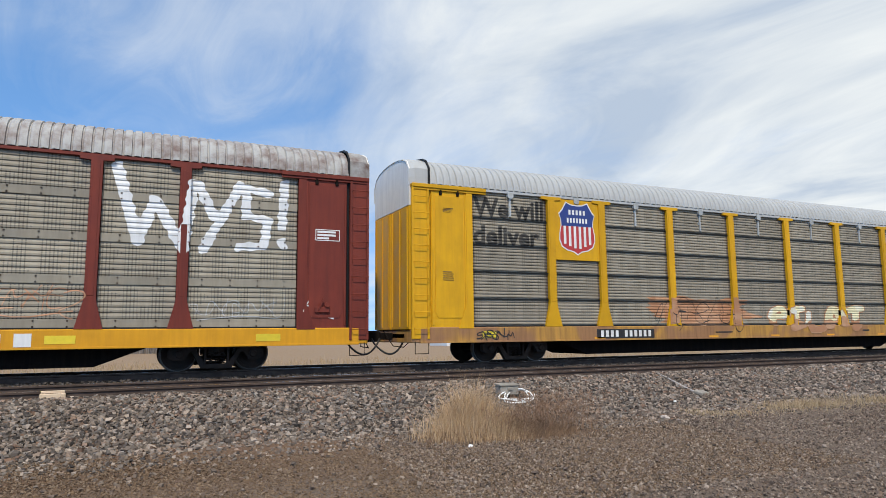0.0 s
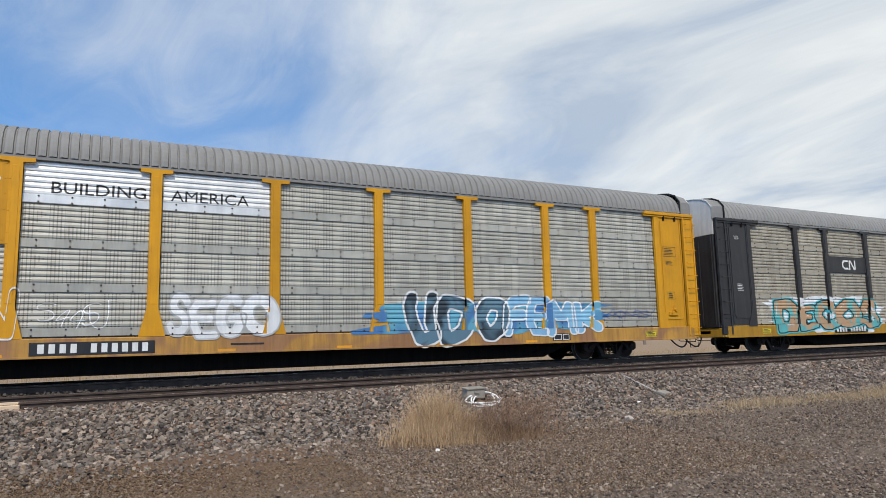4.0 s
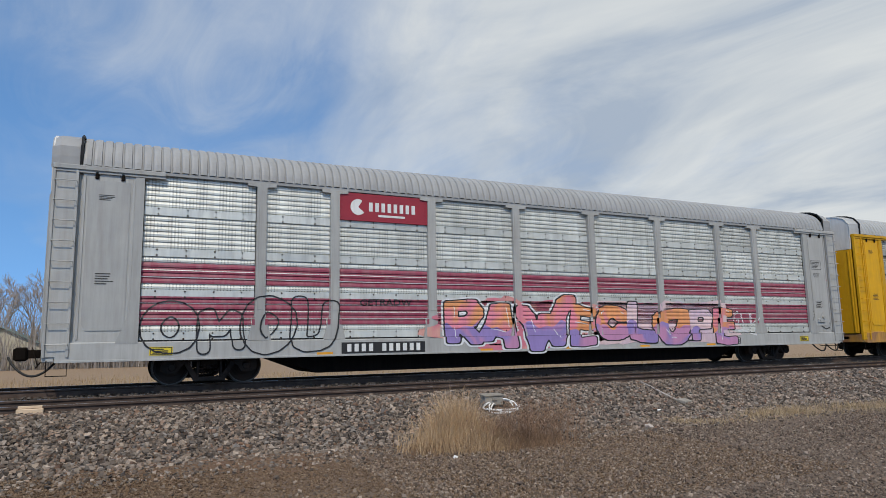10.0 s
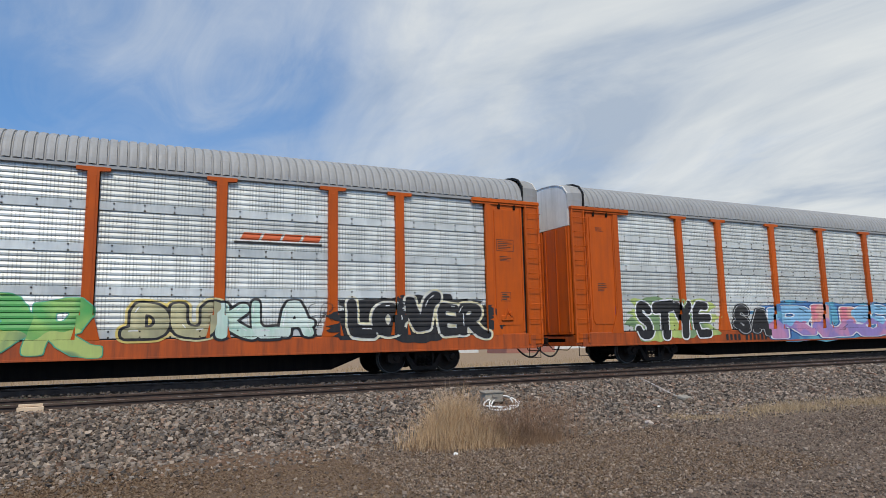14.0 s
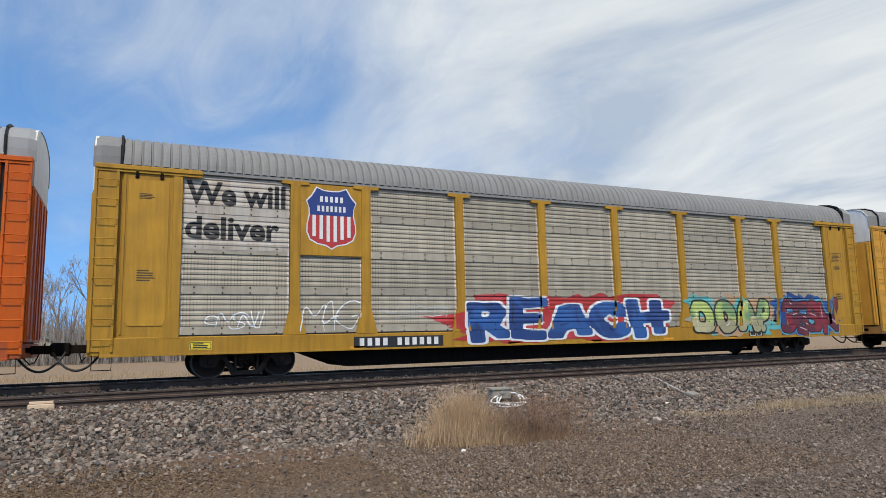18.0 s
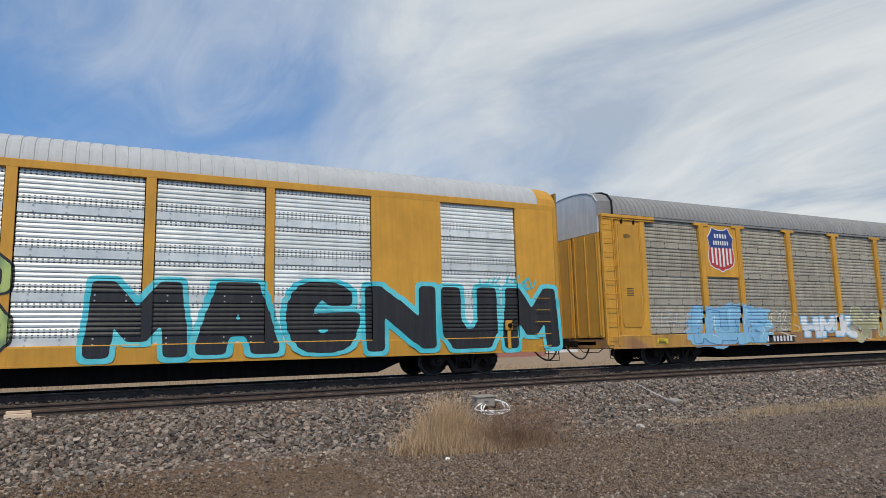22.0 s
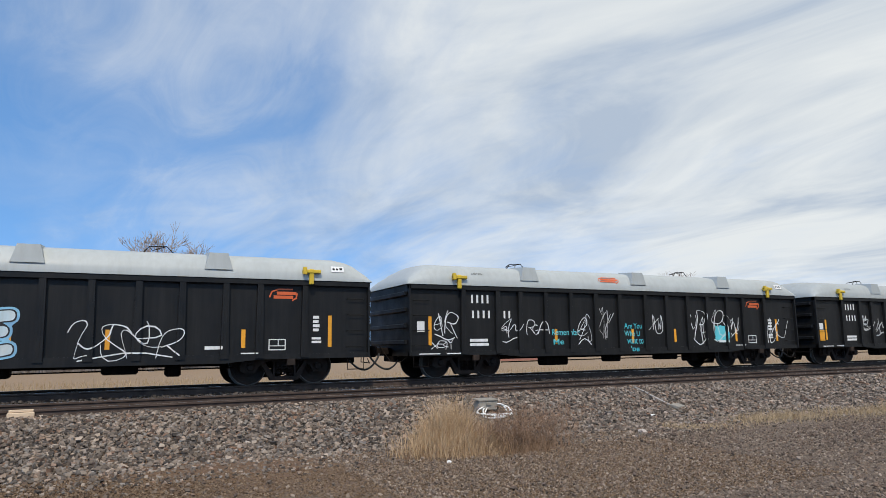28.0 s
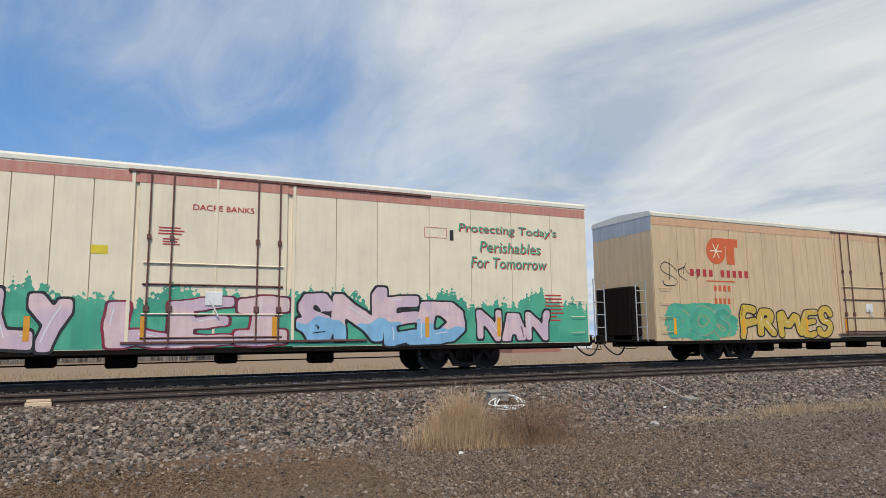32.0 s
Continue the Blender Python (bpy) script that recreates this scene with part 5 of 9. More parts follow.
def autorack(label, paint_mat, sheet_mat, roof_mat, rows=4, end_mat=None, top_mat=None, roof_trim=None, dark=False, seed=0, handle_front=False, handle_rear=True, sill=None):
    """A covered car carrier with ribbed side sheets between posts."""
    car = tagged(new("autorack_wagon"), label, "rail wagon", "freight train")
    under_frame(car, sill or (M_SILL if paint_mat in (M_YEL, M_YEL_B, M_YEL_OLD) else paint_mat), AL)
    h = (Z1 - Z0) / rows
    n, lap = RIBS[rows]
    for i, (a, b) in enumerate(BAYS):
        w = 1.70 if b - a < 2 else 2.63
        me = shared(("side_sheet", w, rows), lambda: sheet_geo(w, h, n, lap), sheet_mat, M_BOGIE)
        for r in range(rows):
            part("side_sheet", me, None, car, "", (a - 0.005, -PLANE, Z0 + r * h))
    # a solid black strip stands in for the shaded gap over the sill
    part("sill_gap", shared("sill_gap", lambda: Geo().box(1.85, AL - 1.85, -1.512, -1.44, 1.03, 1.078), M_BLACK), None, car, "black strip for the shaded gap over the sill")
    if rows == 5:
        # black strips draw each seam together with the shadow in its gap
        for r in range(rows):
            part("sheet_seam", shared("sheet_seam", lambda: Geo().box(1.85, AL - 1.85, -PLANE - 0.058, -PLANE, -0.022, 0.012), M_BLACK), None, car, "", (0, 0, Z0 + r * h))
        for a, b in BAYS:
            x = (a + b) / 2
            part("roof_bracket", shared("roof_bracket", lambda: Geo().prism([(-0.1, 0.06), (-0.06, 0.0), (0.06, 0.0), (0.1, 0.06), (0.1, 0.2), (-0.1, 0.2)], -0.12, 0.0).box(-0.03, 0.03, -0.07, 0.0, -0.55, 0.02), M_GREY), None, car, "", (x, -PLANE, 4.86))
    pm = shared("side_post", post_geo, paint_mat)
    for p in POSTS:
        part("side_post", pm, None, car, "", (p, -1.458, Z0 - 0.02))
        o = part("side_post", pm, None, car, "", (p, 1.458, Z0 - 0.02))
        o.rotation_euler = (0, 0, math.pi)
    part("far_side", Geo().box(1.8, AL - 1.8, 1.47, 1.492, Z0, Z1).box(0.1, 1.8, 1.46, 1.56, 0.9, Z1).box(AL - 1.8, AL - 0.1, 1.46, 1.56, 0.9, Z1), sheet_mat, car, "ribbed sheets of the other side")
    part("top_rail", Geo().box(0.2, AL - 0.2, -1.55, -1.47, 5.0, 5.09, 0.01).box(0.2, AL - 0.2, 1.47, 1.55, 5.0, 5.09, 0.01), roof_trim or roof_mat, car, "roof edge rail")
    # near-black sheet added as the shade inside, behind the side sheets
    part("inner_wall", Geo().box(1.7, AL - 1.7, -1.40, -1.39, Z0, Z1), M_STEEL, car, "near-black sheet added for the shaded inside behind the sheets")
    part("roof", shared("roof", lambda: roof_geo(0.55, AL - 0.55), roof_mat), None, car, "ribbed curved metal roof")
    for right in (False, True):
        x = AL - 0.55 if right else 0.0
        p = hood_profile()
        g = Geo()
        k = len(p)
        xs = [(AL - 0.56, 0.985), (AL - 0.12, 0.985), (AL + 0.05, 0.955)] if right else [(-0.05, 0.955), (0.12, 0.985), (0.56, 0.985)]
        g.add([(q, y * w, z - 0.02 - (0.985 - w) * 1.2) for q, w in xs for y, z in p], [(i * k + j, i * k + j + 1, (i + 1) * k + j + 1, (i + 1) * k + j) for i in range(2) for j in range(k - 1)])
        part("roof_cap", g, roof_mat, car)
        e = 0.55 if not right else AL - 0.55
        part("roof_edge_seal", Geo().tube([(e, y * 1.0, z + 0.01) for y, z in p[:8]], 0.035, 5), M_BLACK, car, "black rubber seal at the roof end")
        door_end(car, paint_mat, dark, right, handle_rear if right else handle_front)
    end_face(car, -0.03, -1, end_mat or paint_mat, top_mat or M_PALE_END)
    end_face(car, AL + 0.03, 1, end_mat or paint_mat, top_mat or M_PALE_END)
    return car, a_side(rows)


# ---- smooth-sided car carriers ----
FL = 26.58
FBAYS = [(1.60, 4.24), (6.35, 8.97), (9.20, 11.82), (12.05, 14.65), (14.88, 17.48), (17.70, 20.35), (22.48, 25.05)]


def rounded_profile():
    half = [(1.56, 4.9), (1.56, 5.16), (1.50, 5.40), (1.36, 5.60), (1.15, 5.76), (0.8, 5.88), (0.4, 5.95)]
    return [(-y, z) for y, z in half] + [(0.0, 5.97)] + [(y, z) for y, z in reversed(half)]


def flush_autorack(label, paint_mat, sheet_mat, roof_mat):
    """A car carrier with flat painted frames round inset ribbed sheets, and rounded ends."""
    car = tagged(new("autorack_wagon"), label, "rail wagon", "freight train")
    under_frame(car, paint_mat, FL, r=0.42, bx=(3.3, 23.4))
    rows, n = 4, 7
    zb, zt = 1.03, 5.0
    h = (zt - zb) / rows
    edges = [0.12] + [q for b in FBAYS for q in b] + [FL - 0.12]
    for a, b in zip(edges[0::2], edges[1::2]):
        part("side_frame_panel", Geo().box(a, b, -1.575, -1.49, 0.98, 5.02, 0.008), paint_mat, car)
    part("side_frame_rail", Geo().box(0.12, FL - 0.12, -1.578, -1.49, 5.0, 5.19, 0.01), paint_mat, car)
    part("side_frame_rail", Geo().box(0.12, FL - 0.12, -1.578, -1.49, 0.93, 1.06, 0.01), paint_mat, car)
    for a, b in FBAYS:
        w = b - a
        me = shared(("side_sheet", round(w, 2), "flush"), lambda: sheet_geo(w, h, n), sheet_mat, M_GREY)
        for r in range(rows):
            part("side_sheet", me, None, car, "", (a, -1.475, zb + r * h))
    part("far_side", Geo().box(0.12, FL - 0.12, 1.47, 1.57, 0.98, 5.15), paint_mat, car, "painted other side")
    # added near-black sheet in place of the inside's shade
    part("inner_wall", Geo().box(0.3, FL - 0.3, -1.42, -1.41, 1.0, 5.1), M_STEEL, car, "near-black sheet added for the shaded inside behind the sheets")
    part("roof", shared("roof_flush", lambda: roof_geo(0.62, FL - 0.62, 0.27, 0.024, 0.06), roof_mat), None, car, "bright ribbed curved metal roof", (0, 0, 0.03))
    p = rounded_profile()
    k = len(p)
    for s in (-1, 1):
        x = 0.0 if s < 0 else FL
        g = Geo()
        xs = [(0.64, 1.0), (0.3, 1.0), (0.1, 0.99), (-0.06, 0.955), (-0.16, 0.90)]
        v = [(x - s * q if s > 0 else x + q, y * w, 4.9 + (z - 4.9) * (0.6 + 0.4 * w)) for q, w in xs for y, z in p]
        g.add(v, [(i * k + j, i * k + j + 1, (i + 1) * k + j + 1, (i + 1) * k + j) for i in range(len(xs) - 1) for j in range(k - 1)])
        part("roof_hood", g, paint_mat, car, "painted rounded roof end", smooth=False)
        g = Geo()
        prof = [(0.12, -1.575), (-0.02, -1.56), (-0.10, -1.50), (-0.16, -1.40)]
        for (qa, ya), (qb, yb) in zip(prof, prof[1:]):
            xa, xb = (x + qa, x + qb) if s < 0 else (x - qa, x - qb)
            g.face([(xa, ya, 0.95), (xb, yb, 0.95), (xb, yb, 5.12), (xa, ya, 5.12)])
        part("corner_shell", g, paint_mat, car, "rounded corner of the end")
        o = part("corner_shell", g.mesh("corner_shell", paint_mat), None, car, "rounded corner of the end")
        o.scale = (1, -1, 1)
        xe = x + s * 0.14
        for c in (-1, 1):
            y0, y1 = (-1.40, -0.03) if c < 0 else (0.03, 1.40)
            g = Geo().box(min(xe, xe + s * 0.06), max(xe, xe + s * 0.06), y0, y1, 0.95, 5.65, 0.02)
            for yy in (y0 + 0.2, y0 + 0.55, y1 - 0.25):
                g.tube([(xe + s * 0.075, yy, 1.0), (xe + s * 0.075, yy, 5.3)], 0.03, 6)
            part("end_door", g, M_FLUSH_END, car, "grimy folding end door")
    for i in range(5):
        part("rung", shared("flush_rung", lambda: rung_geo(0.5, 0.10), paint_mat), None, car, "", (FL - 0.95, -1.58, 0.78 + i * 0.36))
    lock = part("door_lock", Geo().box(FL - 2.05, FL - 1.8, -1.66, -1.575, 1.25, 1.55, 0.03).box(FL - 1.98, FL - 1.87, -1.64, -1.575, 0.72, 1.25, 0.015), paint_mat, car, "latch of the end doors")
    part("lock_lever", Geo().tube([(FL - 1.92, -1.67, 1.4), (FL - 1.72, -1.69, 1.62)], 0.018, 5).lathe_y([(-1.70, 0.001), (-1.70, 0.07), (-1.66, 0.07)], 12, FL - 1.92, 1.4), M_STEEL, lock)
    zk = [zb + r * h + z for r in range(rows) for z, _ in rib_profile(h, n)[:-1]] + [5.0, 0.93]
    xk = [q for b in FBAYS for q in b]
    pz, po = zip(*rib_profile(h, n))

    def out(cx, cz, z):
        if cz > 5.0 or cz < 1.06:
            return 1.58 if cz > 0.93 else 1.597
        for a, b in FBAYS:
            if a < cx < b:
                u = (min(max(z, zb), zt - 1e-4) - zb) % h
                if u > h * 0.9 and (cz - zb) % h < h * 0.5:
                    u = 0.0
                return 1.475 + float(np.interp(u, pz, po))
        return 1.576
    return car, Side(zk, xk, out)


# ---- covered gondolas ----
GL = 16.28
GPOSTS = [1.72, 2.88, 3.68, 4.62, 5.58, 6.56, 7.55, 8.66, 9.62, 10.6, 11.55, 12.55, 13.38, 14.52]
GZ0, GZ1 = 0.66, 2.66


def cover_geo():
    """The moulded lid: a skirt, rounded shoulders and a low crown, with rounded sloping ends."""
    sec = [(-1.62, 2.66), (-1.62, 2.80), (-1.585, 2.90), (-1.50, 3.06), (-1.42, 3.16), (-1.32, 3.22), (-1.0, 3.29), (-0.5, 3.34), (0, 3.36)]
    sec += [(-y, z) for y, z in sec[-2::-1]]
    ends = [(-0.06, 0.0), (-0.04, 0.16), (0.05, 0.34), (0.22, 0.56), (0.42, 0.78), (0.62, 0.92), (0.9, 1.0)]
    xs = ends + [(GL - x, h) for x, h in reversed(ends)]
    g = Geo()
    k = len(sec)
    v = [(x, y, 2.66 + max(0.0, (z - 2.66)) * h if z > 2.7 else z) for x, h in xs for y, z in sec]
    g.add(v, [(i * k + j, i * k + j + 1, (i + 1) * k + j + 1, (i + 1) * k + j) for i in range(len(xs) - 1) for j in range(k - 1)])
    return g


def hump_geo():
    g = Geo()
    g.add([(-0.33, -1.64, 2.86), (0.33, -1.64, 2.86), (0.22, -1.60, 3.27), (-0.22, -1.60, 3.27), (-0.26, -0.95, 3.32), (0.26, -0.95, 3.32), (-0.34, -1.36, 2.86), (0.34, -1.36, 2.86)],
          [(0, 1, 2, 3), (3, 2, 5, 4), (1, 7, 5, 2), (0, 3, 4, 6)])
    return g


def gondola(label, seed=0):
    car = tagged(new("gondola_wagon"), label, "rail wagon", "freight train")
    bx = (2.05, GL - 2.15)
    part("side_wall", Geo().box(0.0, GL, -1.49, -1.46, GZ0, GZ1), M_BLACK, car, "black riveted steel side plate")
    part("side_wall", Geo().box(0.0, GL, 1.46, 1.49, GZ0, GZ1), M_BLACK, car)
    part("floor_plate", Geo().box(0.05, GL - 0.05, -1.45, 1.45, 0.9, 1.0), M_STEEL, car)
    post = shared("gondola_post", lambda: Geo().prism([(-0.10, 0), (0.10, 0), (0.07, 1.86), (-0.07, 1.86)], -0.10, 0.0).box(-0.035, 0.035, -0.105, -0.10, 0.1, 1.8, 0.002), M_BLACK)
    for p in GPOSTS:
        part("side_post", post, None, car, "", (p, -1.49, GZ0 + 0.03))
        o = part("side_post", post, None, car, "", (p, 1.49, GZ0 + 0.03))
        o.rotation_euler = (0, 0, math.pi)
    part("top_chord", Geo().box(0, GL, -1.60, -1.44, 2.52, GZ1, 0.015), M_BLACK, car)
    part("top_chord", Geo().box(0, GL, 1.44, 1.60, 2.52, GZ1, 0.015), M_BLACK, car)
    sill = Geo().prism([(0, GZ0), (2.9, GZ0), (3.7, GZ0 - 0.08), (GL - 3.7, GZ0 - 0.08), (GL - 2.9, GZ0), (GL, GZ0), (GL, GZ0 + 0.13), (0, GZ0 + 0.13)], -1.56, -1.46)
    part("bottom_chord", sill, M_BLACK, car)
    part("centre_sill", Geo().box(0, GL, -0.35, 0.35, 0.50, 0.9, 0.02), M_STEEL, car)
    for s, x in ((-1, 0.0), (1, GL)):
        a, b = (x, x + 0.05) if s < 0 else (x - 0.05, x)
        g = Geo().box(a, b, -1.46, 1.46, GZ0, GZ1)
        for zz in (1.05, 1.5, 1.95, 2.4):
            g.box(min(x, x + s * 0.09), max(x, x + s * 0.09), -1.42, 1.42, zz - 0.06, zz + 0.06, 0.015)
        part("end_wall", g, M_BLACK, car, "black ribbed end wall")
        ladder = part("corner_post", Geo().box(x - 0.05 if s > 0 else x, x if s > 0 else x + 0.05, -1.60, -1.46, GZ0, GZ1, 0.008), M_BLACK, car)
        for i in range(4):
            part("grab_iron", shared("gondola_grab", lambda: rung_geo(0.46, 0.08), M_BLACK), None, ladder, "", (0.16 if s < 0 else GL - 0.62, -1.49, 0.95 + i * 0.42))
        part("step", Geo().tube([(x - s * 0.15, -1.52, GZ0), (x - s * 0.15, -1.52, GZ0 - 0.3), (x - s * 0.6, -1.52, GZ0 - 0.3), (x - s * 0.6, -1.52, GZ0)], 0.016, 5), M_STEEL, car, "step iron")
        part("push_pad", Geo().box((2.0 if s < 0 else GL - 2.2), (2.2 if s < 0 else GL - 2.0), -1.60, -1.5, GZ0 - 0.16, GZ0 + 0.0, 0.01), M_BOGIE, car)
    for b in bx:
        add_bogie(car, b, 0.46)
    add_ends(car, GL)
    for i, (x, w, d) in enumerate(((5.0, 0.9, 0.30), (7.6, 0.5, 0.24), (9.9, 0.8, 0.22), (11.3, 0.35, 0.3))):
        part("brake_gear", Geo().box(x, x + w, -0.9, -0.4, 0.58 - d, 0.60, 0.05), M_STEEL, car, "air brake gear under the floor")
    part("brake_rod", Geo().tube([(3.4, -0.8, 0.42), (GL - 3.4, -0.8, 0.46)], 0.018, 5), M_STEEL, car)
    lid = part("cover", cover_geo(), M_COVER, car, "pale grey moulded lid", smooth=True)
    for x in (4.0, 8.35, 12.35):
        part("hump", shared("hump", hump_geo, M_COVER), None, lid, "", (x, 0, 0))
    for x in (3.95, 11.0):
        g = Geo().tube([(x - 0.32, -0.9, 3.30), (x - 0.2, -0.9, 3.44), (x + 0.2, -0.9, 3.46), (x + 0.36, -0.9, 3.30)], 0.013, 5)
        g.tube([(x - 0.2, -0.9, 3.44), (x - 0.1, -0.5, 3.40), (x + 0.2, -0.9, 3.46)], 0.011, 5).tube([(x, -0.9, 3.32), (x, -0.9, 3.45)], 0.01, 5)
        part("lifting_hoop", g, M_STEEL, lid, "wire lifting hoop")
    for x in (1.55, 14.65):
        g = Geo().box(x - 0.06, x + 0.06, -1.70, -1.62, 2.55, 2.95, 0.015).box(x - 0.24, x + 0.24, -1.72, -1.62, 2.84, 2.93, 0.015).box(x - 0.24, x - 0.14, -1.76, -1.66, 2.80, 2.99, 0.01)
        part("lid_clamp", g, M_YELLOW_STEEL, lid, "yellow lid clamp")

    def out(cx, cz, z):
        if cz < GZ0 + 0.13:
            return 1.562
        if cz > GZ1:
            y = np.interp(z, [2.66, 2.80, 2.90, 3.06, 3.16, 3.22, 3.29], [1.62, 1.62, 1.585, 1.50, 1.42, 1.32, 1.0]) + 0.012
            return float(y)
        if cz > 2.52:
            return 1.602
        return 1.597 if min(abs(cx - p) for p in GPOSTS) < 0.09 else 1.492
    side = Side([GZ0 + 0.13, 2.52, 2.66, 2.80, 2.90, 3.06, 3.16], [p + d for p in GPOSTS for d in (-0.09, 0.09)], out)
    # marks that every one of these wagons carries
    [paint(car, side, "reflective_strip", rect(x, x + 0.1, 0.95, 1.76), M_ORANGE_MARK, 1, "tall orange reflective strip") for x in (0.62, 15.15)]
    [paint(car, side, "reflective_strip", rect(x, x + 0.10, 0.95, 1.40), M_ORANGE_MARK, 1, "short orange reflective strips") for x in (4.95, 8.05, 9.95, 12.95)]
    paint(car, side, "load_data", join(bars(1.95, 2.65, 0.92, 1.12, 2, 0.5, seed), bars(14.75, 14.98, 1.35, 1.75, 4, 0.5, seed), bars(14.72, 15.0, 1.05, 1.2, 2, 0.6, seed + 1), bars(0.3, 0.95, 0.70, 0.73), bars(1.15, 1.6, 0.70, 0.73)), M_WHITE, 1, "small white load figures")
    paint(car, side, "stencil_box", join(outline(13.62, 14.05, 0.88, 1.16, 0.025), rect(13.62, 14.05, 0.98, 1.0), rect(13.85, 13.87, 0.98, 1.16), bars(12.1, 12.5, 0.92, 1.0), bars(12.95, 13.35, 0.80, 0.83)), M_WHITE, 1, "white stencilled boxes")
    paint(car, side, "white_card", rect(0.27, 0.50, 1.33, 1.62), M_WHITE, 1, "white paper card")
    paint(car, side, "wagon_number", join(plate_bars(1.98, 2.68, 2.16, 2.40, [4], 0.36), plate_bars(2.0, 2.72, 1.72, 1.94, [4], 0.36), plate_bars(3.08, 3.42, 1.72, 1.94, [2], 0.36)), M_WHITE, 1, "white number marks")
    swoosh = stroke([(13.62, 2.22), (13.68, 2.36), (13.85, 2.42), (14.2, 2.42)], 0.035)
    paint(car, side, "maker_mark", join(swoosh, bars(13.8, 14.3, 2.28, 2.36), bars(13.72, 14.22, 2.18, 2.26), stroke([(14.2, 2.14), (14.3, 2.2), (14.32, 2.32)], 0.035)), M_LOGO_ORANGE, 1, "orange firm mark")
    paint(car, side, "lid_mark", join(stroke([(6.72, 2.95), (6.75, 3.03), (6.9, 3.06), (7.45, 3.06)], 0.025), bars(6.8, 7.5, 2.97, 3.02), bars(6.75, 7.4, 2.91, 2.95), stroke([(7.4, 2.88), (7.52, 2.94), (7.55, 3.02)], 0.025)), M_LOGO_ORANGE, 1, "orange firm mark on the lid")
    paint(car, side, "lid_label", rect(15.2, 15.55, 2.90, 3.06), M_WHITE, 1, "white label on the lid")
    paint(car, side, "lid_label_mark", join(disc(15.27, 2.98, 0.035), disc(15.36, 2.98, 0.03), rect(15.43, 15.50, 2.96, 3.02)), M_BLACK, 2)
    paint(car, side, "caution_word", word("CAUTION", 2.0, 2.38, 2.99, 3.04), M_BLACK, 1, "small black caution word")
    return car, side


M_LOGO_ORANGE = surface("orange_mark_paint", (0.62, 0.115, 0.03), 0.5, 0, 0.08, 8, 0.02)


def hazard(car, side, x, z, two=True):
    """A tilted square hazard sign, and a yellow card beside it."""
    d = 0.2
    paint(car, side, "hazard_sign", (np.array([(x - d, z), (x, z - d), (x + d, z), (x, z + d)]), [(0, 1, 2, 3)]), M_WHITE, 1, "white and yellow hazard sign")
    paint(car, side, "hazard_top", (np.array([(x - d + 0.02, z + 0.005), (x + d - 0.02, z + 0.005), (x, z + d - 0.02)]), [(0, 1, 2)]), M_YELLOW_MARK, 2)
    paint(car, side, "hazard_marks", join(disc(x, z + 0.07, 0.022), bars(x - 0.12, x + 0.12, z - 0.035, z - 0.005), rect(x - 0.012, x + 0.012, z - 0.12, z - 0.06)), M_BLACK, 3)
    if two:
        paint(car, side, "yellow_card", rect(x + 0.24, x + 0.46, z - 0.19, z + 0.02), M_YELLOW_MARK, 1, "yellow card")


# ---- refrigerated wagons ----
RL = 22.55
RSEAMS = [1.13, 1.96, 2.8, 3.66, 4.5, 5.33, 6.15, 6.98, 7.8, 8.6, 14.35, 15.5, 17.06, 18.39, 19.77, 21.17]


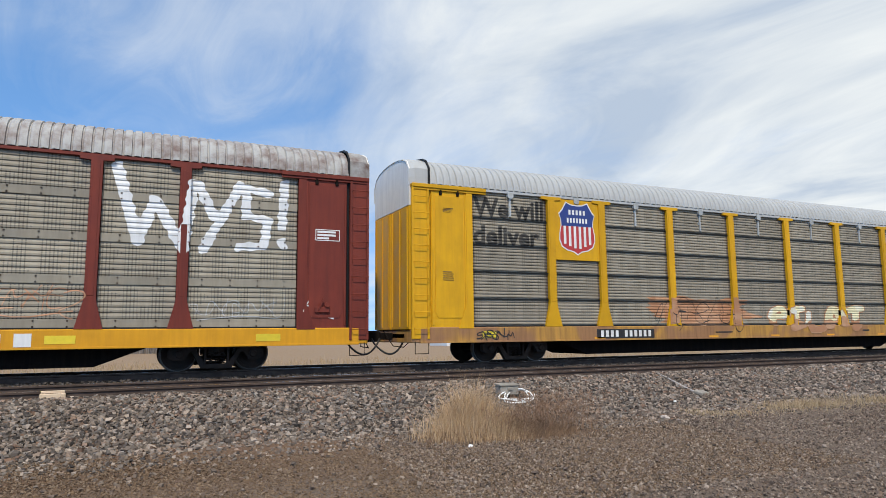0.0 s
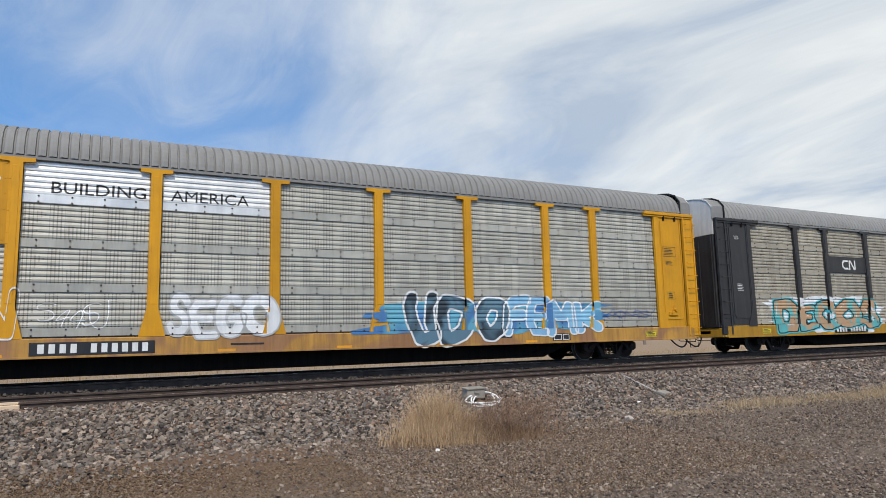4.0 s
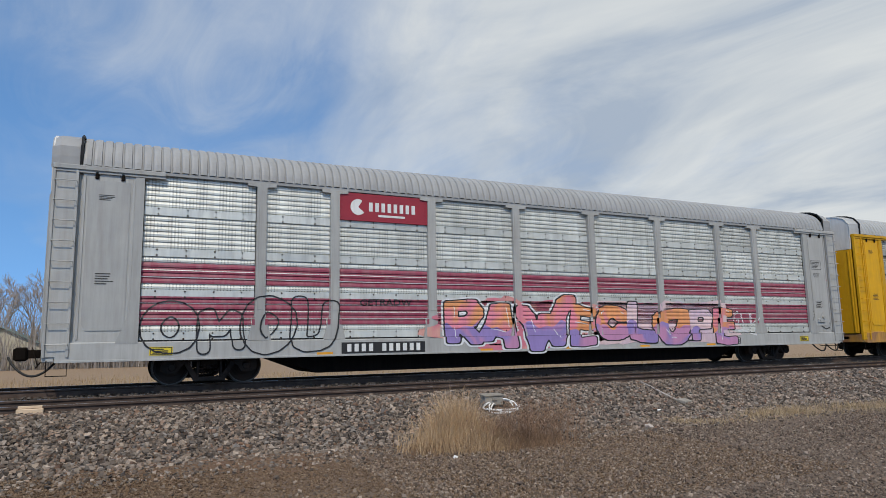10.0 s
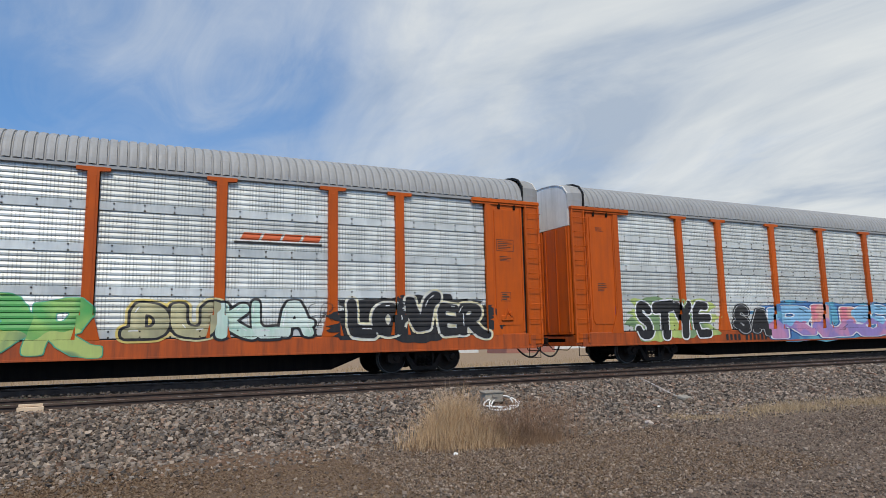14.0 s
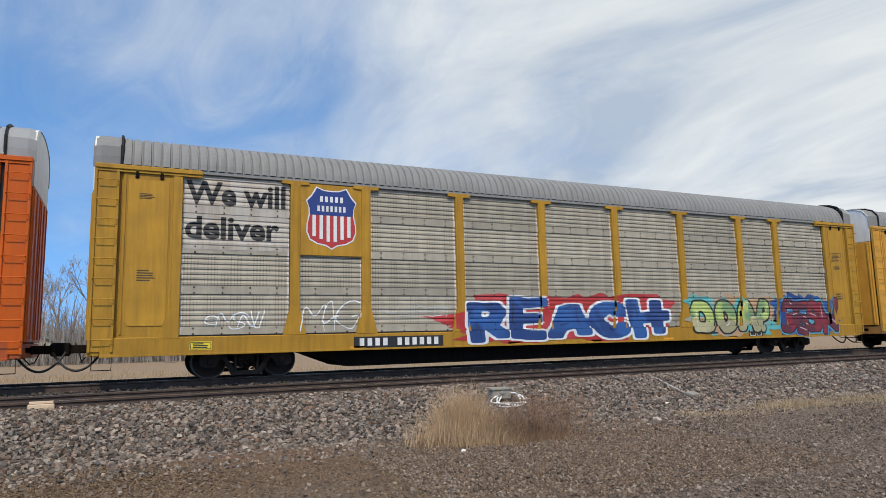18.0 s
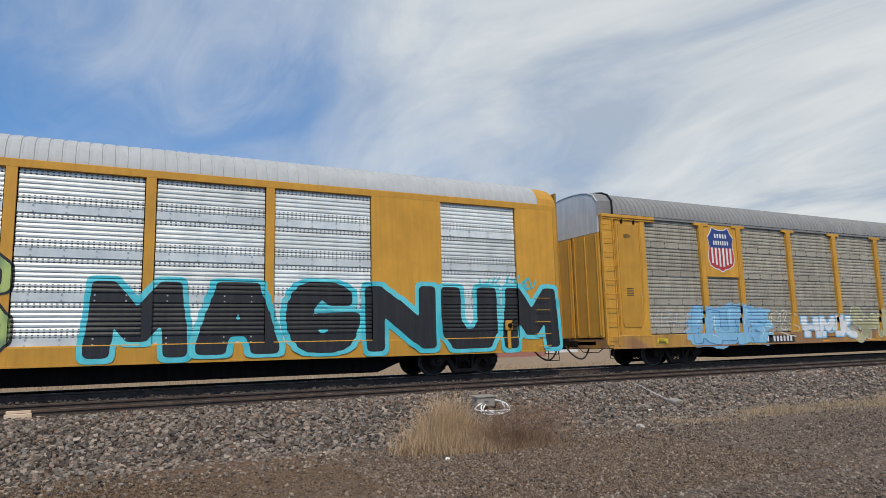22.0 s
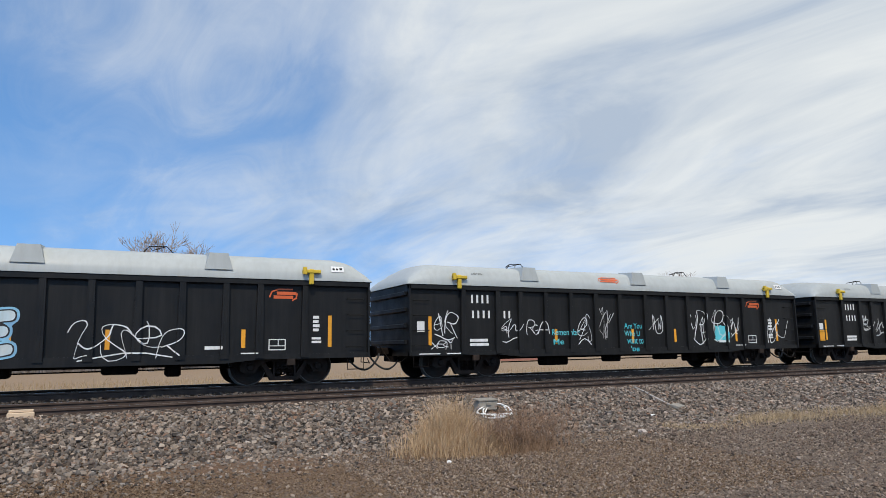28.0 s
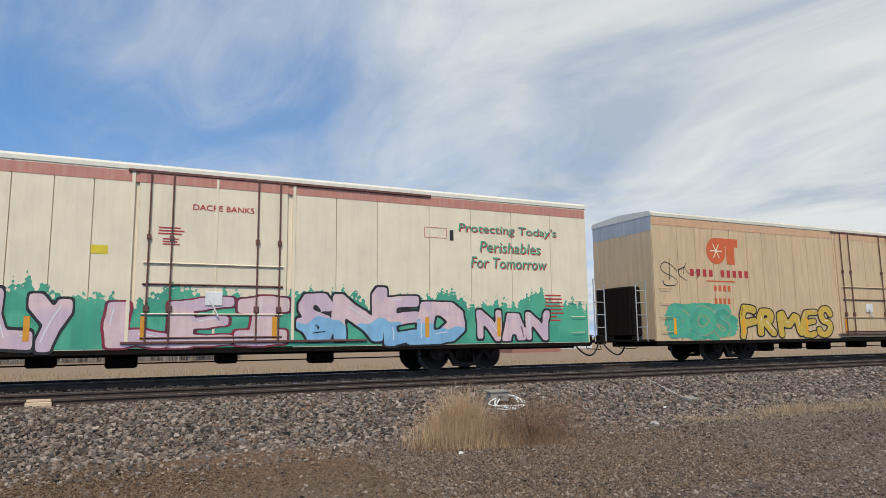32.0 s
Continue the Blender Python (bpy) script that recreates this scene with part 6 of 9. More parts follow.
def reefer(label, body, band, end_top):
    car = tagged(new("refrigerator_wagon"), label, "rail wagon", "freight train")
    z0, z1 = 0.72, 5.0
    xs = [0.0] + RSEAMS[:10] + [9.41, 13.23] + RSEAMS[10:] + [RL]
    for a, b in zip(xs, xs[1:]):
        if (a, b) != (9.41, 13.23):
            part("side_panel", Geo().box(a + 0.008, b - 0.008, -1.56, -1.50, z0, z1, 0.006), body, car)
    part("side_core", Geo().box(0.02, RL - 0.02, -1.51, 1.51, z0 + 0.05, z1), body, car, "insulated body")
    part("far_side", Geo().box(0, RL, 1.51, 1.56, z0, z1, 0.006), body, car)
    g = Geo()
    sec = [(-1.58, 4.96), (-1.58, 5.06), (-1.50, 5.13), (0, 5.22), (1.50, 5.13), (1.58, 5.06), (1.58, 4.96)]
    g.extrude_x(sec, -0.02, RL + 0.02)
    part("roof", g, M_CREAM_ROOF, car, "cream roof with a rolled edge")
    for i in range(26):
        part("roof_rib", shared("roof_rib", lambda: Geo().extrude_x([(-1.5, 5.135), (0, 5.225), (1.5, 5.135), (1.5, 5.15), (0, 5.24), (-1.5, 5.15)], -0.02, 0.02), M_CREAM_ROOF), None, car, "", (0.5 + i * 0.86, 0, 0))
    # plug door with locking bars
    door = part("plug_door", Geo().box(9.55, 13.05, -1.585, -1.50, 0.92, 4.90, 0.015), body, car, "cream plug door with locking bars")
    part("door_leaf_rib", Geo().box(11.28, 11.34, -1.60, -1.585, 0.95, 4.88, 0.004), body, door)
    for x in (9.80, 10.30, 12.30, 12.85):
        part("locking_bar", Geo().tube([(x, -1.63, 0.86), (x, -1.63, 4.92)], 0.022, 6).box(x - 0.06, x + 0.06, -1.66, -1.585, 1.6, 1.75, 0.01).box(x - 0.05, x + 0.05, -1.655, -1.585, 3.3, 3.42, 0.01), M_DOORBAR, door, "rusty steel locking bar")
    for z in (1.55, 2.25, 2.75, 1.0):
        part("cross_bar", Geo().tube([(9.7, -1.615, z), (12.95, -1.615, z)], 0.022, 5), M_DOORBAR if z in (2.25, 1.0) else body, door)
    part("door_crank", Geo().box(11.1, 11.5, -1.63, -1.585, 1.75, 2.1, 0.02).tube([(11.2, -1.66, 1.9), (11.4, -1.66, 1.5)], 0.02, 5), M_WHITE, door)
    part("door_track", Geo().box(9.3, 17.1, -1.62, -1.55, 4.90, 4.97, 0.01), M_DOORBAR, car, "door slide rail")
    part("door_track", Geo().box(9.3, 15.2, -1.62, -1.55, 0.86, 0.92, 0.01), M_DOORBAR, car, "door slide rail")
    for x in (9.38, 13.18):
        part("door_jamb", Geo().box(x, x + 0.08, -1.59, -1.5, 0.9, 4.95, 0.008), body, car)
    part("bottom_sill", Geo().box(0, RL, -1.585, -1.5, 0.62, 0.74, 0.01), M_STEEL, car, "grimy black bottom sill")
    part("centre_sill", Geo().box(-0.3, RL + 0.3, -0.35, 0.35, 0.55, 0.9, 0.02), M_STEEL, car)
    for i, x in enumerate((5.9, 7.4, 9.0, 11.5, 13.9)):
        part("brake_gear", Geo().box(x, x + 0.5 + 0.1 * (i % 3), -0.95, -0.3, 0.30 + 0.05 * (i % 2), 0.6, 0.05), M_STEEL, car, "air brake gear under the floor")
    part("brake_rod", Geo().tube([(4.6, -0.9, 0.40), (17.6, -0.9, 0.42)], 0.018, 5), M_STEEL, car)
    for b in (4.15, 18.4):
        add_bogie(car, b, 0.46)
    add_ends(car, RL, 0.55)
    for s, x in ((-1, 0.0), (1, RL)):
        a, b = (x, x + 0.03) if s < 0 else (x - 0.03, x)
        part("end_wall", Geo().box(a - 0.005, b + 0.005, -1.52, 1.52, 0.75, 4.45), body, car, "cream end wall")
        part("end_wall_top", Geo().box(a - 0.008, b + 0.008, -1.53, 1.53, 4.45, 4.97), end_top, car, "dirty upper end wall")
        part("end_platform", Geo().box(min(x, x + s * 0.75), max(x, x + s * 0.75), -1.45, 1.45, 0.72, 0.80, 0.01), M_STEEL, car, "steel end platform")
        rail = Geo().tube([(x + s * 0.72, -1.45, 0.75), (x + s * 0.72, -1.45, 2.6), (x + s * 0.3, -1.45, 2.75), (x + s * 0.3, -1.45, 0.75)], 0.02, 6)
        for z in (1.2, 1.6, 2.0, 2.4):
            rail.tube([(x + s * 0.72, -1.45, z), (x + s * 0.3, -1.45, z)], 0.014, 5)
        part("end_ladder", rail, M_GREY, car, "grey ladder at the end platform")
        for i in range(4 if s < 0 else 3):
            part("grab_iron", shared("reefer_grab", lambda: rung_geo(0.5, 0.07), body), None, car, "", (0.2 if s < 0 else RL - 0.7, -1.56, 1.05 + i * 0.48))
    part("refrigeration_unit", Geo().box(-0.5, 0.0, -0.9, 0.9, 0.9, 2.6, 0.05), M_STEEL, car, "dark cooling unit on the end wall")

    def out(cx, cz, z):
        if cz > z1:
            return 1.585
        if cz < 0.74:
            return 1.588
        return 1.588 if 9.55 < cx < 13.05 and 0.92 < cz < 4.9 else 1.5615
    return car, Side([0.74, 0.92, 4.9, 5.0], [9.55, 13.05], out)


M_CREAM_ROOF = surface("cream_roof_paint", (0.70, 0.67, 0.56), 0.5, 0, 0.06, 1.5, 0.04, dirt=(0.5, 0.45, 0.34), dirt_amount=0.3)
M_DOORBAR = surface("red_brown_door_bar", (0.16, 0.07, 0.055), 0.6, 0.2, 0.25, 8, 0.1)
M_BAND = surface("faded_red_band", (0.50, 0.20, 0.15), 0.55, 0, 0.1, 3, 0.04, dirt=(0.62, 0.5, 0.38), dirt_amount=0.4, tint=0)
M_CREAM_DIRTY = surface("weathered_cream_paint", (0.64, 0.47, 0.28), 0.5, 0, 0.06, 1.5, 0.05, dirt=(0.36, 0.22, 0.12), dirt_amount=0.5, tint=0.02)
M_FLUSH_END = surface("grimy_yellow_paint", (0.30, 0.20, 0.05), 0.6, 0.1, 0.25, 3, 0.1, dirt=(0.07, 0.06, 0.05), dirt_amount=0.8)

# ---- wagon paints ----
M_YEL_B = surface("bright_yellow_paint", (0.63, 0.335, 0.010), 0.5, 0, 0.1, 1.5, 0.05, dirt=(0.33, 0.15, 0.02), dirt_amount=0.3)
M_YEL = surface("orange_yellow_paint", (0.62, 0.295, 0.014), 0.5, 0, 0.1, 1.5, 0.05, dirt=(0.30, 0.12, 0.02), dirt_amount=0.32)
M_YEL_OLD = surface("faded_tan_yellow_paint", (0.60, 0.305, 0.045), 0.55, 0, 0.12, 1.5, 0.06, dirt=(0.30, 0.14, 0.03), dirt_amount=0.35)
M_YEL_DIRTY = surface("dirty_ochre_paint", (0.44, 0.235, 0.025), 0.55, 0, 0.14, 1.5, 0.06, dirt=(0.15, 0.08, 0.025), dirt_amount=0.5)
M_ORANGE = surface("orange_paint", (0.51, 0.09, 0.006), 0.5, 0, 0.1, 1.5, 0.05, dirt=(0.22, 0.05, 0.018), dirt_amount=0.45)
M_ORANGE_V = surface("vivid_orange_paint", (0.52, 0.095, 0.004), 0.45, 0, 0.08, 1.5, 0.04, dirt=(0.3, 0.06, 0.015), dirt_amount=0.35)
M_OXIDE = surface("oxide_red_paint", (0.185, 0.035, 0.022), 0.55, 0, 0.14, 1.5, 0.06, dirt=(0.07, 0.02, 0.016), dirt_amount=0.5)
M_BLK_CAR = surface("black_wagon_paint", (0.02, 0.02, 0.022), 0.5, 0, 0.2, 1.5, 0.06, dirt=(0.07, 0.06, 0.05), dirt_amount=0.4)
for m in (M_YEL_B, M_YEL, M_YEL_OLD, M_YEL_DIRTY, M_ORANGE, M_ORANGE_V, M_OXIDE):      # chalky old paint
    m.node_tree.nodes["Principled BSDF"].inputs["Specular IOR Level"].default_value = 0.25
M_GRY_CAR = surface("pale_grey_wagon_paint", (0.40, 0.40, 0.38), 0.5, 0.05, 0.08, 1.5, 0.05, dirt=(0.22, 0.20, 0.18), dirt_amount=0.5)
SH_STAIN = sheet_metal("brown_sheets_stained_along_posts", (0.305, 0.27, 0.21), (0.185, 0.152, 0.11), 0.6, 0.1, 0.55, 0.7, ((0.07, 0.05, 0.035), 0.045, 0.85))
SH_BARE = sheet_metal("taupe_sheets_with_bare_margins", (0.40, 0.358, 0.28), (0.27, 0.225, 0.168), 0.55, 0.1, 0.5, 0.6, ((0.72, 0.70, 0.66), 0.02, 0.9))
SH_BROWN = sheet_metal("brown_dusty_sheets", (0.298, 0.266, 0.205), (0.19, 0.158, 0.112), 0.55, 0.1, 0.55, 0.9)
SH_TAUPE = sheet_metal("taupe_dusty_sheets", (0.385, 0.348, 0.275), (0.25, 0.21, 0.155), 0.55, 0.1, 0.5, 0.8)
SH_OLIVE = sheet_metal("olive_grey_sheets", (0.314, 0.282, 0.211), (0.2, 0.168, 0.116), 0.55, 0.1, 0.48, 0.8)
SH_GREY = sheet_metal("dull_silver_sheets", (0.443, 0.432, 0.378), (0.238, 0.211, 0.167), 0.5, 0.15, 0.42, 0.85)
SH_SILVER = sheet_metal("silver_sheets", (0.648, 0.66, 0.618), (0.324, 0.318, 0.288), 0.45, 0.3, 0.4, 0.65)
SH_DULL = sheet_metal("dull_patchy_silver_sheets", (0.46, 0.465, 0.43), (0.25, 0.245, 0.22), 0.6, 0.25, 0.42, 0.75)
SH_BRIGHT = sheet_metal("bright_galvanised_sheets", (0.643, 0.668, 0.643), (0.367, 0.377, 0.352), 0.4, 0.25, 0.38, 0.62)
SH_WHITE = sheet_metal("new_galvanised_sheets", (0.714, 0.739, 0.714), (0.408, 0.418, 0.398), 0.3, 0.2, 0.35, 0.85, None, True)
M_SILL = surface("weathered_sill_paint", (0.50, 0.26, 0.05), 0.6, 0, 0.15, 1.2, 0.08, dirt=(0.16, 0.075, 0.03), dirt_amount=0.75, col2=(0.33, 0.165, 0.075), col2_scale=0.7)
M_SILL_O = surface("weathered_orange_sill_paint", (0.43, 0.075, 0.006), 0.6, 0, 0.15, 1.2, 0.08, dirt=(0.07, 0.025, 0.012), dirt_amount=0.75)
M_PALE_END = surface("pale_end_paint", (0.70, 0.68, 0.63), 0.5, 0, 0.08, 2, 0.05, dirt=(0.3, 0.28, 0.25), dirt_amount=0.4)
P_NAVY = surface("navy_sign_paint", (0.02, 0.045, 0.20), 0.45, 0, 0.08, 4, 0.03, tint=0)
P_RED = surface("red_sign_paint", (0.45, 0.035, 0.035), 0.45, 0, 0.08, 4, 0.03, tint=0)
P_DKRED = surface("dark_red_sign_paint", (0.30, 0.02, 0.035), 0.45, 0, 0.08, 4, 0.03, tint=0)
P_GREEN = surface("green_sign_paint", (0.10, 0.36, 0.24), 0.5, 0, 0.08, 4, 0.03, tint=0)
P_STRIPE = surface("faded_crimson_stripe", (0.27, 0.04, 0.075), 0.5, 0, 0.12, 3, 0.03, dirt=(0.4, 0.3, 0.3), dirt_amount=0.35, tint=0)
P_OLDBLACK = surface("worn_black_lettering", (0.02, 0.019, 0.018), 0.7, 0, 0.2, 3, 0.03, dirt=(0.2, 0.18, 0.15), dirt_amount=0.35, tint=0)
P_WORNWHITE = surface("worn_white_paint", (0.48, 0.44, 0.38), 0.6, 0, 0.1, 2, 0.03, dirt=(0.30, 0.22, 0.15), dirt_amount=0.8, tint=0)


def railway_shield(car, side, cx, z0, z1, half):
    """A blue, red and white striped shield with plain bars in place of its words."""
    paint(car, side, "shield_border", shield(cx, z0, z1, half, 0.05), M_WHITE, 1, "white-edged striped shield")
    paint(car, side, "shield_field", shield(cx, z0, z1, half), P_RED, 2)
    zd = z0 + (z1 - z0) * 0.545
    paint(car, side, "shield_head", clipped(shield(cx, z0, z1, half, 0.001), zd), P_NAVY, 3)
    st = []
    for k in range(6):
        x = cx + half * (-0.86 + 1.72 * (k + 0.5) / 6)
        st.append(rect(x - half * 0.07, x + half * 0.07, z0 + (z1 - z0) * (0.09 + 0.10 * abs(k - 2.5) / 2.5), zd))
    paint(car, side, "shield_stripe", join(*st), M_WHITE, 4)
    h = z1 - z0
    paint(car, side, "shield_lettering", join(plate_bars(cx - half * 0.52, cx + half * 0.52, z0 + h * 0.77, z0 + h * 0.865, [5]), plate_bars(cx - half * 0.62, cx + half * 0.62, z0 + h * 0.61, z0 + h * 0.705, [7])), M_WHITE, 5)


def bay_plate(car, bay, mat, z0=3.08, z1=4.98):
    """A plain painted plate bolted over a bay."""
    a, b = BAYS[bay]
    g = Geo().box(a - 0.02, b + 0.02, -1.545, -1.49, z0, z1, 0.006)
    for x in (a + 0.05, b - 0.09):
        for i in range(6):
            z = z0 + 0.08 + (z1 - z0 - 0.2) * i / 5
            g.box(x, x + 0.04, -1.553, -1.545, z, z + 0.04)
    part("sign_plate", g, mat, car, "painted plate bolted to the side")
    return Side([], [], lambda cx, cz, z: 1.5455)


def sill_marks(car, side, x, mat=None, plate=True, w=2.3, L=AL):
    """The number on the sill as plain bars, on a black ground or on the paint; small notices on doors and sill."""
    if plate:
        paint(car, side, "number_ground", rect(x, x + w, 0.66, 0.95), S["black"], 1, "black number ground on the sill")
    paint(car, side, "wagon_number", plate_bars(x + 0.12, x + w - 0.1, 0.71, 0.91, [4, 6]), mat or M_WHITE, 2, "number marks")
    for q in (2.15, L - 2.6):
        paint(car, side, "yellow_notice", rect(q, q + 0.5, 0.72, 0.92), M_YELLOW_MARK, 1, "yellow notice on the sill")
        paint(car, side, "stencil_lines", join(outline(q + 0.015, q + 0.485, 0.735, 0.905, 0.014), bars(q + 0.07, q + 0.43, 0.765, 0.875, 3, 0.7)), S["black"], 2)
    [paint(car, side, "reflective_strip", rect(q, q + 0.42, 0.64, 0.71), M_ORANGE_MARK, 1, "orange reflective strips") for q in (6.1, 10.9, 13.9, 16.9, 19.9)]
    paint(car, side, "sill_stencil", join(bars(11.2, 12.0, 0.80, 0.84), bars(19.0, 19.4, 0.8, 0.86)), S["black"], 1)
    paint(car, side, "stencil_box", join(rect(20.9, 21.6, 0.68, 0.90)), S["black"], 1)
    paint(car, side, "stencil_lines", join(outline(20.95, 21.25, 0.7, 0.88, 0.02), outline(21.3, 21.55, 0.7, 0.88, 0.02)), M_WHITE, 2)


def door_notices(car, mat, L=AL, dark=False, seed=0):
    side = Side([], [], lambda cx, cz, z: 1.5725)
    k = M_WHITE if dark else P_OLDBLACK
    paint(car, side, "door_notice", join(outline(L - 1.55, L - 0.95, 3.5, 3.85, 0.012), bars(L - 1.5, L - 1.0, 3.56, 3.79, 5, 1.8, seed), bars(L - 1.45, L - 1.05, 3.2, 3.34, 4, 1.8, seed)), k, 1, "small stencilled notice on the door")
    paint(car, side, "door_notice", join(bars(0.95, 1.3, 4.3, 4.42, 4, 1.8, seed), bars(0.95, 1.35, 2.35, 2.6, 5, 1.8, seed + 3)), k, 1, "small stencilled notice on the door")
    paint(car, side, "door_notice", join(outline(L - 1.45, L - 1.1, 2.0, 2.26, 0.012), bars(L - 1.4, L - 1.15, 2.04, 2.22, 3, 0.9, seed)), k, 1, "small stencilled notice on the door")


def tags(car, side, spec):
    for x0, x1, z0, z1, col, w, seed in spec:
        paint(car, side, "sprayed_tag", scrawl(x0, x1, z0, z1, seed, w, max(3, int((x1 - x0) * 3))), S[col], 2)


CARS = {}


def build_train():
    # oxide red carrier
    c, s = autorack("oxide red steel autorack wagon with dusty sheets and white letters", M_OXIDE, SH_BROWN, M_ROOF_R, roof_trim=M_OXIDE, sill=M_YEL)
    CARS["A"] = c
    for k, (lines, half) in enumerate((([(21.25, 4.85, 21.75, 3.1), (21.75, 3.1, 22.1, 4.1), (22.1, 4.1, 22.75, 2.95), (22.75, 2.95, 22.95, 4.55)], 0.11), ([(23.05, 4.55, 23.45, 3.75), (24.05, 4.6, 23.2, 2.95)], 0.10),
                                       ([(24.75, 4.45, 24.2, 4.55), (24.2, 4.55, 24.2, 3.85), (24.2, 3.85, 24.75, 3.75), (24.75, 3.75, 24.65, 3.1), (24.65, 3.1, 24.05, 3.05)], 0.10), ([(25.15, 4.75, 25.1, 3.6), (25.1, 3.22, 25.12, 3.12)], 0.10))):
        pt = Patch(s, 21.0, 25.45, 2.75, 5.0)
        lines = np.array(lines)
        G = distance(lines, pt.X, pt.Z, (half * 1.15, half), 3.0) + 0.03 * np.sin(pt.X * 17 + pt.Z * 5) * np.sin(pt.Z * 23)
        pt.lay(c, "painted_letter", G, S["white"], 1 + 0.1 * k, "large white sprayed letter")
    paint(c, s, "wagon_number", plate_bars(18.2, 19.9, 0.66, 0.95, [3]), M_WHITE, 1)
    [paint(c, s, "reflective_strip", rect(x, x + 0.6, 0.72, 0.9), M_YELLOW_MARK, 1) for x in (20.0, 24.5)]
    c2 = Side([], [], lambda cx, cz, z: 1.5725)
    paint(c, c2, "door_notice", join(outline(25.95, 26.6, 3.3, 3.6, 0.02), bars(26.0, 26.5, 3.34, 3.56, 3, 0.6, 2)), M_WHITE, 1)
    tags(c, s, [(22.9, 25.2, 1.3, 1.8, "ghost", 0.02, 5), (25.8, 26.5, 1.35, 1.8, "white", 0.04, 6), (18.8, 20.6, 1.4, 2.0, "rust", 0.03, 9)])
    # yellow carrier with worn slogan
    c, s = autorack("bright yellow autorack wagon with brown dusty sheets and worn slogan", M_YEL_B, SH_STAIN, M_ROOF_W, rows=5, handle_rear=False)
    CARS["B"] = c
    paint(c, s, "slogan", word("We will", 1.98, 4.4, 4.25, 4.85, 0.03), P_OLDBLACK, 1, "worn black slogan")
    paint(c, s, "slogan", word("deliver", 1.98, 4.25, 3.42, 4.02, 0.03), P_OLDBLACK, 1, "worn black slogan")
    railway_shield(c, bay_plate(c, 1, M_YEL_B), 5.61, 3.28, 4.88, 0.66)
    sill_marks(c, s, 6.2)
    paint(c, s, "painted_cloud", blob(8.5, 13.0, 1.08, 1.95, 4, 0.4), S["rust"], 1)
    piece(c, s, "PILAT", 13.9, 19.3, 0.85, 1.75, "cream", "rust", hand=0.22, seed=62, bold=0.06, line_width=0.04, shine=False, low="rust")
    tags(c, s, [(8.6, 12.6, 0.9, 2.0, "black", 0.025, 11),  (2.0, 3.2, 0.65, 0.95, "black", 0.04, 14)])
    door_notices(c, M_YEL_B)
    # purple lettering
    c, s = autorack("yellow autorack wagon with olive grey sheets and purple sprayed letters", M_YEL, SH_OLIVE, M_ROOF)
    CARS["C"] = c
    railway_shield(c, bay_plate(c, 1, M_YEL), 5.61, 3.28, 4.88, 0.66)
    piece(c, s, "PLEASM", 2.0, 10.2, 0.68, 2.15, "purple", "white", hand=0.16, seed=2, contour="black", line_width=0.085, fat=1.35, soft=False)
    piece(c, s, "YOS", 10.2, 15.6, 0.72, 2.1, "purple", "white", hand=0.2, seed=3, contour="black", line_width=0.085, fat=1.35, soft=False)
    piece(c, s, "REEK", 18.2, 25.1, 0.68, 2.15, "purple", "white", hand=0.14, seed=4, contour="black", line_width=0.085, fat=1.35, soft=False)
    tags(c, s, [(15.8, 17.7, 0.8, 1.4, "white", 0.05, 21), (15.9, 17.6, 1.4, 1.95, "white", 0.04, 22), (4.7, 9.0, 2.0, 2.6, "cream", 0.03, 23), (17.9, 18.5, 1.9, 2.9, "lime", 0.03, 24), (23.5, 25, 1.0, 1.6, "black", 0.03, 25)])
    paint(c, s, "wagon_number", plate_bars(6.7, 9.4, 0.68, 0.9, [4, 6]), M_WHITE, 6)
    door_notices(c, M_YEL, seed=2)
    # silver sheets, black slogan
    c, s = autorack("orange-yellow autorack wagon with silver grey sheets and black slogan", M_YEL, SH_GREY, M_ROOF)
    CARS["D"] = c
    railway_shield(c, bay_plate(c, 1, M_YEL), 5.61, 3.28, 4.88, 0.66)
    for b, w in ((2, "BUILDING"), (3, "AMERICA")):
        paint(c, s, "white_ground", rect(BAYS[b][0] + 0.02, BAYS[b][1] - 0.02, 4.05, 4.98), P_PALEBAND, 1, "pale top sheet")
    paint(c, s, "slogan", word("BUILDING", 7.25, 9.2, 4.28, 4.55, 0.004), S["black"], 2, "black slogan letters")
    paint(c, s, "slogan", word("AMERICA", 9.75, 11.6, 4.28, 4.55, 0.0), S["black"], 2, "black slogan letters")
    sill_marks(c, s, 7.0, w=2.5)
    throw_up(c, s, "SEGO", 9.75, 12.35, 0.95, 2.0, "ghost", 5, 0.022, "white")
    throw_up(c, s, "UDO", 16.0, 19.3, 0.64, 2.1, "white", 6, 0.03, "dullblue", 0.25)
    paint(c, s, "painted_cloud", blob(15.2, 22.9, 0.95, 1.95, 7, 0.35, 96), S["skyblue"], 1)
    throw_up(c, s, "FEMK", 19.2, 22.9, 0.9, 2.0, "white", 7, 0.024, "lightblue", 0.16)
    throw_up(c, s, "DOUCU", 2.4, 4.7, 1.0, 2.25, "white", 31, 0.014)
    throw_up(c, s, "MUN", 4.75, 6.7, 0.75, 2.25, "white", 32, 0.014)
    tags(c, s, [(7.2, 8.5, 1.2, 1.8, "white", 0.03, 33), (23.0, 25.3, 1.3, 1.7, "blue", 0.03, 34)])
    door_notices(c, M_YEL, seed=3)
    # black carrier
    c, s = autorack("black autorack wagon with dusty tan sheets and teal sprayed letters", M_BLK_CAR, SH_TAUPE, M_ROOF, dark=True, sill=M_YEL_DIRTY)
    CARS["E"] = c
    sg = bay_plate(c, 2, M_BLK_CAR, 3.18, 3.86)
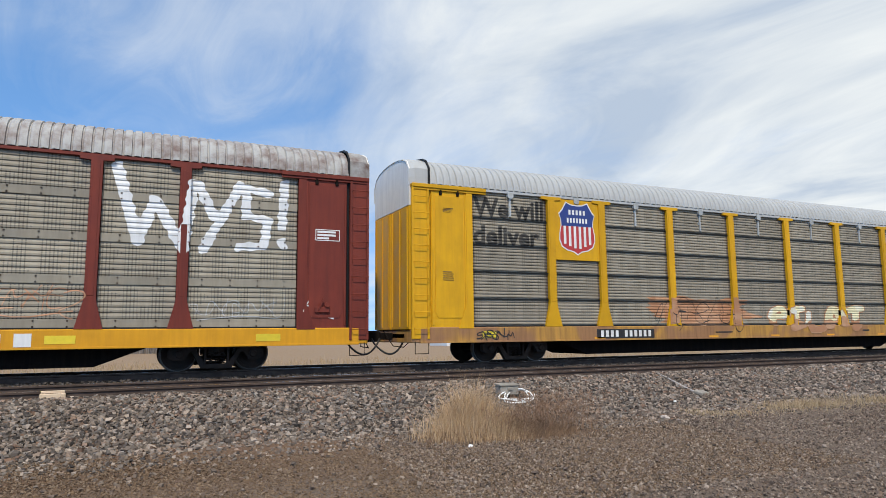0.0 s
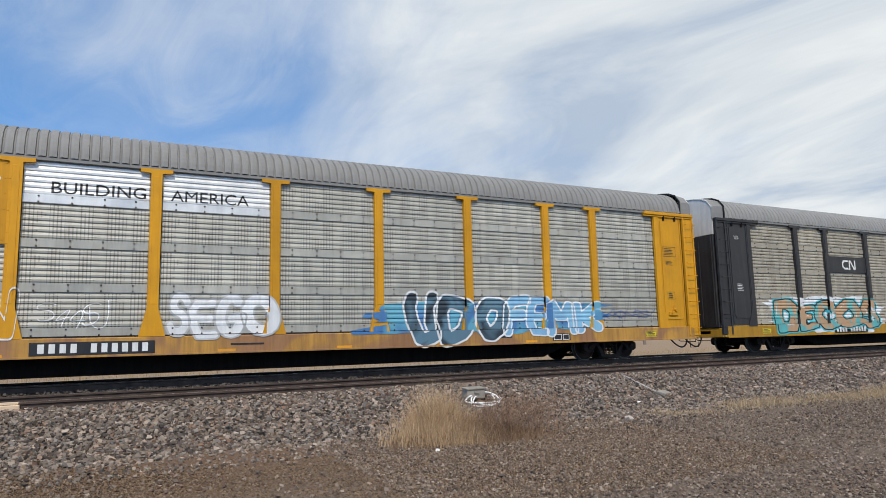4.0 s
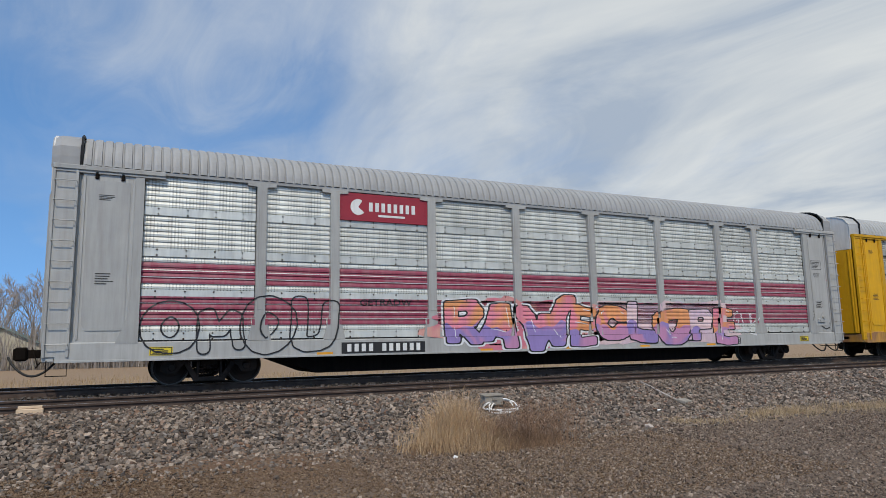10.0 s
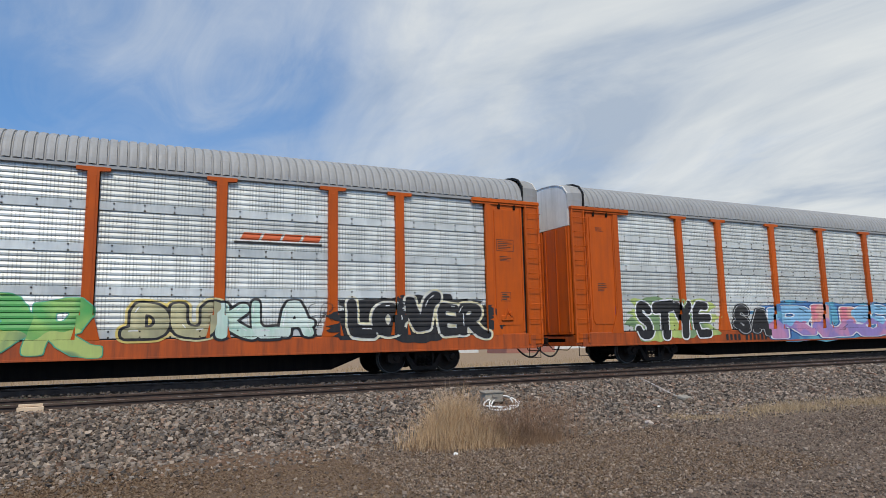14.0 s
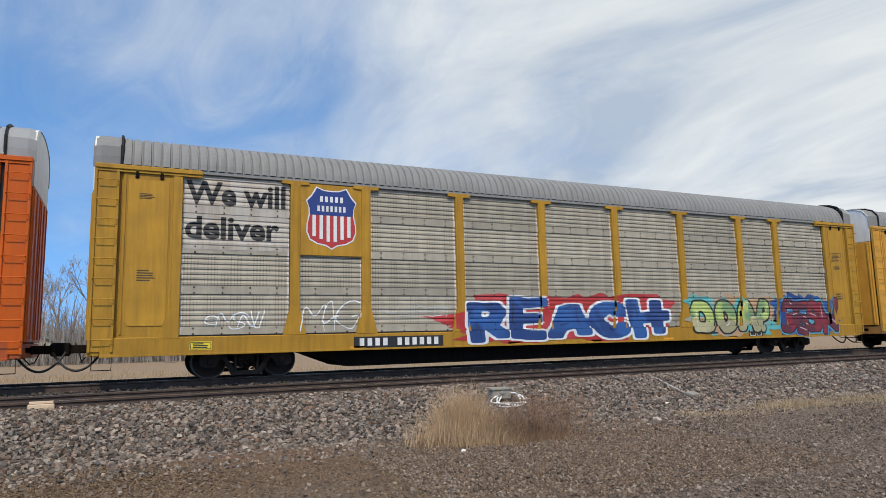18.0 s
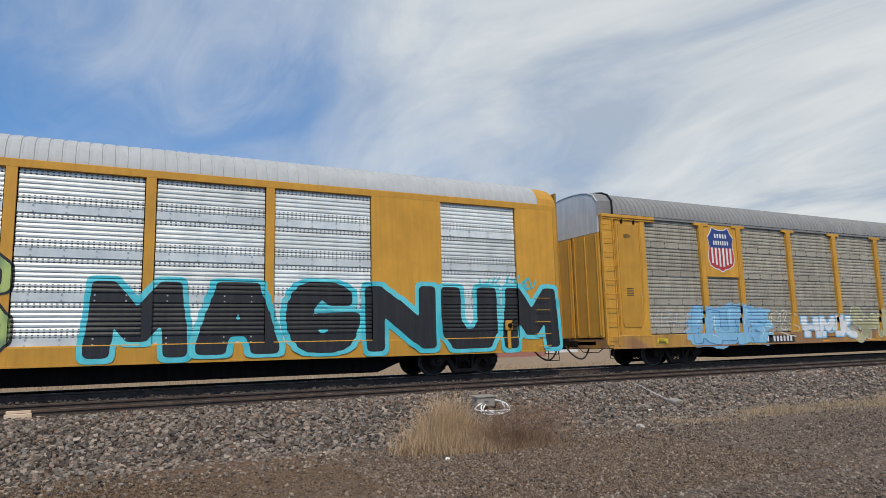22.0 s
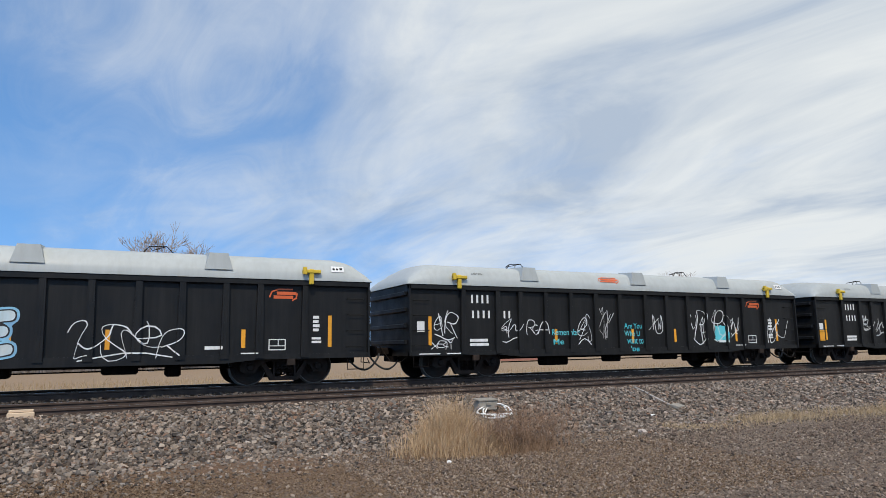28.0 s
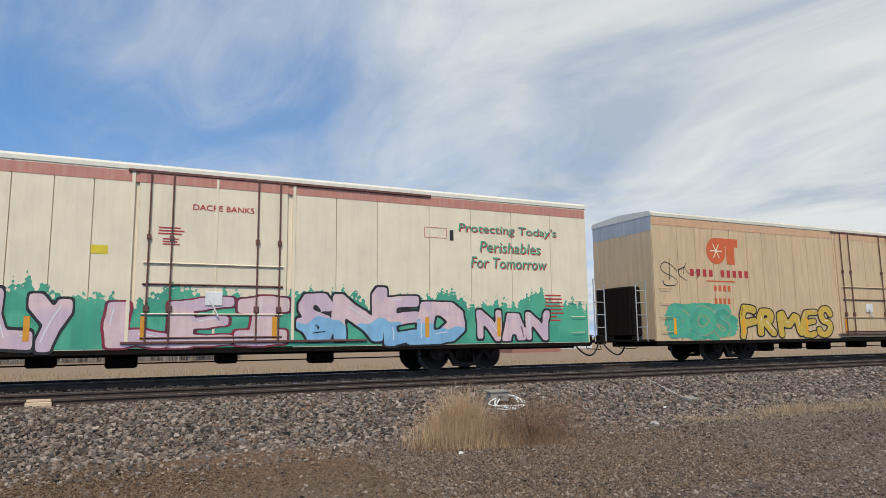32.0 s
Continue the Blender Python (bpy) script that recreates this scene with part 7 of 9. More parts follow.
    paint(c, sg, "line_mark", join(stroke([(8.0, 3.68), (7.75, 3.68), (7.65, 3.6), (7.65, 3.44), (7.75, 3.36), (8.0, 3.36)], 0.08), stroke([(8.12, 3.33), (8.12, 3.68), (8.2, 3.68), (8.42, 3.36), (8.5, 3.36), (8.5, 3.7)], 0.08)), M_WHITE, 1, "white line mark")
    piece(c, s, "DECOS", 3.0, 9.9, 0.75, 2.0, "teal", "black", back="white", hand=0.18, seed=8, line_width=0.05, contour="cyan", soft=False)
    sill_marks(c, s, 6.6)
    paint(c, s, "painted_cloud", blob(18.0, 22.6, 0.75, 2.1, 9, 0.3), S["white"], 1)
    piece(c, s, "WAV", 18.0, 22.4, 0.75, 2.0, "black", "white", hand=0.35, seed=10)
    tags(c, s, [(23.6, 25.2, 1.2, 1.9, "maroon", 0.03, 41), (25.9, 26.6, 1.2, 1.6, "white", 0.025, 42)])
    door_notices(c, M_BLK_CAR, dark=True, seed=4)
    # red sign plate
    c, s = autorack("yellow autorack wagon with brown mesh sheets and red sign", M_YEL_OLD, SH_BROWN, M_ROOF)
    CARS["F"] = c
    paint(c, s, "red_ground", rect(6.70, 9.28, 3.08, 4.96), P_REDSIGN, 1, "red painted sign over the sheets")
    paint(c, s, "sign_lettering", join(plate_bars(6.95, 9.05, 4.18, 4.42, [8]), plate_bars(6.95, 8.5, 3.72, 3.96, [7]), plate_bars(6.95, 8.7, 3.27, 3.50, [7])), M_WHITE, 2, "white bars of sign lettering")
    sill_marks(c, s, 7.0, w=2.3)
    piece(c, s, "KORSE", 10.8, 17.6, 0.68, 2.05, "mint", "maroon", hand=0.3, seed=11, line_width=0.035, contour="white", fat=1.4, soft=False, low="white")
    piece(c, s, "UPSND", 17.4, 25.2, 0.65, 1.95, "white", "rose", hand=0.4, seed=12, line_width=0.03, contour="white", fill2="pink", fat=1.3, soft=False)
    piece(c, s, "REMN", 6.9, 9.4, 0.98, 1.75, "mint", "pale", hand=0.1, seed=13)
    tags(c, s, [(2.4, 4.0, 1.3, 1.9, "black", 0.03, 51), (4.8, 5.9, 1.2, 1.7, "white", 0.03, 52), (0.9, 1.5, 1.6, 1.85, "black", 0.03, 53)])
    [paint(c, s, "reflective_strip", rect(q, q + 0.3, 0.95, 1.03), M_REDMARK, 1) for q in (2.4, 3.2, 5.0, 5.8, 7.6, 8.2, 8.8)]
    door_notices(c, M_YEL_OLD, seed=5)
    # smooth yellow carrier
    c, s = flush_autorack("bright yellow smooth-framed autorack wagon with white sheets and blue-grey letters", M_YEL_B, SH_WHITE, M_ROOF_W)
    CARS["G"] = c
    railway_shield(c, s, 5.18, 3.35, 4.82, 0.62)
    paint(c, s, "slogan", word("BUILDING", 4.35, 6.0, 2.98, 3.24, 0.012), S["black"], 1, "black slogan letters")
    paint(c, s, "slogan", word("AMERICA", 4.35, 6.0, 2.60, 2.86, 0.012), S["black"], 1, "black slogan letters")
    piece(c, s, "H", 1.55, 4.3, 0.62, 2.3, "grey", "black", hand=0.1, seed=14, soft=False, line_width=0.07)
    piece(c, s, "ABOTHNER", 6.2, 20.6, 0.62, 2.3, "grey", "black", hand=0.12, seed=15, slant=0.12, line_width=0.06, contour="white", fat=1.3, soft=False)
    piece(c, s, "IT", 22.6, 25.4, 0.72, 2.2, "grey", "black", hand=0.08, seed=16, soft=False, line_width=0.07)
    # plain colour shapes where figures were painted
    for x, z0, z1, z2 in ((1.15, 0.75, 1.60, 2.45), (5.2, 0.75, 1.65, 2.40), (12.5, 0.66, 1.40, 2.70), (21.4, 0.80, 1.75, 2.70)):
        wide = 0.95 if x == 5.2 else 0.40
        paint(c, s, "painted_shape", blob(x - wide, x + wide, z1 - 0.03, z2, x, 0.1), S["grey" if x == 5.2 else "rose"], 7, "plain painted patch")
        paint(c, s, "painted_shape", blob(x - 0.42, x + 0.42, z0, z1, x + 3, 0.1), S["skyblue"], 6.5, "plain blue painted patch")
    sill_marks(c, s, 7.2, w=2.2, L=FL)
    # grey carrier with crimson bands
    c, s = autorack("pale grey autorack wagon with crimson bands and pink sprayed letters", M_GRY_CAR, SH_SILVER, M_ROOF_S)
    CARS["H"] = c
    for a, b in BAYS:
        for z0, z1 in ((2.74, 2.90), (2.57, 2.715), (2.41, 2.545), (1.95, 2.10), (1.77, 1.92), (1.59, 1.74), (1.42, 1.56)):
            paint(c, s, "crimson_band", rect(a, b, z0, z1), P_STRIPE, 1, "crimson painted band")
    sg = bay_plate(c, 2, P_DKRED, 4.22, 4.98)
    paint(c, sg, "sign_emblem", join(disc(7.22, 4.6, 0.22, 0.22, 24, 1.0, 5.6)), M_WHITE, 1, "round white emblem")
    paint(c, sg, "sign_lettering", join(plate_bars(7.5, 8.95, 4.5, 4.75, [8]), bars(7.8, 8.6, 4.36, 4.42)), M_WHITE, 1)
    sill_marks(c, s, 6.75, w=2.4)
    piece(c, s, "RAWE", 9.8, 15.2, 0.72, 2.05, "orange", "black", hand=0.2, seed=17, back="rose", line_width=0.04, low="violet", fat=1.4, soft=False, contour="white")
    piece(c, s, "CLOPE", 15.2, 21.4, 0.72, 2.05, "orange", "black", hand=0.18, seed=18, back="pink", line_width=0.04, low="violet", fill2="pink", fat=1.4, soft=False)
    paint(c, s, "painted_word", word("GETRADW", 7.3, 8.8, 1.92, 2.1, 0.02, 0.03, 4), S["black"], 2)
    throw_up(c, s, "OMOU", 2.0, 6.6, 0.72, 2.1, "black", 61, 0.018)
    tags(c, s, [(21.5, 22.5, 1.1, 1.9, "white", 0.05, 63), (25.9, 26.7, 1.3, 2.2, "black", 0.035, 64), (25.9, 26.6, 2.6, 3.2, "red", 0.035, 65)])
    door_notices(c, M_GRY_CAR, seed=6)
    # white-roofed yellow carrier
    c, s = autorack("yellow autorack wagon with white roof, silver sheets and bright sprayed letters", M_YEL_B, SH_DULL, M_ROOF_W, rows=5)
    CARS["I"] = c
    sg = bay_plate(c, 1, M_YEL_B)
    railway_shield(c, sg, 5.61, 3.78, 4.82, 0.42)
    paint(c, sg, "slogan", word("BUILDING AMERICA", 4.85, 6.38, 3.50, 3.63, 0.012), S["black"], 1, "black slogan letters")
    piece(c, s, "TROS", 3.4, 9.7, 0.68, 2.1, "lightblue", "black", hand=0.12, seed=19, back="teal", line_width=0.06, low="dullblue", contour="white", fat=1.3)
    piece(c, s, "PIC", 9.85, 11.1, 1.0, 1.9, "cyan", "white", hand=0.06, seed=20, back="rose")
    piece(c, s, "OMES", 12.5, 17.7, 0.80, 1.85, "green", "yellow", hand=0.2, seed=21, back="yellow", line_width=0.05, fat=1.35, soft=False)
    piece(c, s, "SEAL", 18.1, 25.4, 0.68, 2.1, "skyblue", "black", hand=0.2, seed=22, line_width=0.04, contour="lightblue", fat=1.4, soft=False, low="green")
    paint(c, s, "painted_cloud", blob(17.9, 25.3, 0.64, 1.15, 22, 0.3, 96), S["green"], 1)
    paint(c, s, "painted_word", word("LUSH", 18.35, 19.15, 2.15, 2.5, 0.03, 0.04, 2), S["black"], 2)
    paint(c, s, "painted_word", word("GERFACE", 22.4, 23.9, 2.0, 2.25, 0.03, 0.04, 2), S["black"], 2)
    paint(c, s, "wagon_number", plate_bars(6.4, 9.0, 0.72, 0.88, [4, 6]), M_WHITE, 7)
    tags(c, s, [(2.0, 3.3, 0.9, 1.8, "rose", 0.05, 71), (3.4, 5.0, 1.2, 2.1, "maroon", 0.05, 72)])
    door_notices(c, M_YEL_B, seed=7)
    # orange carrier
    def orange_line(c, s):
        paint(c, s, "line_mark", join(*[rect(18.45 + 0.52 * k, 18.9 + 0.52 * k, 3.5, 3.68, 0.5) for k in range(4)]), M_LOGO_ORANGE, 1, "slanted orange line mark")
        paint(c, s, "line_mark_edge", rect(18.3, 20.55, 3.40, 3.46), S["black"], 1)
    c, s = autorack("orange autorack wagon with bright sheets and many sprayed words", M_ORANGE, SH_BRIGHT, M_ROOF_S, sill=M_SILL_O)
    CARS["J"] = c
    orange_line(c, s)
    piece(c, s, "DOSE", 3.9, 7.9, 0.76, 2.05, "cream", "black", hand=0.1, seed=23, line_width=0.06, fill2="violet", fat=1.35, shade="black")
    piece(c, s, "42e", 7.7, 9.3, 1.05, 2.05, "pale", "black", hand=0.12, seed=24)
    piece(c, s, "LSEG", 2.0, 3.9, 1.1, 1.95, "mint", "pale", hand=0.14, seed=25, shine=False)
    piece(c, s, "SEMOR", 9.6, 15.2, 0.75, 1.95, "green", "seagreen", hand=0.26, seed=26, line_width=0.02, shine=False, low="lime", fat=1.45, soft=False)
    piece(c, s, "DU", 16.0, 17.9, 0.98, 2.0, "olive", "black", hand=0.08, seed=27, line_width=0.06, contour="yellow", fat=1.35)
    piece(c, s, "KLA", 17.9, 20.3, 0.98, 2.0, "mint", "black", hand=0.08, seed=28, line_width=0.06, fat=1.35)
    piece(c, s, "LOVER", 21.2, 25.4, 0.95, 2.05, "black", "ghost", hand=0.14, seed=29, line_width=0.02, contour="cream", fat=1.6, back="black")
    paint(c, s, "number_ground", rect(7.25, 9.25, 0.64, 1.0), M_WHITE, 1, "white number ground on the sill")
    paint(c, s, "wagon_number", plate_bars(7.35, 9.15, 0.72, 0.92, [4, 6]), P_RED, 2)
    paint(c, s, "yellow_notice", rect(1.95, 2.5, 0.72, 0.92), M_YELLOW_MARK, 1)
    tags(c, s, [(0.85, 1.5, 1.5, 2.1, "black", 0.04, 81), (6.5, 7.2, 0.7, 0.95, "black", 0.025, 82), (20.3, 20.8, 1.3, 2.0, "black", 0.02, 83)])
    door_notices(c, M_ORANGE, seed=8)
    c, s = autorack("orange autorack wagon with bright sheets, black and blue sprayed words", M_ORANGE, SH_BRIGHT, M_ROOF_S, sill=M_SILL_O)
    CARS["K"] = c
    orange_line(c, s)
    piece(c, s, "STYE", 2.5, 5.9, 0.78, 2.05, "black", "white", hand=0.12, seed=30, line_width=0.05, back="lime", fat=1.5)
    piece(c, s, "RUSIA", 9.0, 21.2, 0.68, 2.05, "lightblue", "white", hand=0.1, seed=31, line_width=0.05, back="skyblue", fill2="rose", low="violet", fat=1.4, soft=False, contour="blue")
    piece(c, s, "SA", 7.2, 9.0, 0.85, 1.95, "black", "ghost", hand=0.16, seed=64, line_width=0.03, fat=1.5, shine=False, contour="black")
    piece(c, s, "K", 21.2, 22.4, 0.85, 1.9, "black", "ghost", hand=0.16, seed=65, line_width=0.03, fat=1.4, shine=False)
    tags(c, s, [(23.0, 25.4, 1.3, 1.8, "black", 0.03, 91), (0.9, 1.5, 1.5, 2.0, "maroon", 0.03, 92)])
    paint(c, s, "wagon_number", plate_bars(6.5, 8.7, 0.68, 0.9, [4, 6]), S["black"], 2)
    door_notices(c, M_ORANGE, seed=9)
    c, s = autorack("vivid orange autorack wagon with clean bright sheets and maroon letters", M_ORANGE_V, SH_BRIGHT, M_ROOF_S, sill=M_SILL_O)
    CARS["L"] = c
    orange_line(c, s)
    piece(c, s, "YUNK", 12.3, 16.1, 0.70, 2.05, "red", "white", hand=0.08, seed=32, line_width=0.05, contour="black", back="yellow", fat=1.6, soft=False, low="maroon", shine=False)
    piece(c, s, "NGT", 18.4, 21.4, 0.72, 1.95, "black", "white", hand=0.12, seed=33, line_width=0.04, back="black", fat=1.4, soft=False)
    paint(c, s, "wagon_number", plate_bars(7.0, 9.0, 0.68, 0.9, [4, 6]), S["black"], 2)
    tags(c, s, [(17.6, 18.3, 1.05, 1.3, "black", 0.03, 95)])
    door_notices(c, M_ORANGE_V, seed=10)
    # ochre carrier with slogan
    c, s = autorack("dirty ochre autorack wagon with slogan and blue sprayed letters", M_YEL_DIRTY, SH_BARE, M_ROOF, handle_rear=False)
    CARS["M"] = c
    paint(c, s, "white_ground", rect(1.93, 4.48, 3.15, 4.98), P_WORNWHITE, 1, "worn white ground")
    paint(c, s, "slogan", word("We will", 1.98, 4.4, 4.25, 4.85, 0.03), S["black"], 2, "black slogan letters")
    paint(c, s, "slogan", word("deliver", 1.98, 4.25, 3.40, 4.0, 0.03), S["black"], 2, "black slogan letters")
    railway_shield(c, bay_plate(c, 1, M_YEL_DIRTY), 5.61, 3.28, 4.88, 0.66)
    sill_marks(c, s, 6.2, w=2.6)
    piece(c, s, "REACH", 9.6, 17.0, 0.70, 2.05, "blue", "white", hand=0.12, seed=34, line_width=0.075, back="red", fat=1.5, soft=False)
    piece(c, s, "DOAP", 18.3, 22.2, 0.78, 2.0, "lime", "black", hand=0.14, seed=35, line_width=0.06, back="teal", fat=1.35, low="olive")
    piece(c, s, "GESN", 22.6, 25.9, 0.70, 2.05, "maroon", "black", hand=0.24, seed=36, line_width=0.04, contour="skyblue", back="blue", fat=1.4, soft=False)
    tags(c, s, [(2.6, 3.9, 1.1, 1.7, "white", 0.04, 101), (4.9, 6.3, 1.1, 2.0, "white", 0.04, 102), (7.0, 9.1, 1.4, 1.8, "ghost", 0.03, 103)])
    door_notices(c, M_YEL_DIRTY, seed=11)
    # flag plate
    c, s = autorack("faded yellow autorack wagon with grey sheets and mint letters", M_YEL_OLD, SH_GREY, M_ROOF)
    CARS["N"] = c
    sg = bay_plate(c, 1, M_YEL_OLD)
    wave = [(k / 14, 0.05 * math.sin(k / 14 * 5.5)) for k in range(15)]
    flag = (np.array([(4.98 + 1.2 * u, 3.45 + d) for u, d in wave] + [(4.98 + 1.2 * u, 4.35 + d) for u, d in wave]), [(k, k + 1, k + 16, k + 15) for k in range(14)])
    paint(c, sg, "flag", flag, M_WHITE, 1, "white and green flag emblem")
    paint(c, sg, "flag_green", (np.array([(4.98, 3.47), (6.16, 3.40), (5.5, 3.72), (5.0, 4.0)]), [(0, 1, 2, 3)]), P_GREEN, 2)
    paint(c, sg, "flag_mark", join(rect(5.1, 5.45, 4.0, 4.1), rect(5.23, 5.32, 3.75, 4.0), rect(5.5, 5.6, 3.72, 4.02)), P_GREEN, 2)
    piece(c, s, "REPES", 2.2, 8.1, 0.70, 2.1, "mint", "black", hand=0.08, seed=37, bold=0.07, line_width=0.06, contour="white", fat=1.4)
    throw_up(c, s, "ALCA", 15.4, 17.95, 0.75, 2.05, "black", 38, 0.025, "ghost")
    throw_up(c, s, "GUZ", 18.1, 21.2, 0.78, 1.95, "black", 39, 0.025, "ghost")
    paint(c, s, "number_ground", rect(6.9, 8.3, 0.66, 0.95), S["black"], 5)
    paint(c, s, "wagon_number", join(plate_bars(7.0, 8.2, 0.7, 0.91, [4]), plate_bars(8.4, 9.9, 0.7, 0.91, [6])), M_WHITE, 6)
    throw_up(c, s, "CROR", 9.7, 13.0, 0.8, 2.0, "red", 111, 0.016)
    throw_up(c, s, "SEN", 12.6, 15.0, 0.8, 1.95, "black", 112, 0.016)
    tags(c, s, [(9.7, 10.9, 1.2, 1.5, "white", 0.03, 113), (8.2, 9.2, 1.1, 1.9, "gold", 0.03, 114), (23.3, 24.8, 1.2, 1.5, "white", 0.025, 115)])
    door_notices(c, M_YEL_OLD, seed=12)
    # smooth ochre carrier
    c, s = flush_autorack("ochre smooth-framed autorack wagon with bright sheets and huge black letters", M_YEL_OLD, SH_WHITE, M_ROOF_W)
    CARS["O"] = c
    paint(c, s, "line_mark", join(stroke([(5.1, 4.62), (4.6, 4.62), (4.45, 4.5), (4.45, 4.2), (4.6, 4.08), (5.1, 4.08)], 0.12), stroke([(5.25, 4.05), (5.25, 4.62), (5.4, 4.62), (5.75, 4.1), (5.9, 4.1), (5.9, 4.66)], 0.12)), P_RED, 1, "red line mark")
    paint(c, s, "line_name", bars(4.45, 5.95, 3.74, 3.86), P_RED, 1)
    piece(c, s, "SEVES", 1.1, 12.1, 0.64, 3.2, "black", "lime", hand=0.05, seed=40, bold=0.07, shine=False, line_width=0.15, contour="black", fat=1.2, soft=False, lap=0.98, kick=False)
    piece(c, s, "MAGNUM", 13.4, 26.6, 0.62, 2.7, "black", "cyan", hand=0.04, seed=41, shine=False, line_width=0.12, fat=1.75, soft=False, lap=1.03, kick=False)
    paint(c, s, "wagon_number", plate_bars(7.5, 10.2, 0.68, 0.9, [4, 6]), M_WHITE, 7)
    tags(c, s, [(0.4, 1.3, 2.6, 3.6, "maroon", 0.03, 121), (23.8, 25.6, 2.5, 2.9, "cyan", 0.06, 122)])
    # last carrier
    c, s = autorack("tan-yellow autorack wagon with grey-brown sheets and light blue letters", M_YEL_OLD, SH_TAUPE, M_ROOF)
    CARS["P"] = c
    railway_shield(c, bay_plate(c, 1, M_YEL_OLD), 5.61, 3.28, 4.88, 0.66)
    piece(c, s, "KUIS", 3.9, 7.7, 0.68, 1.95, "lightblue", "skyblue", hand=0.2, seed=42, line_width=0.03, back="lightblue", fat=1.5, soft=False)
    piece(c, s, "HMK", 9.8, 13.0, 0.75, 1.7, "white", "lightblue", hand=0.08, seed=43, line_width=0.06, soft=False)
    piece(c, s, "SMRE", 13.0, 16.8, 0.70, 1.95, "olive", "cream", hand=0.24, seed=44, line_width=0.025, fat=1.4, shine=False)
    throw_up(c, s, "HURSENS", 17.4, 25.3, 0.75, 2.0, "ghost", 61, 0.026)
    sill_marks(c, s, 6.9, w=2.3)
    tags(c, s, [(2.0, 4.0, 1.1, 1.9, "ghost", 0.06, 131), (7.6, 9.4, 1.0, 1.9, "cream", 0.04, 132), (0.7, 1.5, 1.6, 3.4, "pale", 0.05, 135)])
    door_notices(c, M_YEL_OLD, seed=13)
    # gondolas
    c, s = gondola("black covered gondola wagon with white scrawled tags", 1)
    CARS["Q"] = c
    hazard(c, s, 1.12, 1.6)
    tags(c, s, [(0.3, 1.5, 1.0, 1.5, "white", 0.035, 141), (0.5, 1.6, 0.75, 1.0, "white", 0.03, 142), (5.7, 7.2, 0.75, 1.15, "white", 0.04, 143), (8.9, 9.6, 1.1, 1.5, "white", 0.04, 144), (10.7, 11.3, 0.95, 1.7, "white", 0.03, 145), (11.7, 12.4, 0.9, 1.8, "white", 0.035, 146)])
    paint(c, s, "painted_word", word("RAMS", 13.7, 14.7, 1.25, 1.65, 0.0, 0.05, 2), S["white"], 2)
    c, s = gondola("black covered gondola wagon with cream sprayed letters", 2)
    CARS["R"] = c
    hazard(c, s, 1.15, 1.5)
    piece(c, s, "SHER", 5.0, 9.7, 0.72, 2.0, "cream", "black", hand=0.12, seed=45, line_width=0.03, contour="cream", fat=1.5)
    [paint(c, s, "painted_cloud", blob(x, x + w, 0.7, 1.32, x, 0.25), S["cream"], 2) for x, w in ((4.6, 1.0), (9.2, 1.4))]
    paint(c, s, "painted_cloud", blob(10.7, 11.4, 1.4, 1.75, 3, 0.4), S["grey"], 1)
    tags(c, s, [(3.75, 4.5, 0.7, 0.95, "white", 0.04, 151)])
    c, s = gondola("black covered gondola wagon with white and green sprayed letters", 3)
    CARS["S"] = c
    hazard(c, s, 1.15, 1.55)
    piece(c, s, "ODESY", 3.7, 8.2, 0.74, 1.9, "pale", "black", hand=0.1, seed=46, line_width=0.03, contour="mint", fat=1.4, low="mint")
    paint(c, s, "painted_cloud", blob(3.7, 8.3, 0.72, 1.2, 5, 0.3), S["seagreen"], 1)
    paint(c, s, "painted_cloud", blob(9.2, 9.5, 1.3, 1.5, 3, 0.3), S["ghost"], 1)
    c, s = gondola("black covered gondola wagon with blue and white sprayed disc", 4)
    CARS["T"] = c
    hazard(c, s, 1.15, 1.55, False)
    paint(c, s, "painted_disc", disc(0.95, 1.75, 0.55, 0.5), S["lightblue"], 1, "pale blue sprayed disc")
    paint(c, s, "painted_disc", disc(0.95, 1.5, 0.4, 0.35), S["white"], 2)
    piece(c, s, "SKORE", 4.0, 8.2, 0.8, 1.9, "pale", "black", hand=0.12, seed=47, line_width=0.03, contour="lightblue", fat=1.4)
    tags(c, s, [(2.0, 2.6, 1.0, 1.9, "white", 0.03, 161), (9.2, 11.5, 0.8, 1.6, "white", 0.03, 162)])
    c, s = gondola("black covered gondola wagon with cyan words and white tags", 5)
    CARS["U"] = c
    for i, (w, a, b) in enumerate((("Are You", 7.75, 8.5), ("Who U", 7.75, 8.4), ("want to", 7.85, 8.55), ("be", 8.0, 8.3))):
        paint(c, s, "sprayed_words", word(w, a, b, 1.42 - i * 0.25, 1.60 - i * 0.25, 0.004, 0.03, 3), S["cyan"], 2, "cyan handwritten words")
    paint(c, s, "sprayed_words", word("Remember", 4.85, 5.9, 1.2, 1.38, 0.004, 0.03, 3), S["cyan"], 2, "cyan handwritten words")
    paint(c, s, "sprayed_words", word("Me", 4.9, 5.3, 0.92, 1.1, 0.004, 0.03, 5), S["cyan"], 2)
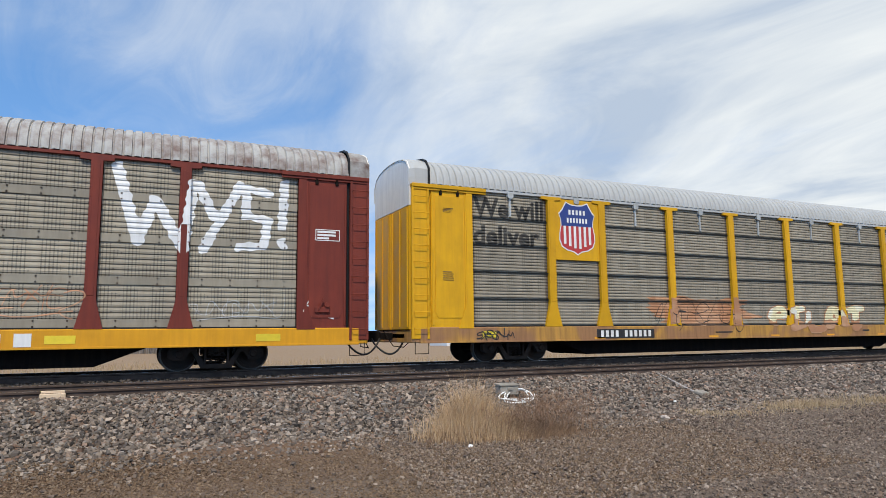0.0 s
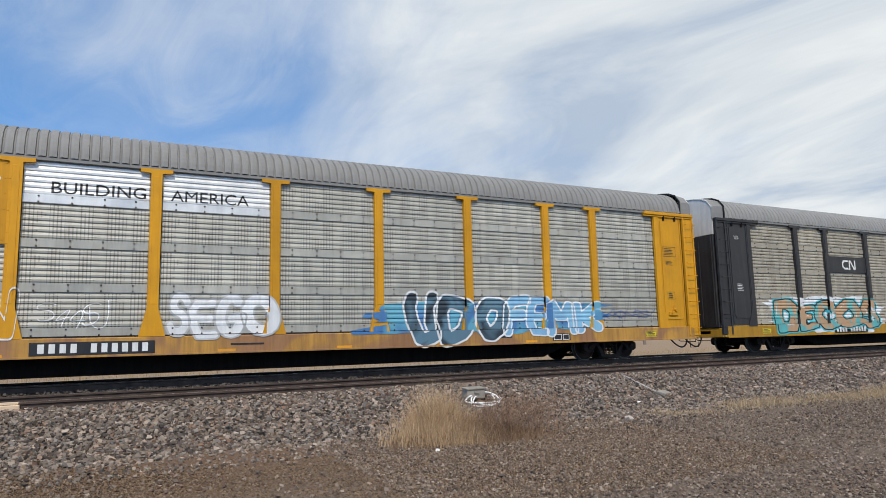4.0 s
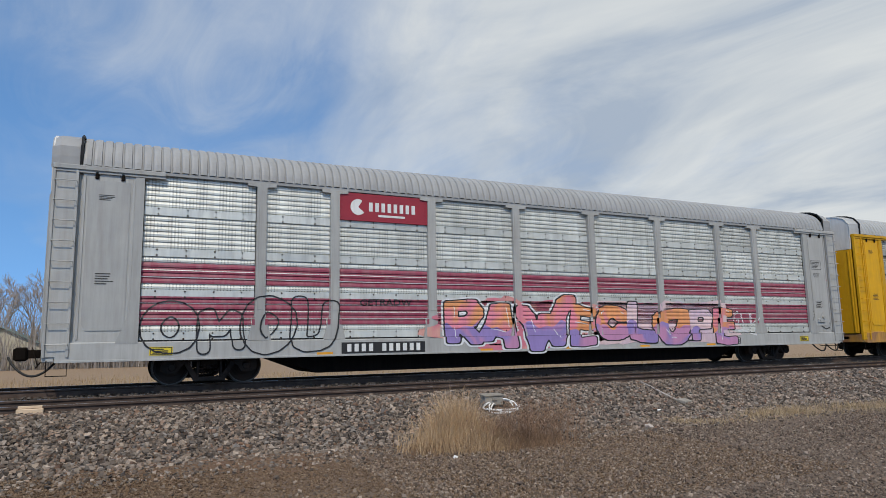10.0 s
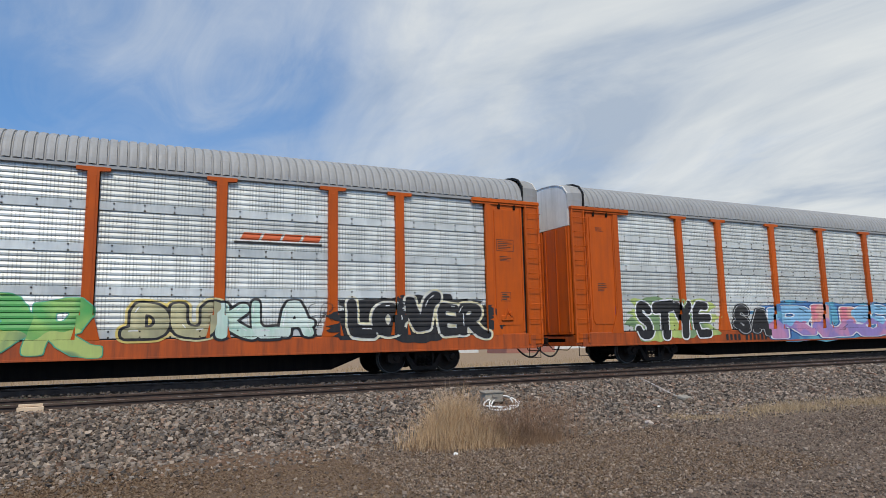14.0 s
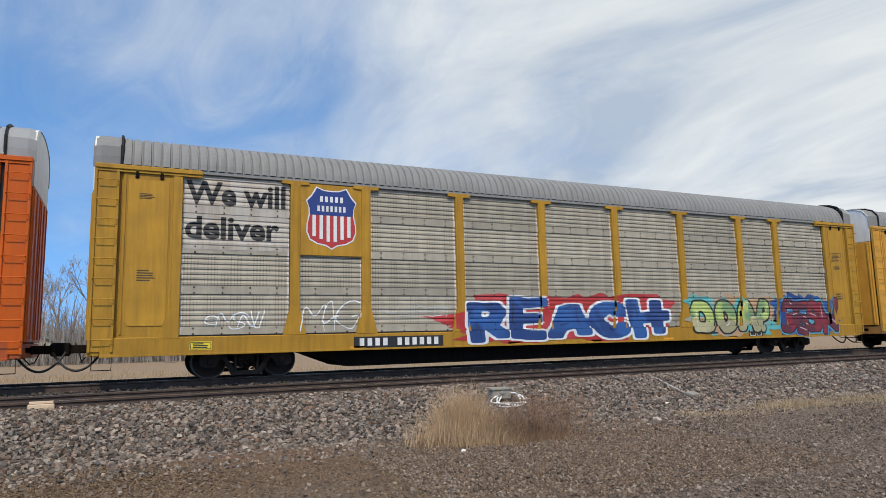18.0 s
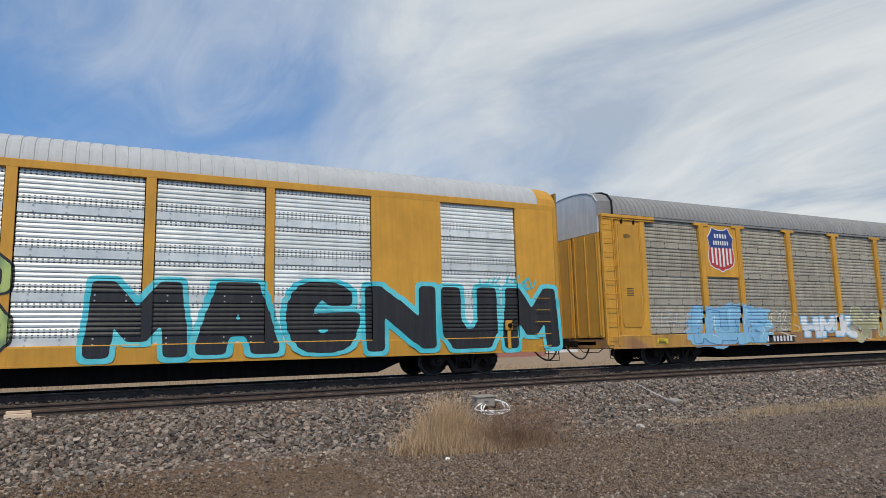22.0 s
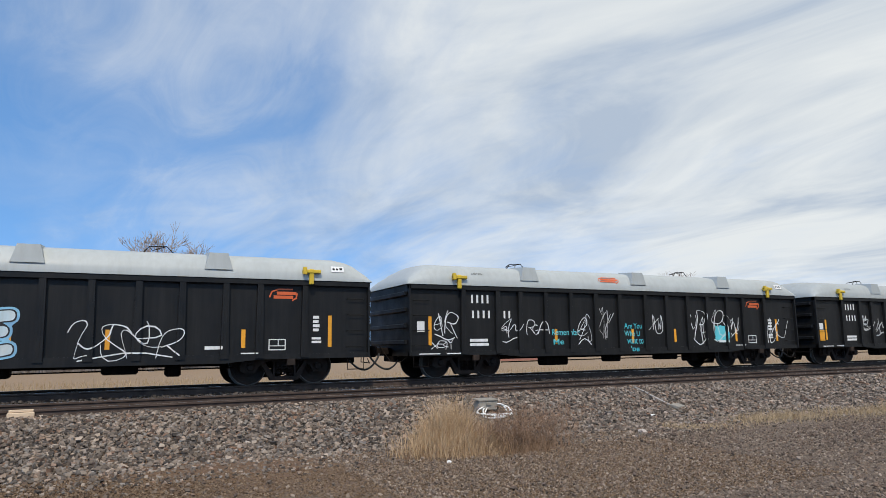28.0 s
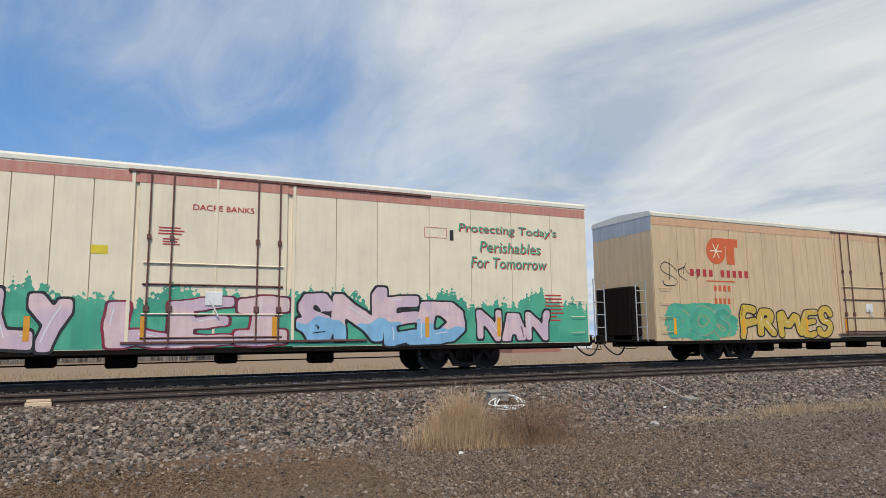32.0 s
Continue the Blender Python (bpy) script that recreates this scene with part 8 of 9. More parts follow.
    tags(c, s, [(0.75, 1.5, 1.2, 1.9, "white", 0.03, 171), (0.75, 1.4, 0.8, 1.1, "white", 0.03, 172), (3.0, 3.6, 1.1, 1.7, "white", 0.025, 173), (3.95, 4.6, 1.2, 1.7, "white", 0.03, 174), (5.8, 6.4, 1.0, 2.0, "white", 0.025, 175), (6.8, 7.2, 1.0, 2.2, "ghost", 0.03, 176), (9.0, 9.5, 1.2, 2.0, "white", 0.03, 177), (10.8, 11.5, 1.0, 2.1, "white", 0.03, 178), (11.8, 12.5, 1.1, 2.1, "white", 0.03, 179), (12.6, 13.1, 1.2, 1.9, "white", 0.03, 180), (14.6, 15.6, 0.9, 1.9, "white", 0.035, 181)])
    paint(c, s, "painted_cloud", blob(11.9, 12.5, 0.95, 1.5, 3, 0.3), S["cyan"], 1)
    c, s = gondola("black covered gondola wagon with pale sprayed shapes", 6)
    CARS["V"] = c
    paint(c, s, "orange_strip", rect(0.25, 0.55, 0.92, 1.35), M_ORANGE_MARK, 2)
    paint(c, s, "no_hump_notice", join(outline(8.85, 9.4, 1.5, 1.72, 0.015)), M_WHITE, 1)
    paint(c, s, "no_hump_notice", join(word("DO NOT", 8.9, 9.35, 1.62, 1.69), word("HUMP", 8.95, 9.3, 1.53, 1.60)), M_WHITE, 1, "white notice letters")
    paint(c, s, "painted_shape", (np.array([(8.85, 1.2), (9.1, 1.0), (9.35, 1.2), (9.1, 1.4)]), [(0, 1, 2, 3)]), S["olive"], 1)
    tags(c, s, [(3.0, 3.6, 1.4, 1.8, "ghost", 0.05, 191), (3.9, 4.5, 1.2, 1.8, "ghost", 0.05, 192), (5.7, 6.4, 1.1, 1.6, "ghost", 0.04, 193), (6.6, 7.3, 1.2, 1.7, "ghost", 0.06, 194), (10.0, 10.5, 1.2, 1.8, "ghost", 0.05, 195), (13.7, 14.2, 1.3, 1.6, "ghost", 0.04, 196)])
    tags(c, s, [(x, x + 0.65, 1.0, 1.75, "grey", 0.04, int(x * 10)) for x in (7.85, 10.9, 11.9)])
    c, s = gondola("black covered gondola wagon with cyan, white and yellow letters", 7)
    CARS["W"] = c
    throw_up(c, s, "BOL", 2.95, 4.95, 0.72, 1.85, "cream", 48, 0.014)
    throw_up(c, s, "ENURCK", 5.2, 11.3, 0.72, 1.85, "pale", 49, 0.014, "dullblue")
    throw_up(c, s, "AMOA", 11.6, 15.0, 0.75, 1.45, "cream", 50, 0.014)
    tags(c, s, [(0.3, 1.5, 0.8, 1.8, "cream", 0.05, 201), (1.8, 2.7, 0.8, 1.7, "yellow", 0.04, 202), (5.2, 6.0, 0.8, 1.6, "cream", 0.04, 203)])
    # refrigerated wagons
    def firm(c, s, x, words=True):
        paint(c, s, "emblem", join(disc(x + 0.85, 3.88, 0.47, 0.47, 30), rect(x + 0.85, x + 1.95, 4.05, 4.35), rect(x + 1.35, x + 1.75, 3.42, 4.05)), M_LOGO_ORANGE, 1, "orange round emblem")
        paint(c, s, "emblem_star", join(*[stroke([(x + 0.85 - 0.28 * math.cos(a), 3.88 - 0.28 * math.sin(a)), (x + 0.85 + 0.28 * math.cos(a), 3.88 + 0.28 * math.sin(a))], 0.04) for a in (0, 1.05, 2.09)]), M_CREAM, 2)
        paint(c, s, "firm_lettering", plate_bars(x - 0.5, x + 2.45, 2.95, 3.2, [4, 5]), P_RED, 1, "red bars of firm lettering")
        paint(c, s, "wagon_number", join(plate_bars(x + 0.6, x + 1.5, 2.45, 2.65, [4]), plate_bars(x + 0.6, x + 1.45, 2.0, 2.2, [4]), bars(x + 0.3, x + 1.7, 2.78, 2.82)), M_LOGO_ORANGE, 1)
    c, s = reefer("cream refrigerator wagon with red band and pink sprayed letters", M_CREAM, M_BAND, M_OCHRE_END)
    CARS["X"] = c
    paint(c, s, "red_band", rect(0.05, RL - 0.05, 4.66, 4.92), M_BAND, 1, "faded red band under the roof")
    firm(c, s, 1.8)
    paint(c, s, "name_words", word("DACRE BANKS", 10.75, 12.2, 4.08, 4.22, 0.006), P_RED, 2, "red name letters on the door")
    for w, z, a, b in (("Protecting Today's", 3.95, 18.0, 21.4), ("Perishables", 3.45, 18.7, 20.8), ("For Tomorrow", 2.98, 18.4, 21.0)):
        paint(c, s, "slogan", word(w, a, b, z - 0.06, z + 0.26, 0.004, 0, 0, 0.15), P_RED, 1)
        paint(c, s, "slogan", word(w, a - 0.03, b - 0.03, z - 0.03, z + 0.29, 0.004, 0, 0, 0.15), S["seagreen"], 2, "slanted red and green slogan")
    cloud = Patch(s, 0.06, RL - 0.06, 0.76, 2.5, 0.05)
    X, Z = cloud.X, cloud.Z
    head = 1.92 + 0.16 * np.sin(X * 1.9) + 0.12 * np.sin(X * 4.3 + 1.0) + 0.09 * np.abs(np.sin(X * 9.1 + 0.4)) + 0.07 * np.sin(X * 23.0 + 3.0 * Z) - 0.5 * np.exp(-((X - 0.2) / 0.35) ** 2)
    speck = 0.22 * np.sin(X * 31.0 + 5.0 * np.sin(Z * 7.0)) * np.sin(Z * 27.0 + 4.0 * np.sin(X * 5.3)) * np.clip((Z - 1.3) / 0.6, 0, 1)
    cloud.lay(c, "painted_cloud", Z - head + speck, S["seagreen"], 1, "ragged green sprayed cloud")
    piece(c, s, "CORE", 1.0, 3.5, 0.74, 1.95, "pink", "black", hand=0.12, seed=51, line_width=0.055, fat=1.5, soft=False)
    piece(c, s, "RUTHLY", 3.4, 8.3, 0.74, 2.1, "pink", "black", hand=0.14, seed=52, line_width=0.055, fat=1.5, soft=False)
    piece(c, s, "LEI", 9.0, 13.2, 0.74, 1.95, "pink", "maroon", hand=0.14, seed=53, line_width=0.055, fat=1.5, soft=False)
    piece(c, s, "SNED", 13.4, 18.1, 0.72, 2.1, "pink", "black", hand=0.14, seed=54, line_width=0.055, low="lightblue", fat=1.5, soft=False)
    piece(c, s, "NAN", 18.5, 21.0, 0.76, 1.75, "pink", "black", hand=0.1, seed=55, line_width=0.055, fat=1.5, soft=False)
    paint(c, s, "yellow_notice", join(rect(8.6, 8.95, 2.92, 3.12)), M_YELLOW_MARK, 1)
    [paint(c, s, "reflective_strip", rect(x, x + 0.12, 0.95, 1.5), M_ORANGE_MARK, 6) for x in (0.75, 4.0, 7.4, 9.7, 12.7, 16.9, 19.2)]
    paint(c, s, "red_stencil", join(outline(16.9, 17.6, 3.75, 4.05, 0.012), bars(10.0, 10.7, 3.45, 3.62, 3, 1.6, 3), bars(10.1, 10.6, 3.2, 3.35, 3, 1.6, 4), bars(20.9, 21.6, 1.4, 2.2, 8, 1.6, 5)), P_RED, 2)
    paint(c, s, "black_latch", rect(17.7, 17.82, 3.7, 4.0), S["black"], 2)
    c, s = reefer("weathered cream refrigerator wagon with teal and yellow letters", M_CREAM_DIRTY, M_BAND, M_GREY)
    CARS["Y"] = c
    paint(c, s, "red_band", rect(0.05, RL - 0.05, 4.66, 4.92), M_BAND_O, 1, "faded orange band under the roof")
    firm(c, s, 2.1)
    paint(c, s, "painted_cloud", blob(0.35, 3.7, 0.78, 2.0, 3, 0.16), S["seagreen"], 1)
    piece(c, s, "DOS", 0.5, 3.4, 0.8, 1.9, "seagreen", "teal", hand=0.14, seed=56, line_width=0.03, shine=False)
    piece(c, s, "FRMES", 3.9, 9.0, 0.78, 1.9, "gold", "black", hand=0.2, seed=57, bold=0.05, rim=0.08)
    piece(c, s, "ROSAE", 13.5, 19.5, 0.78, 1.9, "orange", "black", hand=0.2, seed=58)
    tags(c, s, [(0.4, 1.9, 2.6, 3.6, "black", 0.03, 211)])
    [paint(c, s, "reflective_strip", rect(x, x + 0.12, 0.95, 1.5), M_ORANGE_MARK, 6) for x in (0.75, 4.0, 7.4, 9.7, 12.7, 16.9)]


M_OCHRE_END = surface("ochre_end_paint", (0.45, 0.22, 0.04), 0.5, 0, 0.15, 2, 0.05, dirt=(0.2, 0.1, 0.03), dirt_amount=0.5)
M_BAND_O = surface("faded_orange_band", (0.62, 0.36, 0.20), 0.55, 0, 0.1, 3, 0.04, dirt=(0.62, 0.5, 0.38), dirt_amount=0.4, tint=0)
M_REDMARK = surface("red_strip_paint", (0.5, 0.06, 0.03), 0.5, 0, 0.1, 8, 0.03)
M_ROOF_S = surface("silver_roof", (0.29, 0.295, 0.295), 0.6, 0.0, 0.1, 1.5, 0.05, dirt=(0.24, 0.23, 0.22), dirt_amount=0.35)
P_PALEBAND = sheet_metal("pale_top_sheets", (0.70, 0.71, 0.70), (0.45, 0.44, 0.42), 0.4, 0.25, 0.4, 0.0)
P_REDSIGN = surface("red_side_sign_paint", (0.50, 0.045, 0.03), 0.5, 0, 0.08, 3, 0.03, dirt=(0.3, 0.05, 0.04), dirt_amount=0.4, tint=0)
build_train()


# ---- things on the bank and beyond the train ----
def cable_curve(pts, r, n=7):
    return Geo().tube(pts, r, n)


def build_small():
    m_box = surface("weathered_grey_box", (0.32, 0.295, 0.25), 0.9, 0.1, 0.2, 8, 0.2, dirt=(0.1, 0.08, 0.06), dirt_amount=0.4, streaks=False)
    m_cable = surface("white_cable_sheath", (0.72, 0.71, 0.68), 0.5, 0, 0.08, 8, 0.03)
    bx, by, bz = BOX
    box = tagged(new("junction_box"), "grey metal junction box on the ballast bank", "junction box")
    box.location = (bx, by, bz + 0.07)
    box.rotation_euler = (radians(3), 0, radians(-6))
    part("body", Geo().box(-0.19, 0.19, -0.13, 0.13, 0.0, 0.17, 0.012), m_box, box)
    part("lid", Geo().box(-0.21, 0.21, -0.15, 0.15, 0.17, 0.20, 0.008), m_box, box, "overhanging pale grey lid")
    part("hinge", Geo().box(-0.05, 0.05, -0.16, -0.13, 0.10, 0.15, 0.006), m_box, box)
    pts = []
    for i in range(90):
        a = i * 0.21
        rr = 0.30 + 0.07 * math.sin(i * 0.37)
        x, y = bx + 0.08 + rr * math.cos(a) * (1 + 0.1 * math.sin(i * 0.11)), by - 0.26 + rr * 0.5 * math.sin(a)
        pts.append((x, y, float(np.interp(y, BANK_Y, BANK_Z)) + 0.04 + 0.13 * max(0.0, math.sin(a + 0.5)) + 0.0007 * i))
    coil = tagged(new("cable_coil", cable_curve(pts, 0.014).mesh("cable_coil", m_cable, smooth=True)), "white coiled cable lying beside the junction box", "cable")
    # a pale rod and scraps further along the bank
    def on_bank(x, y, up=0.05):
        return (x, y, float(np.interp(y, BANK_Y, BANK_Z)) + up)
    tagged(new("fallen_rod", cable_curve([on_bank(11.3, 12.4), on_bank(11.12, 11.85), on_bank(11.0, 11.3), on_bank(10.95, 10.95, 0.06)], 0.02).mesh("fallen_rod", surface("pale_weathered_rod", (0.42, 0.38, 0.34), 0.7, 0, 0.15, 8, 0.1), smooth=True)), "pale weathered rod lying down the bank", "rod")
    plate = new("scrap_plate", Geo().box(-0.16, 0.16, -0.1, 0.1, 0, 0.06, 0.012).mesh("scrap_plate", m_box))
    plate.location, plate.rotation_euler = on_bank(11.05, 10.85, 0.03), (radians(14), 0, 0.3)
    tagged(plate, "grey scrap plate lying on the ballast", "scrap")
    strip = new("white_scrap", Geo().box(-0.09, 0.09, -0.025, 0.025, 0, 0.02, 0.005).mesh("white_scrap", M_WHITE))
    strip.location, strip.rotation_euler = on_bank(9.95, 10.45, 0.04), (radians(12), 0, 0.4)
    tagged(strip, "small white plastic scrap on the ballast", "scrap")
    stone_m = surface("pale_boulder", (0.42, 0.36, 0.31), 0.9, 0, 0.15, 10, 0.4)
    for i, (x, y, r) in enumerate(((8.7, 9.4, 0.10), (8.6, 10.3, 0.06), (7.35, 9.85, 0.07), (2.0, 10.7, 0.06), (3.4, 11.4, 0.05))):
        rr = random.Random(i + 40)
        bm = bmesh.new()
        bmesh.ops.create_icosphere(bm, subdivisions=2, radius=r)
        for v in bm.verts:
            v.co *= 0.8 + 0.4 * noise.noise(v.co * (2.2 / r * 0.5) + Vector((i * 3, 0, 0)))
            v.co.z *= 0.6
        me = bpy.data.meshes.new("pale_stone")
        bm.to_mesh(me)
        bm.free()
        me.materials.append(stone_m)
        o = new("pale_stone", me)
        o.location = on_bank(x, y, r * 0.3) if y > 9.8 else (x, y, ground_z(y) + r * 0.3)
        tagged(o, "pale stone among the darker ballast", "stone", "pale stones")
    cup = tagged(new("white_cup"), "white plastic cup lying on the gravel", "cup")
    cup.location, cup.rotation_euler = (4.40, 8.62, ground_z(8.62) + 0.035), (radians(-75), radians(10), 0.3)
    part("body", Geo().lathe_y([(0.0, 0.001), (0.0, 0.028), (0.09, 0.042), (0.09, 0.036), (0.01, 0.024)], 20), M_WHITE, cup, smooth=True)
    part("rim", Geo().tube([(0.043 * math.cos(a / 16 * 6.2832), 0.09, 0.043 * math.sin(a / 16 * 6.2832)) for a in range(17)], 0.004, 5), M_WHITE, cup)
    # cream-painted insulated rail joint on the near rail
    m_joint = surface("cream_joint_paint", (0.66, 0.50, 0.34), 0.6, 0, 0.1, 8, 0.08, dirt=(0.35, 0.25, 0.18), dirt_amount=0.4, tint=0)
    y = TRACK_NEAR - GAUGE
    j = tagged(new("rail_joint"), "cream-painted bolted joint on the rail", "rail joint")
    j.location = (-1.15, y, 0)
    part("joint_bar", Geo().box(-0.19, 0.19, -0.078, -0.012, -0.172, -0.04, 0.01), m_joint, j)
    part("joint_bar", Geo().box(-0.19, 0.19, 0.012, 0.078, -0.172, -0.04, 0.01), m_joint, j)
    part("painted_head", Geo().box(-0.17, 0.17, -0.039, 0.039, -0.035, 0.003, 0.004), m_joint, j)
    for k in range(3):
        part("bolt", shared("joint_bolt", lambda: Geo().lathe_y([(-0.105, 0.001), (-0.105, 0.018), (-0.078, 0.018)], 6), m_joint), None, j, "", (-0.12 + 0.12 * k, 0, -0.105))


BANK_Y = [9.6, 10.0, 10.9, 11.7, 12.25, 12.6, 13]
BANK_Z = [-0.73, -0.66, -0.48, -0.28, -0.17, -0.155, -0.16]
BOX = (6.58, 11.35, float(np.interp(11.35, BANK_Y, BANK_Z)) + 0.0)


def blades(name, count, place, height, mat, seed, label, category, width=0.006, lean=0.35, kind="stuff"):
    """Dry grass: narrow tapering blades that lean and bend; place gives x, y, z and a height factor."""
    r = np.random.default_rng(seed)
    P = place(r, count)
    h = height * P[:, 3] * (0.35 + 0.85 * r.random(count) ** 1.2)
    a = r.random(count) * 6.283
    ln = lean * r.random(count) ** 0.8
    dx, dy = np.cos(a) * ln, np.sin(a) * ln
    fa = r.random(count) * 3.1416
    wx, wy = np.cos(fa) * width, np.sin(fa) * width * 0.5
    V = np.zeros((count, 5, 3))
    for i, (u, bend, w) in enumerate(((0, 0, 1), (0, 0, -1), (0.55, 0.35, 0.8), (0.55, 0.35, -0.8), (1, 1.0, 0))):
        V[:, i, 0] = P[:, 0] + dx * h * bend + wx * w
        V[:, i, 1] = P[:, 1] + dy * h * bend + wy * w
        V[:, i, 2] = P[:, 2] + h * u * (1 - 0.25 * bend * ln)
    base = (np.arange(count) * 5)[:, None]
    F = np.concatenate([base + np.array([0, 1, 3]), base + np.array([0, 3, 2]), base + np.array([2, 3, 4])])
    tagged(new(name, bare(V.reshape(-1, 3), F, name, mat)), label, category, kind=kind)


def build_grass():
    straw = by_island("dry_straw", [(0.42, 0.273, 0.133), (0.609, 0.424, 0.248), (0.504, 0.334, 0.185), (0.693, 0.516, 0.33), (0.357, 0.223, 0.113)], 0.8)
    dull = by_island("dull_weed", [(0.174, 0.107, 0.063), (0.255, 0.159, 0.094), (0.316, 0.196, 0.116), (0.204, 0.13, 0.081)], 0.85)
    pale = by_island("pale_field_grass", [(0.31, 0.225, 0.13), (0.43, 0.325, 0.20), (0.37, 0.27, 0.155), (0.48, 0.37, 0.235), (0.27, 0.19, 0.11)], 0.85)

    def gz(y):
        return np.interp(y, [5.5, 8.6, 9.9, 10.9, 11.7], [-0.77, -0.73, -0.66, -0.5, -0.3])

    def clump(cx, cy, sx, sy, hf=lambda u: np.exp(-u * 1.3)):
        def place(r, n):
            q = r.normal(size=(n, 2))
            u = q[:, 0] ** 2 + q[:, 1] ** 2
            x, y = cx + q[:, 0] * sx, cy + q[:, 1] * sy
            return np.stack([x, y, gz(y) - 0.01, 0.45 + 0.55 * hf(u)], 1)
        return place
    blades("dry_grass_clump", 4200, clump(4.70, 9.25, 0.30, 0.18, lambda u: np.exp(-u * 0.5)), 0.98, straw, 11, "tall straw-coloured dry grass clump", "dry grass", 0.0030, 0.6)
    blades("dry_grass_clump", 2600, clump(5.22, 9.1, 0.26, 0.15, lambda u: np.exp(-u * 0.6)), 0.56, straw, 12, "straw-coloured dry grass clump", "dry grass", 0.0028, 0.85)
    blades("dry_grass_clump", 2200, clump(4.85, 9.12, 0.42, 0.16, lambda u: np.exp(-u * 0.4)), 0.34, dull, 19, "matted brown grass at the foot of the clump", "dry grass", 0.0035, 1.0)
    blades("dry_weed_clump", 2600, clump(5.75, 8.95, 0.36, 0.18, lambda u: np.exp(-u * 0.5)), 0.42, dull, 13, "dull brown dry weeds", "dry weeds", 0.0028, 0.9)
    blades("dry_weed_clump", 420, clump(4.25, 9.2, 0.2, 0.12), 0.28, dull, 15, "low brown weeds at the gravel edge", "dry weeds", 0.004, 0.8)
    # branching weed stalks with side twigs and seed heads
    red = by_island("red_brown_weed", [(0.20, 0.115, 0.07), (0.28, 0.165, 0.10), (0.33, 0.215, 0.14), (0.16, 0.095, 0.06)], 0.85)
    rw = np.random.default_rng(33)
    stems = [(5.05 + 1.75 * rw.random(), 8.75 + 0.5 * rw.random(), 0.45 + 0.4 * rw.random(), rw.normal(0, 0.13), rw.normal(0, 0.08)) for _ in range(85)]

    def stalk(r, n):
        k = np.array([stems[i % len(stems)] for i in range(n)])
        return np.stack([k[:, 0], k[:, 1], gz(k[:, 1]) - 0.01, k[:, 2]], 1)

    def twig(lo, hi):
        def place(r, n):
            k = np.array([stems[i % len(stems)] for i in range(n)])
            u = lo + (hi - lo) * r.random(n)
            return np.stack([k[:, 0] + k[:, 3] * u + 0.03 * r.normal(size=n), k[:, 1] + k[:, 4] * u + 0.03 * r.normal(size=n), gz(k[:, 1]) + k[:, 2] * u * 0.8, np.full(n, 1.0)], 1)
        return place
    blades("weed_stalks", 170, stalk, 1.0, red, 34, "thin red-brown dry weed stalks", "dry weeds", 0.0045, 0.25)
    blades("weed_twigs", 2600, twig(0.25, 1.0), 0.15, red, 35, "fine side twigs of the dry weeds", "dry weeds", 0.0022, 1.3)
    blades("weed_seed_heads", 2200, twig(0.55, 1.1), 0.035, red, 36, "small brown seed heads of the dry weeds", "dry weeds", 0.007, 1.5)

    def strip(r, n):
        x = 9.5 + 45 * r.random(n)
        y = 9.45 + 0.28 * r.normal(size=n) + 0.15 * np.sin(x * 0.7)
        tall = np.clip(0.45 + (x - 11) * 0.07 + 0.35 * np.sin(x * 1.9) * np.sin(x * 0.63 + y * 3), 0.08, 1.0)
        return np.stack([x, y, gz(y) - 0.005, tall * (0.4 + 0.6 * r.random(n))], 1)
    blades("verge_grass", 30000, strip, 0.30, pale, 16, "low dry grass along the foot of the bank", "dry grass", 0.008, 0.9)

    def litter(r, n):
        x = -2 + 12 * r.random(n)
        y = 9.3 + 0.5 * r.normal(size=n)
        return np.stack([x, y, gz(y) - 0.005, 0.3 + 0.7 * r.random(n)], 1)
    blades("sparse_grass", 1500, litter, 0.06, dull, 17, "sparse dead grass at the foot of the bank", "dry grass", 0.004, 1.2)

    def field(r, n):
        x = -12 + 110 * r.random(n) ** 1.15
        y = 22.6 + 30 * r.random(n) ** 1.8
        z = np.interp(y, [20.8, 22.5, 25, 60], [-0.25, -0.7, -1.1, -1.25])
        return np.stack([x, y, z - 0.02, 0.5 + 0.5 * r.random(n)], 1)
    blades("field_grass", 26000, field, 0.55, pale, 18, "pale dry grass of the field beyond the track", "dry grass", 0.016, 0.5)


M_BARK = surface("grey_brown_bark", (0.24, 0.20, 0.165), 0.9, 0, 0.2, 6, 0.4, tint=0.1)
M_TWIG = surface("bare_twigs", (0.32, 0.27, 0.235), 0.9, 0, 0.15, 3, 0.0, tint=0.1)


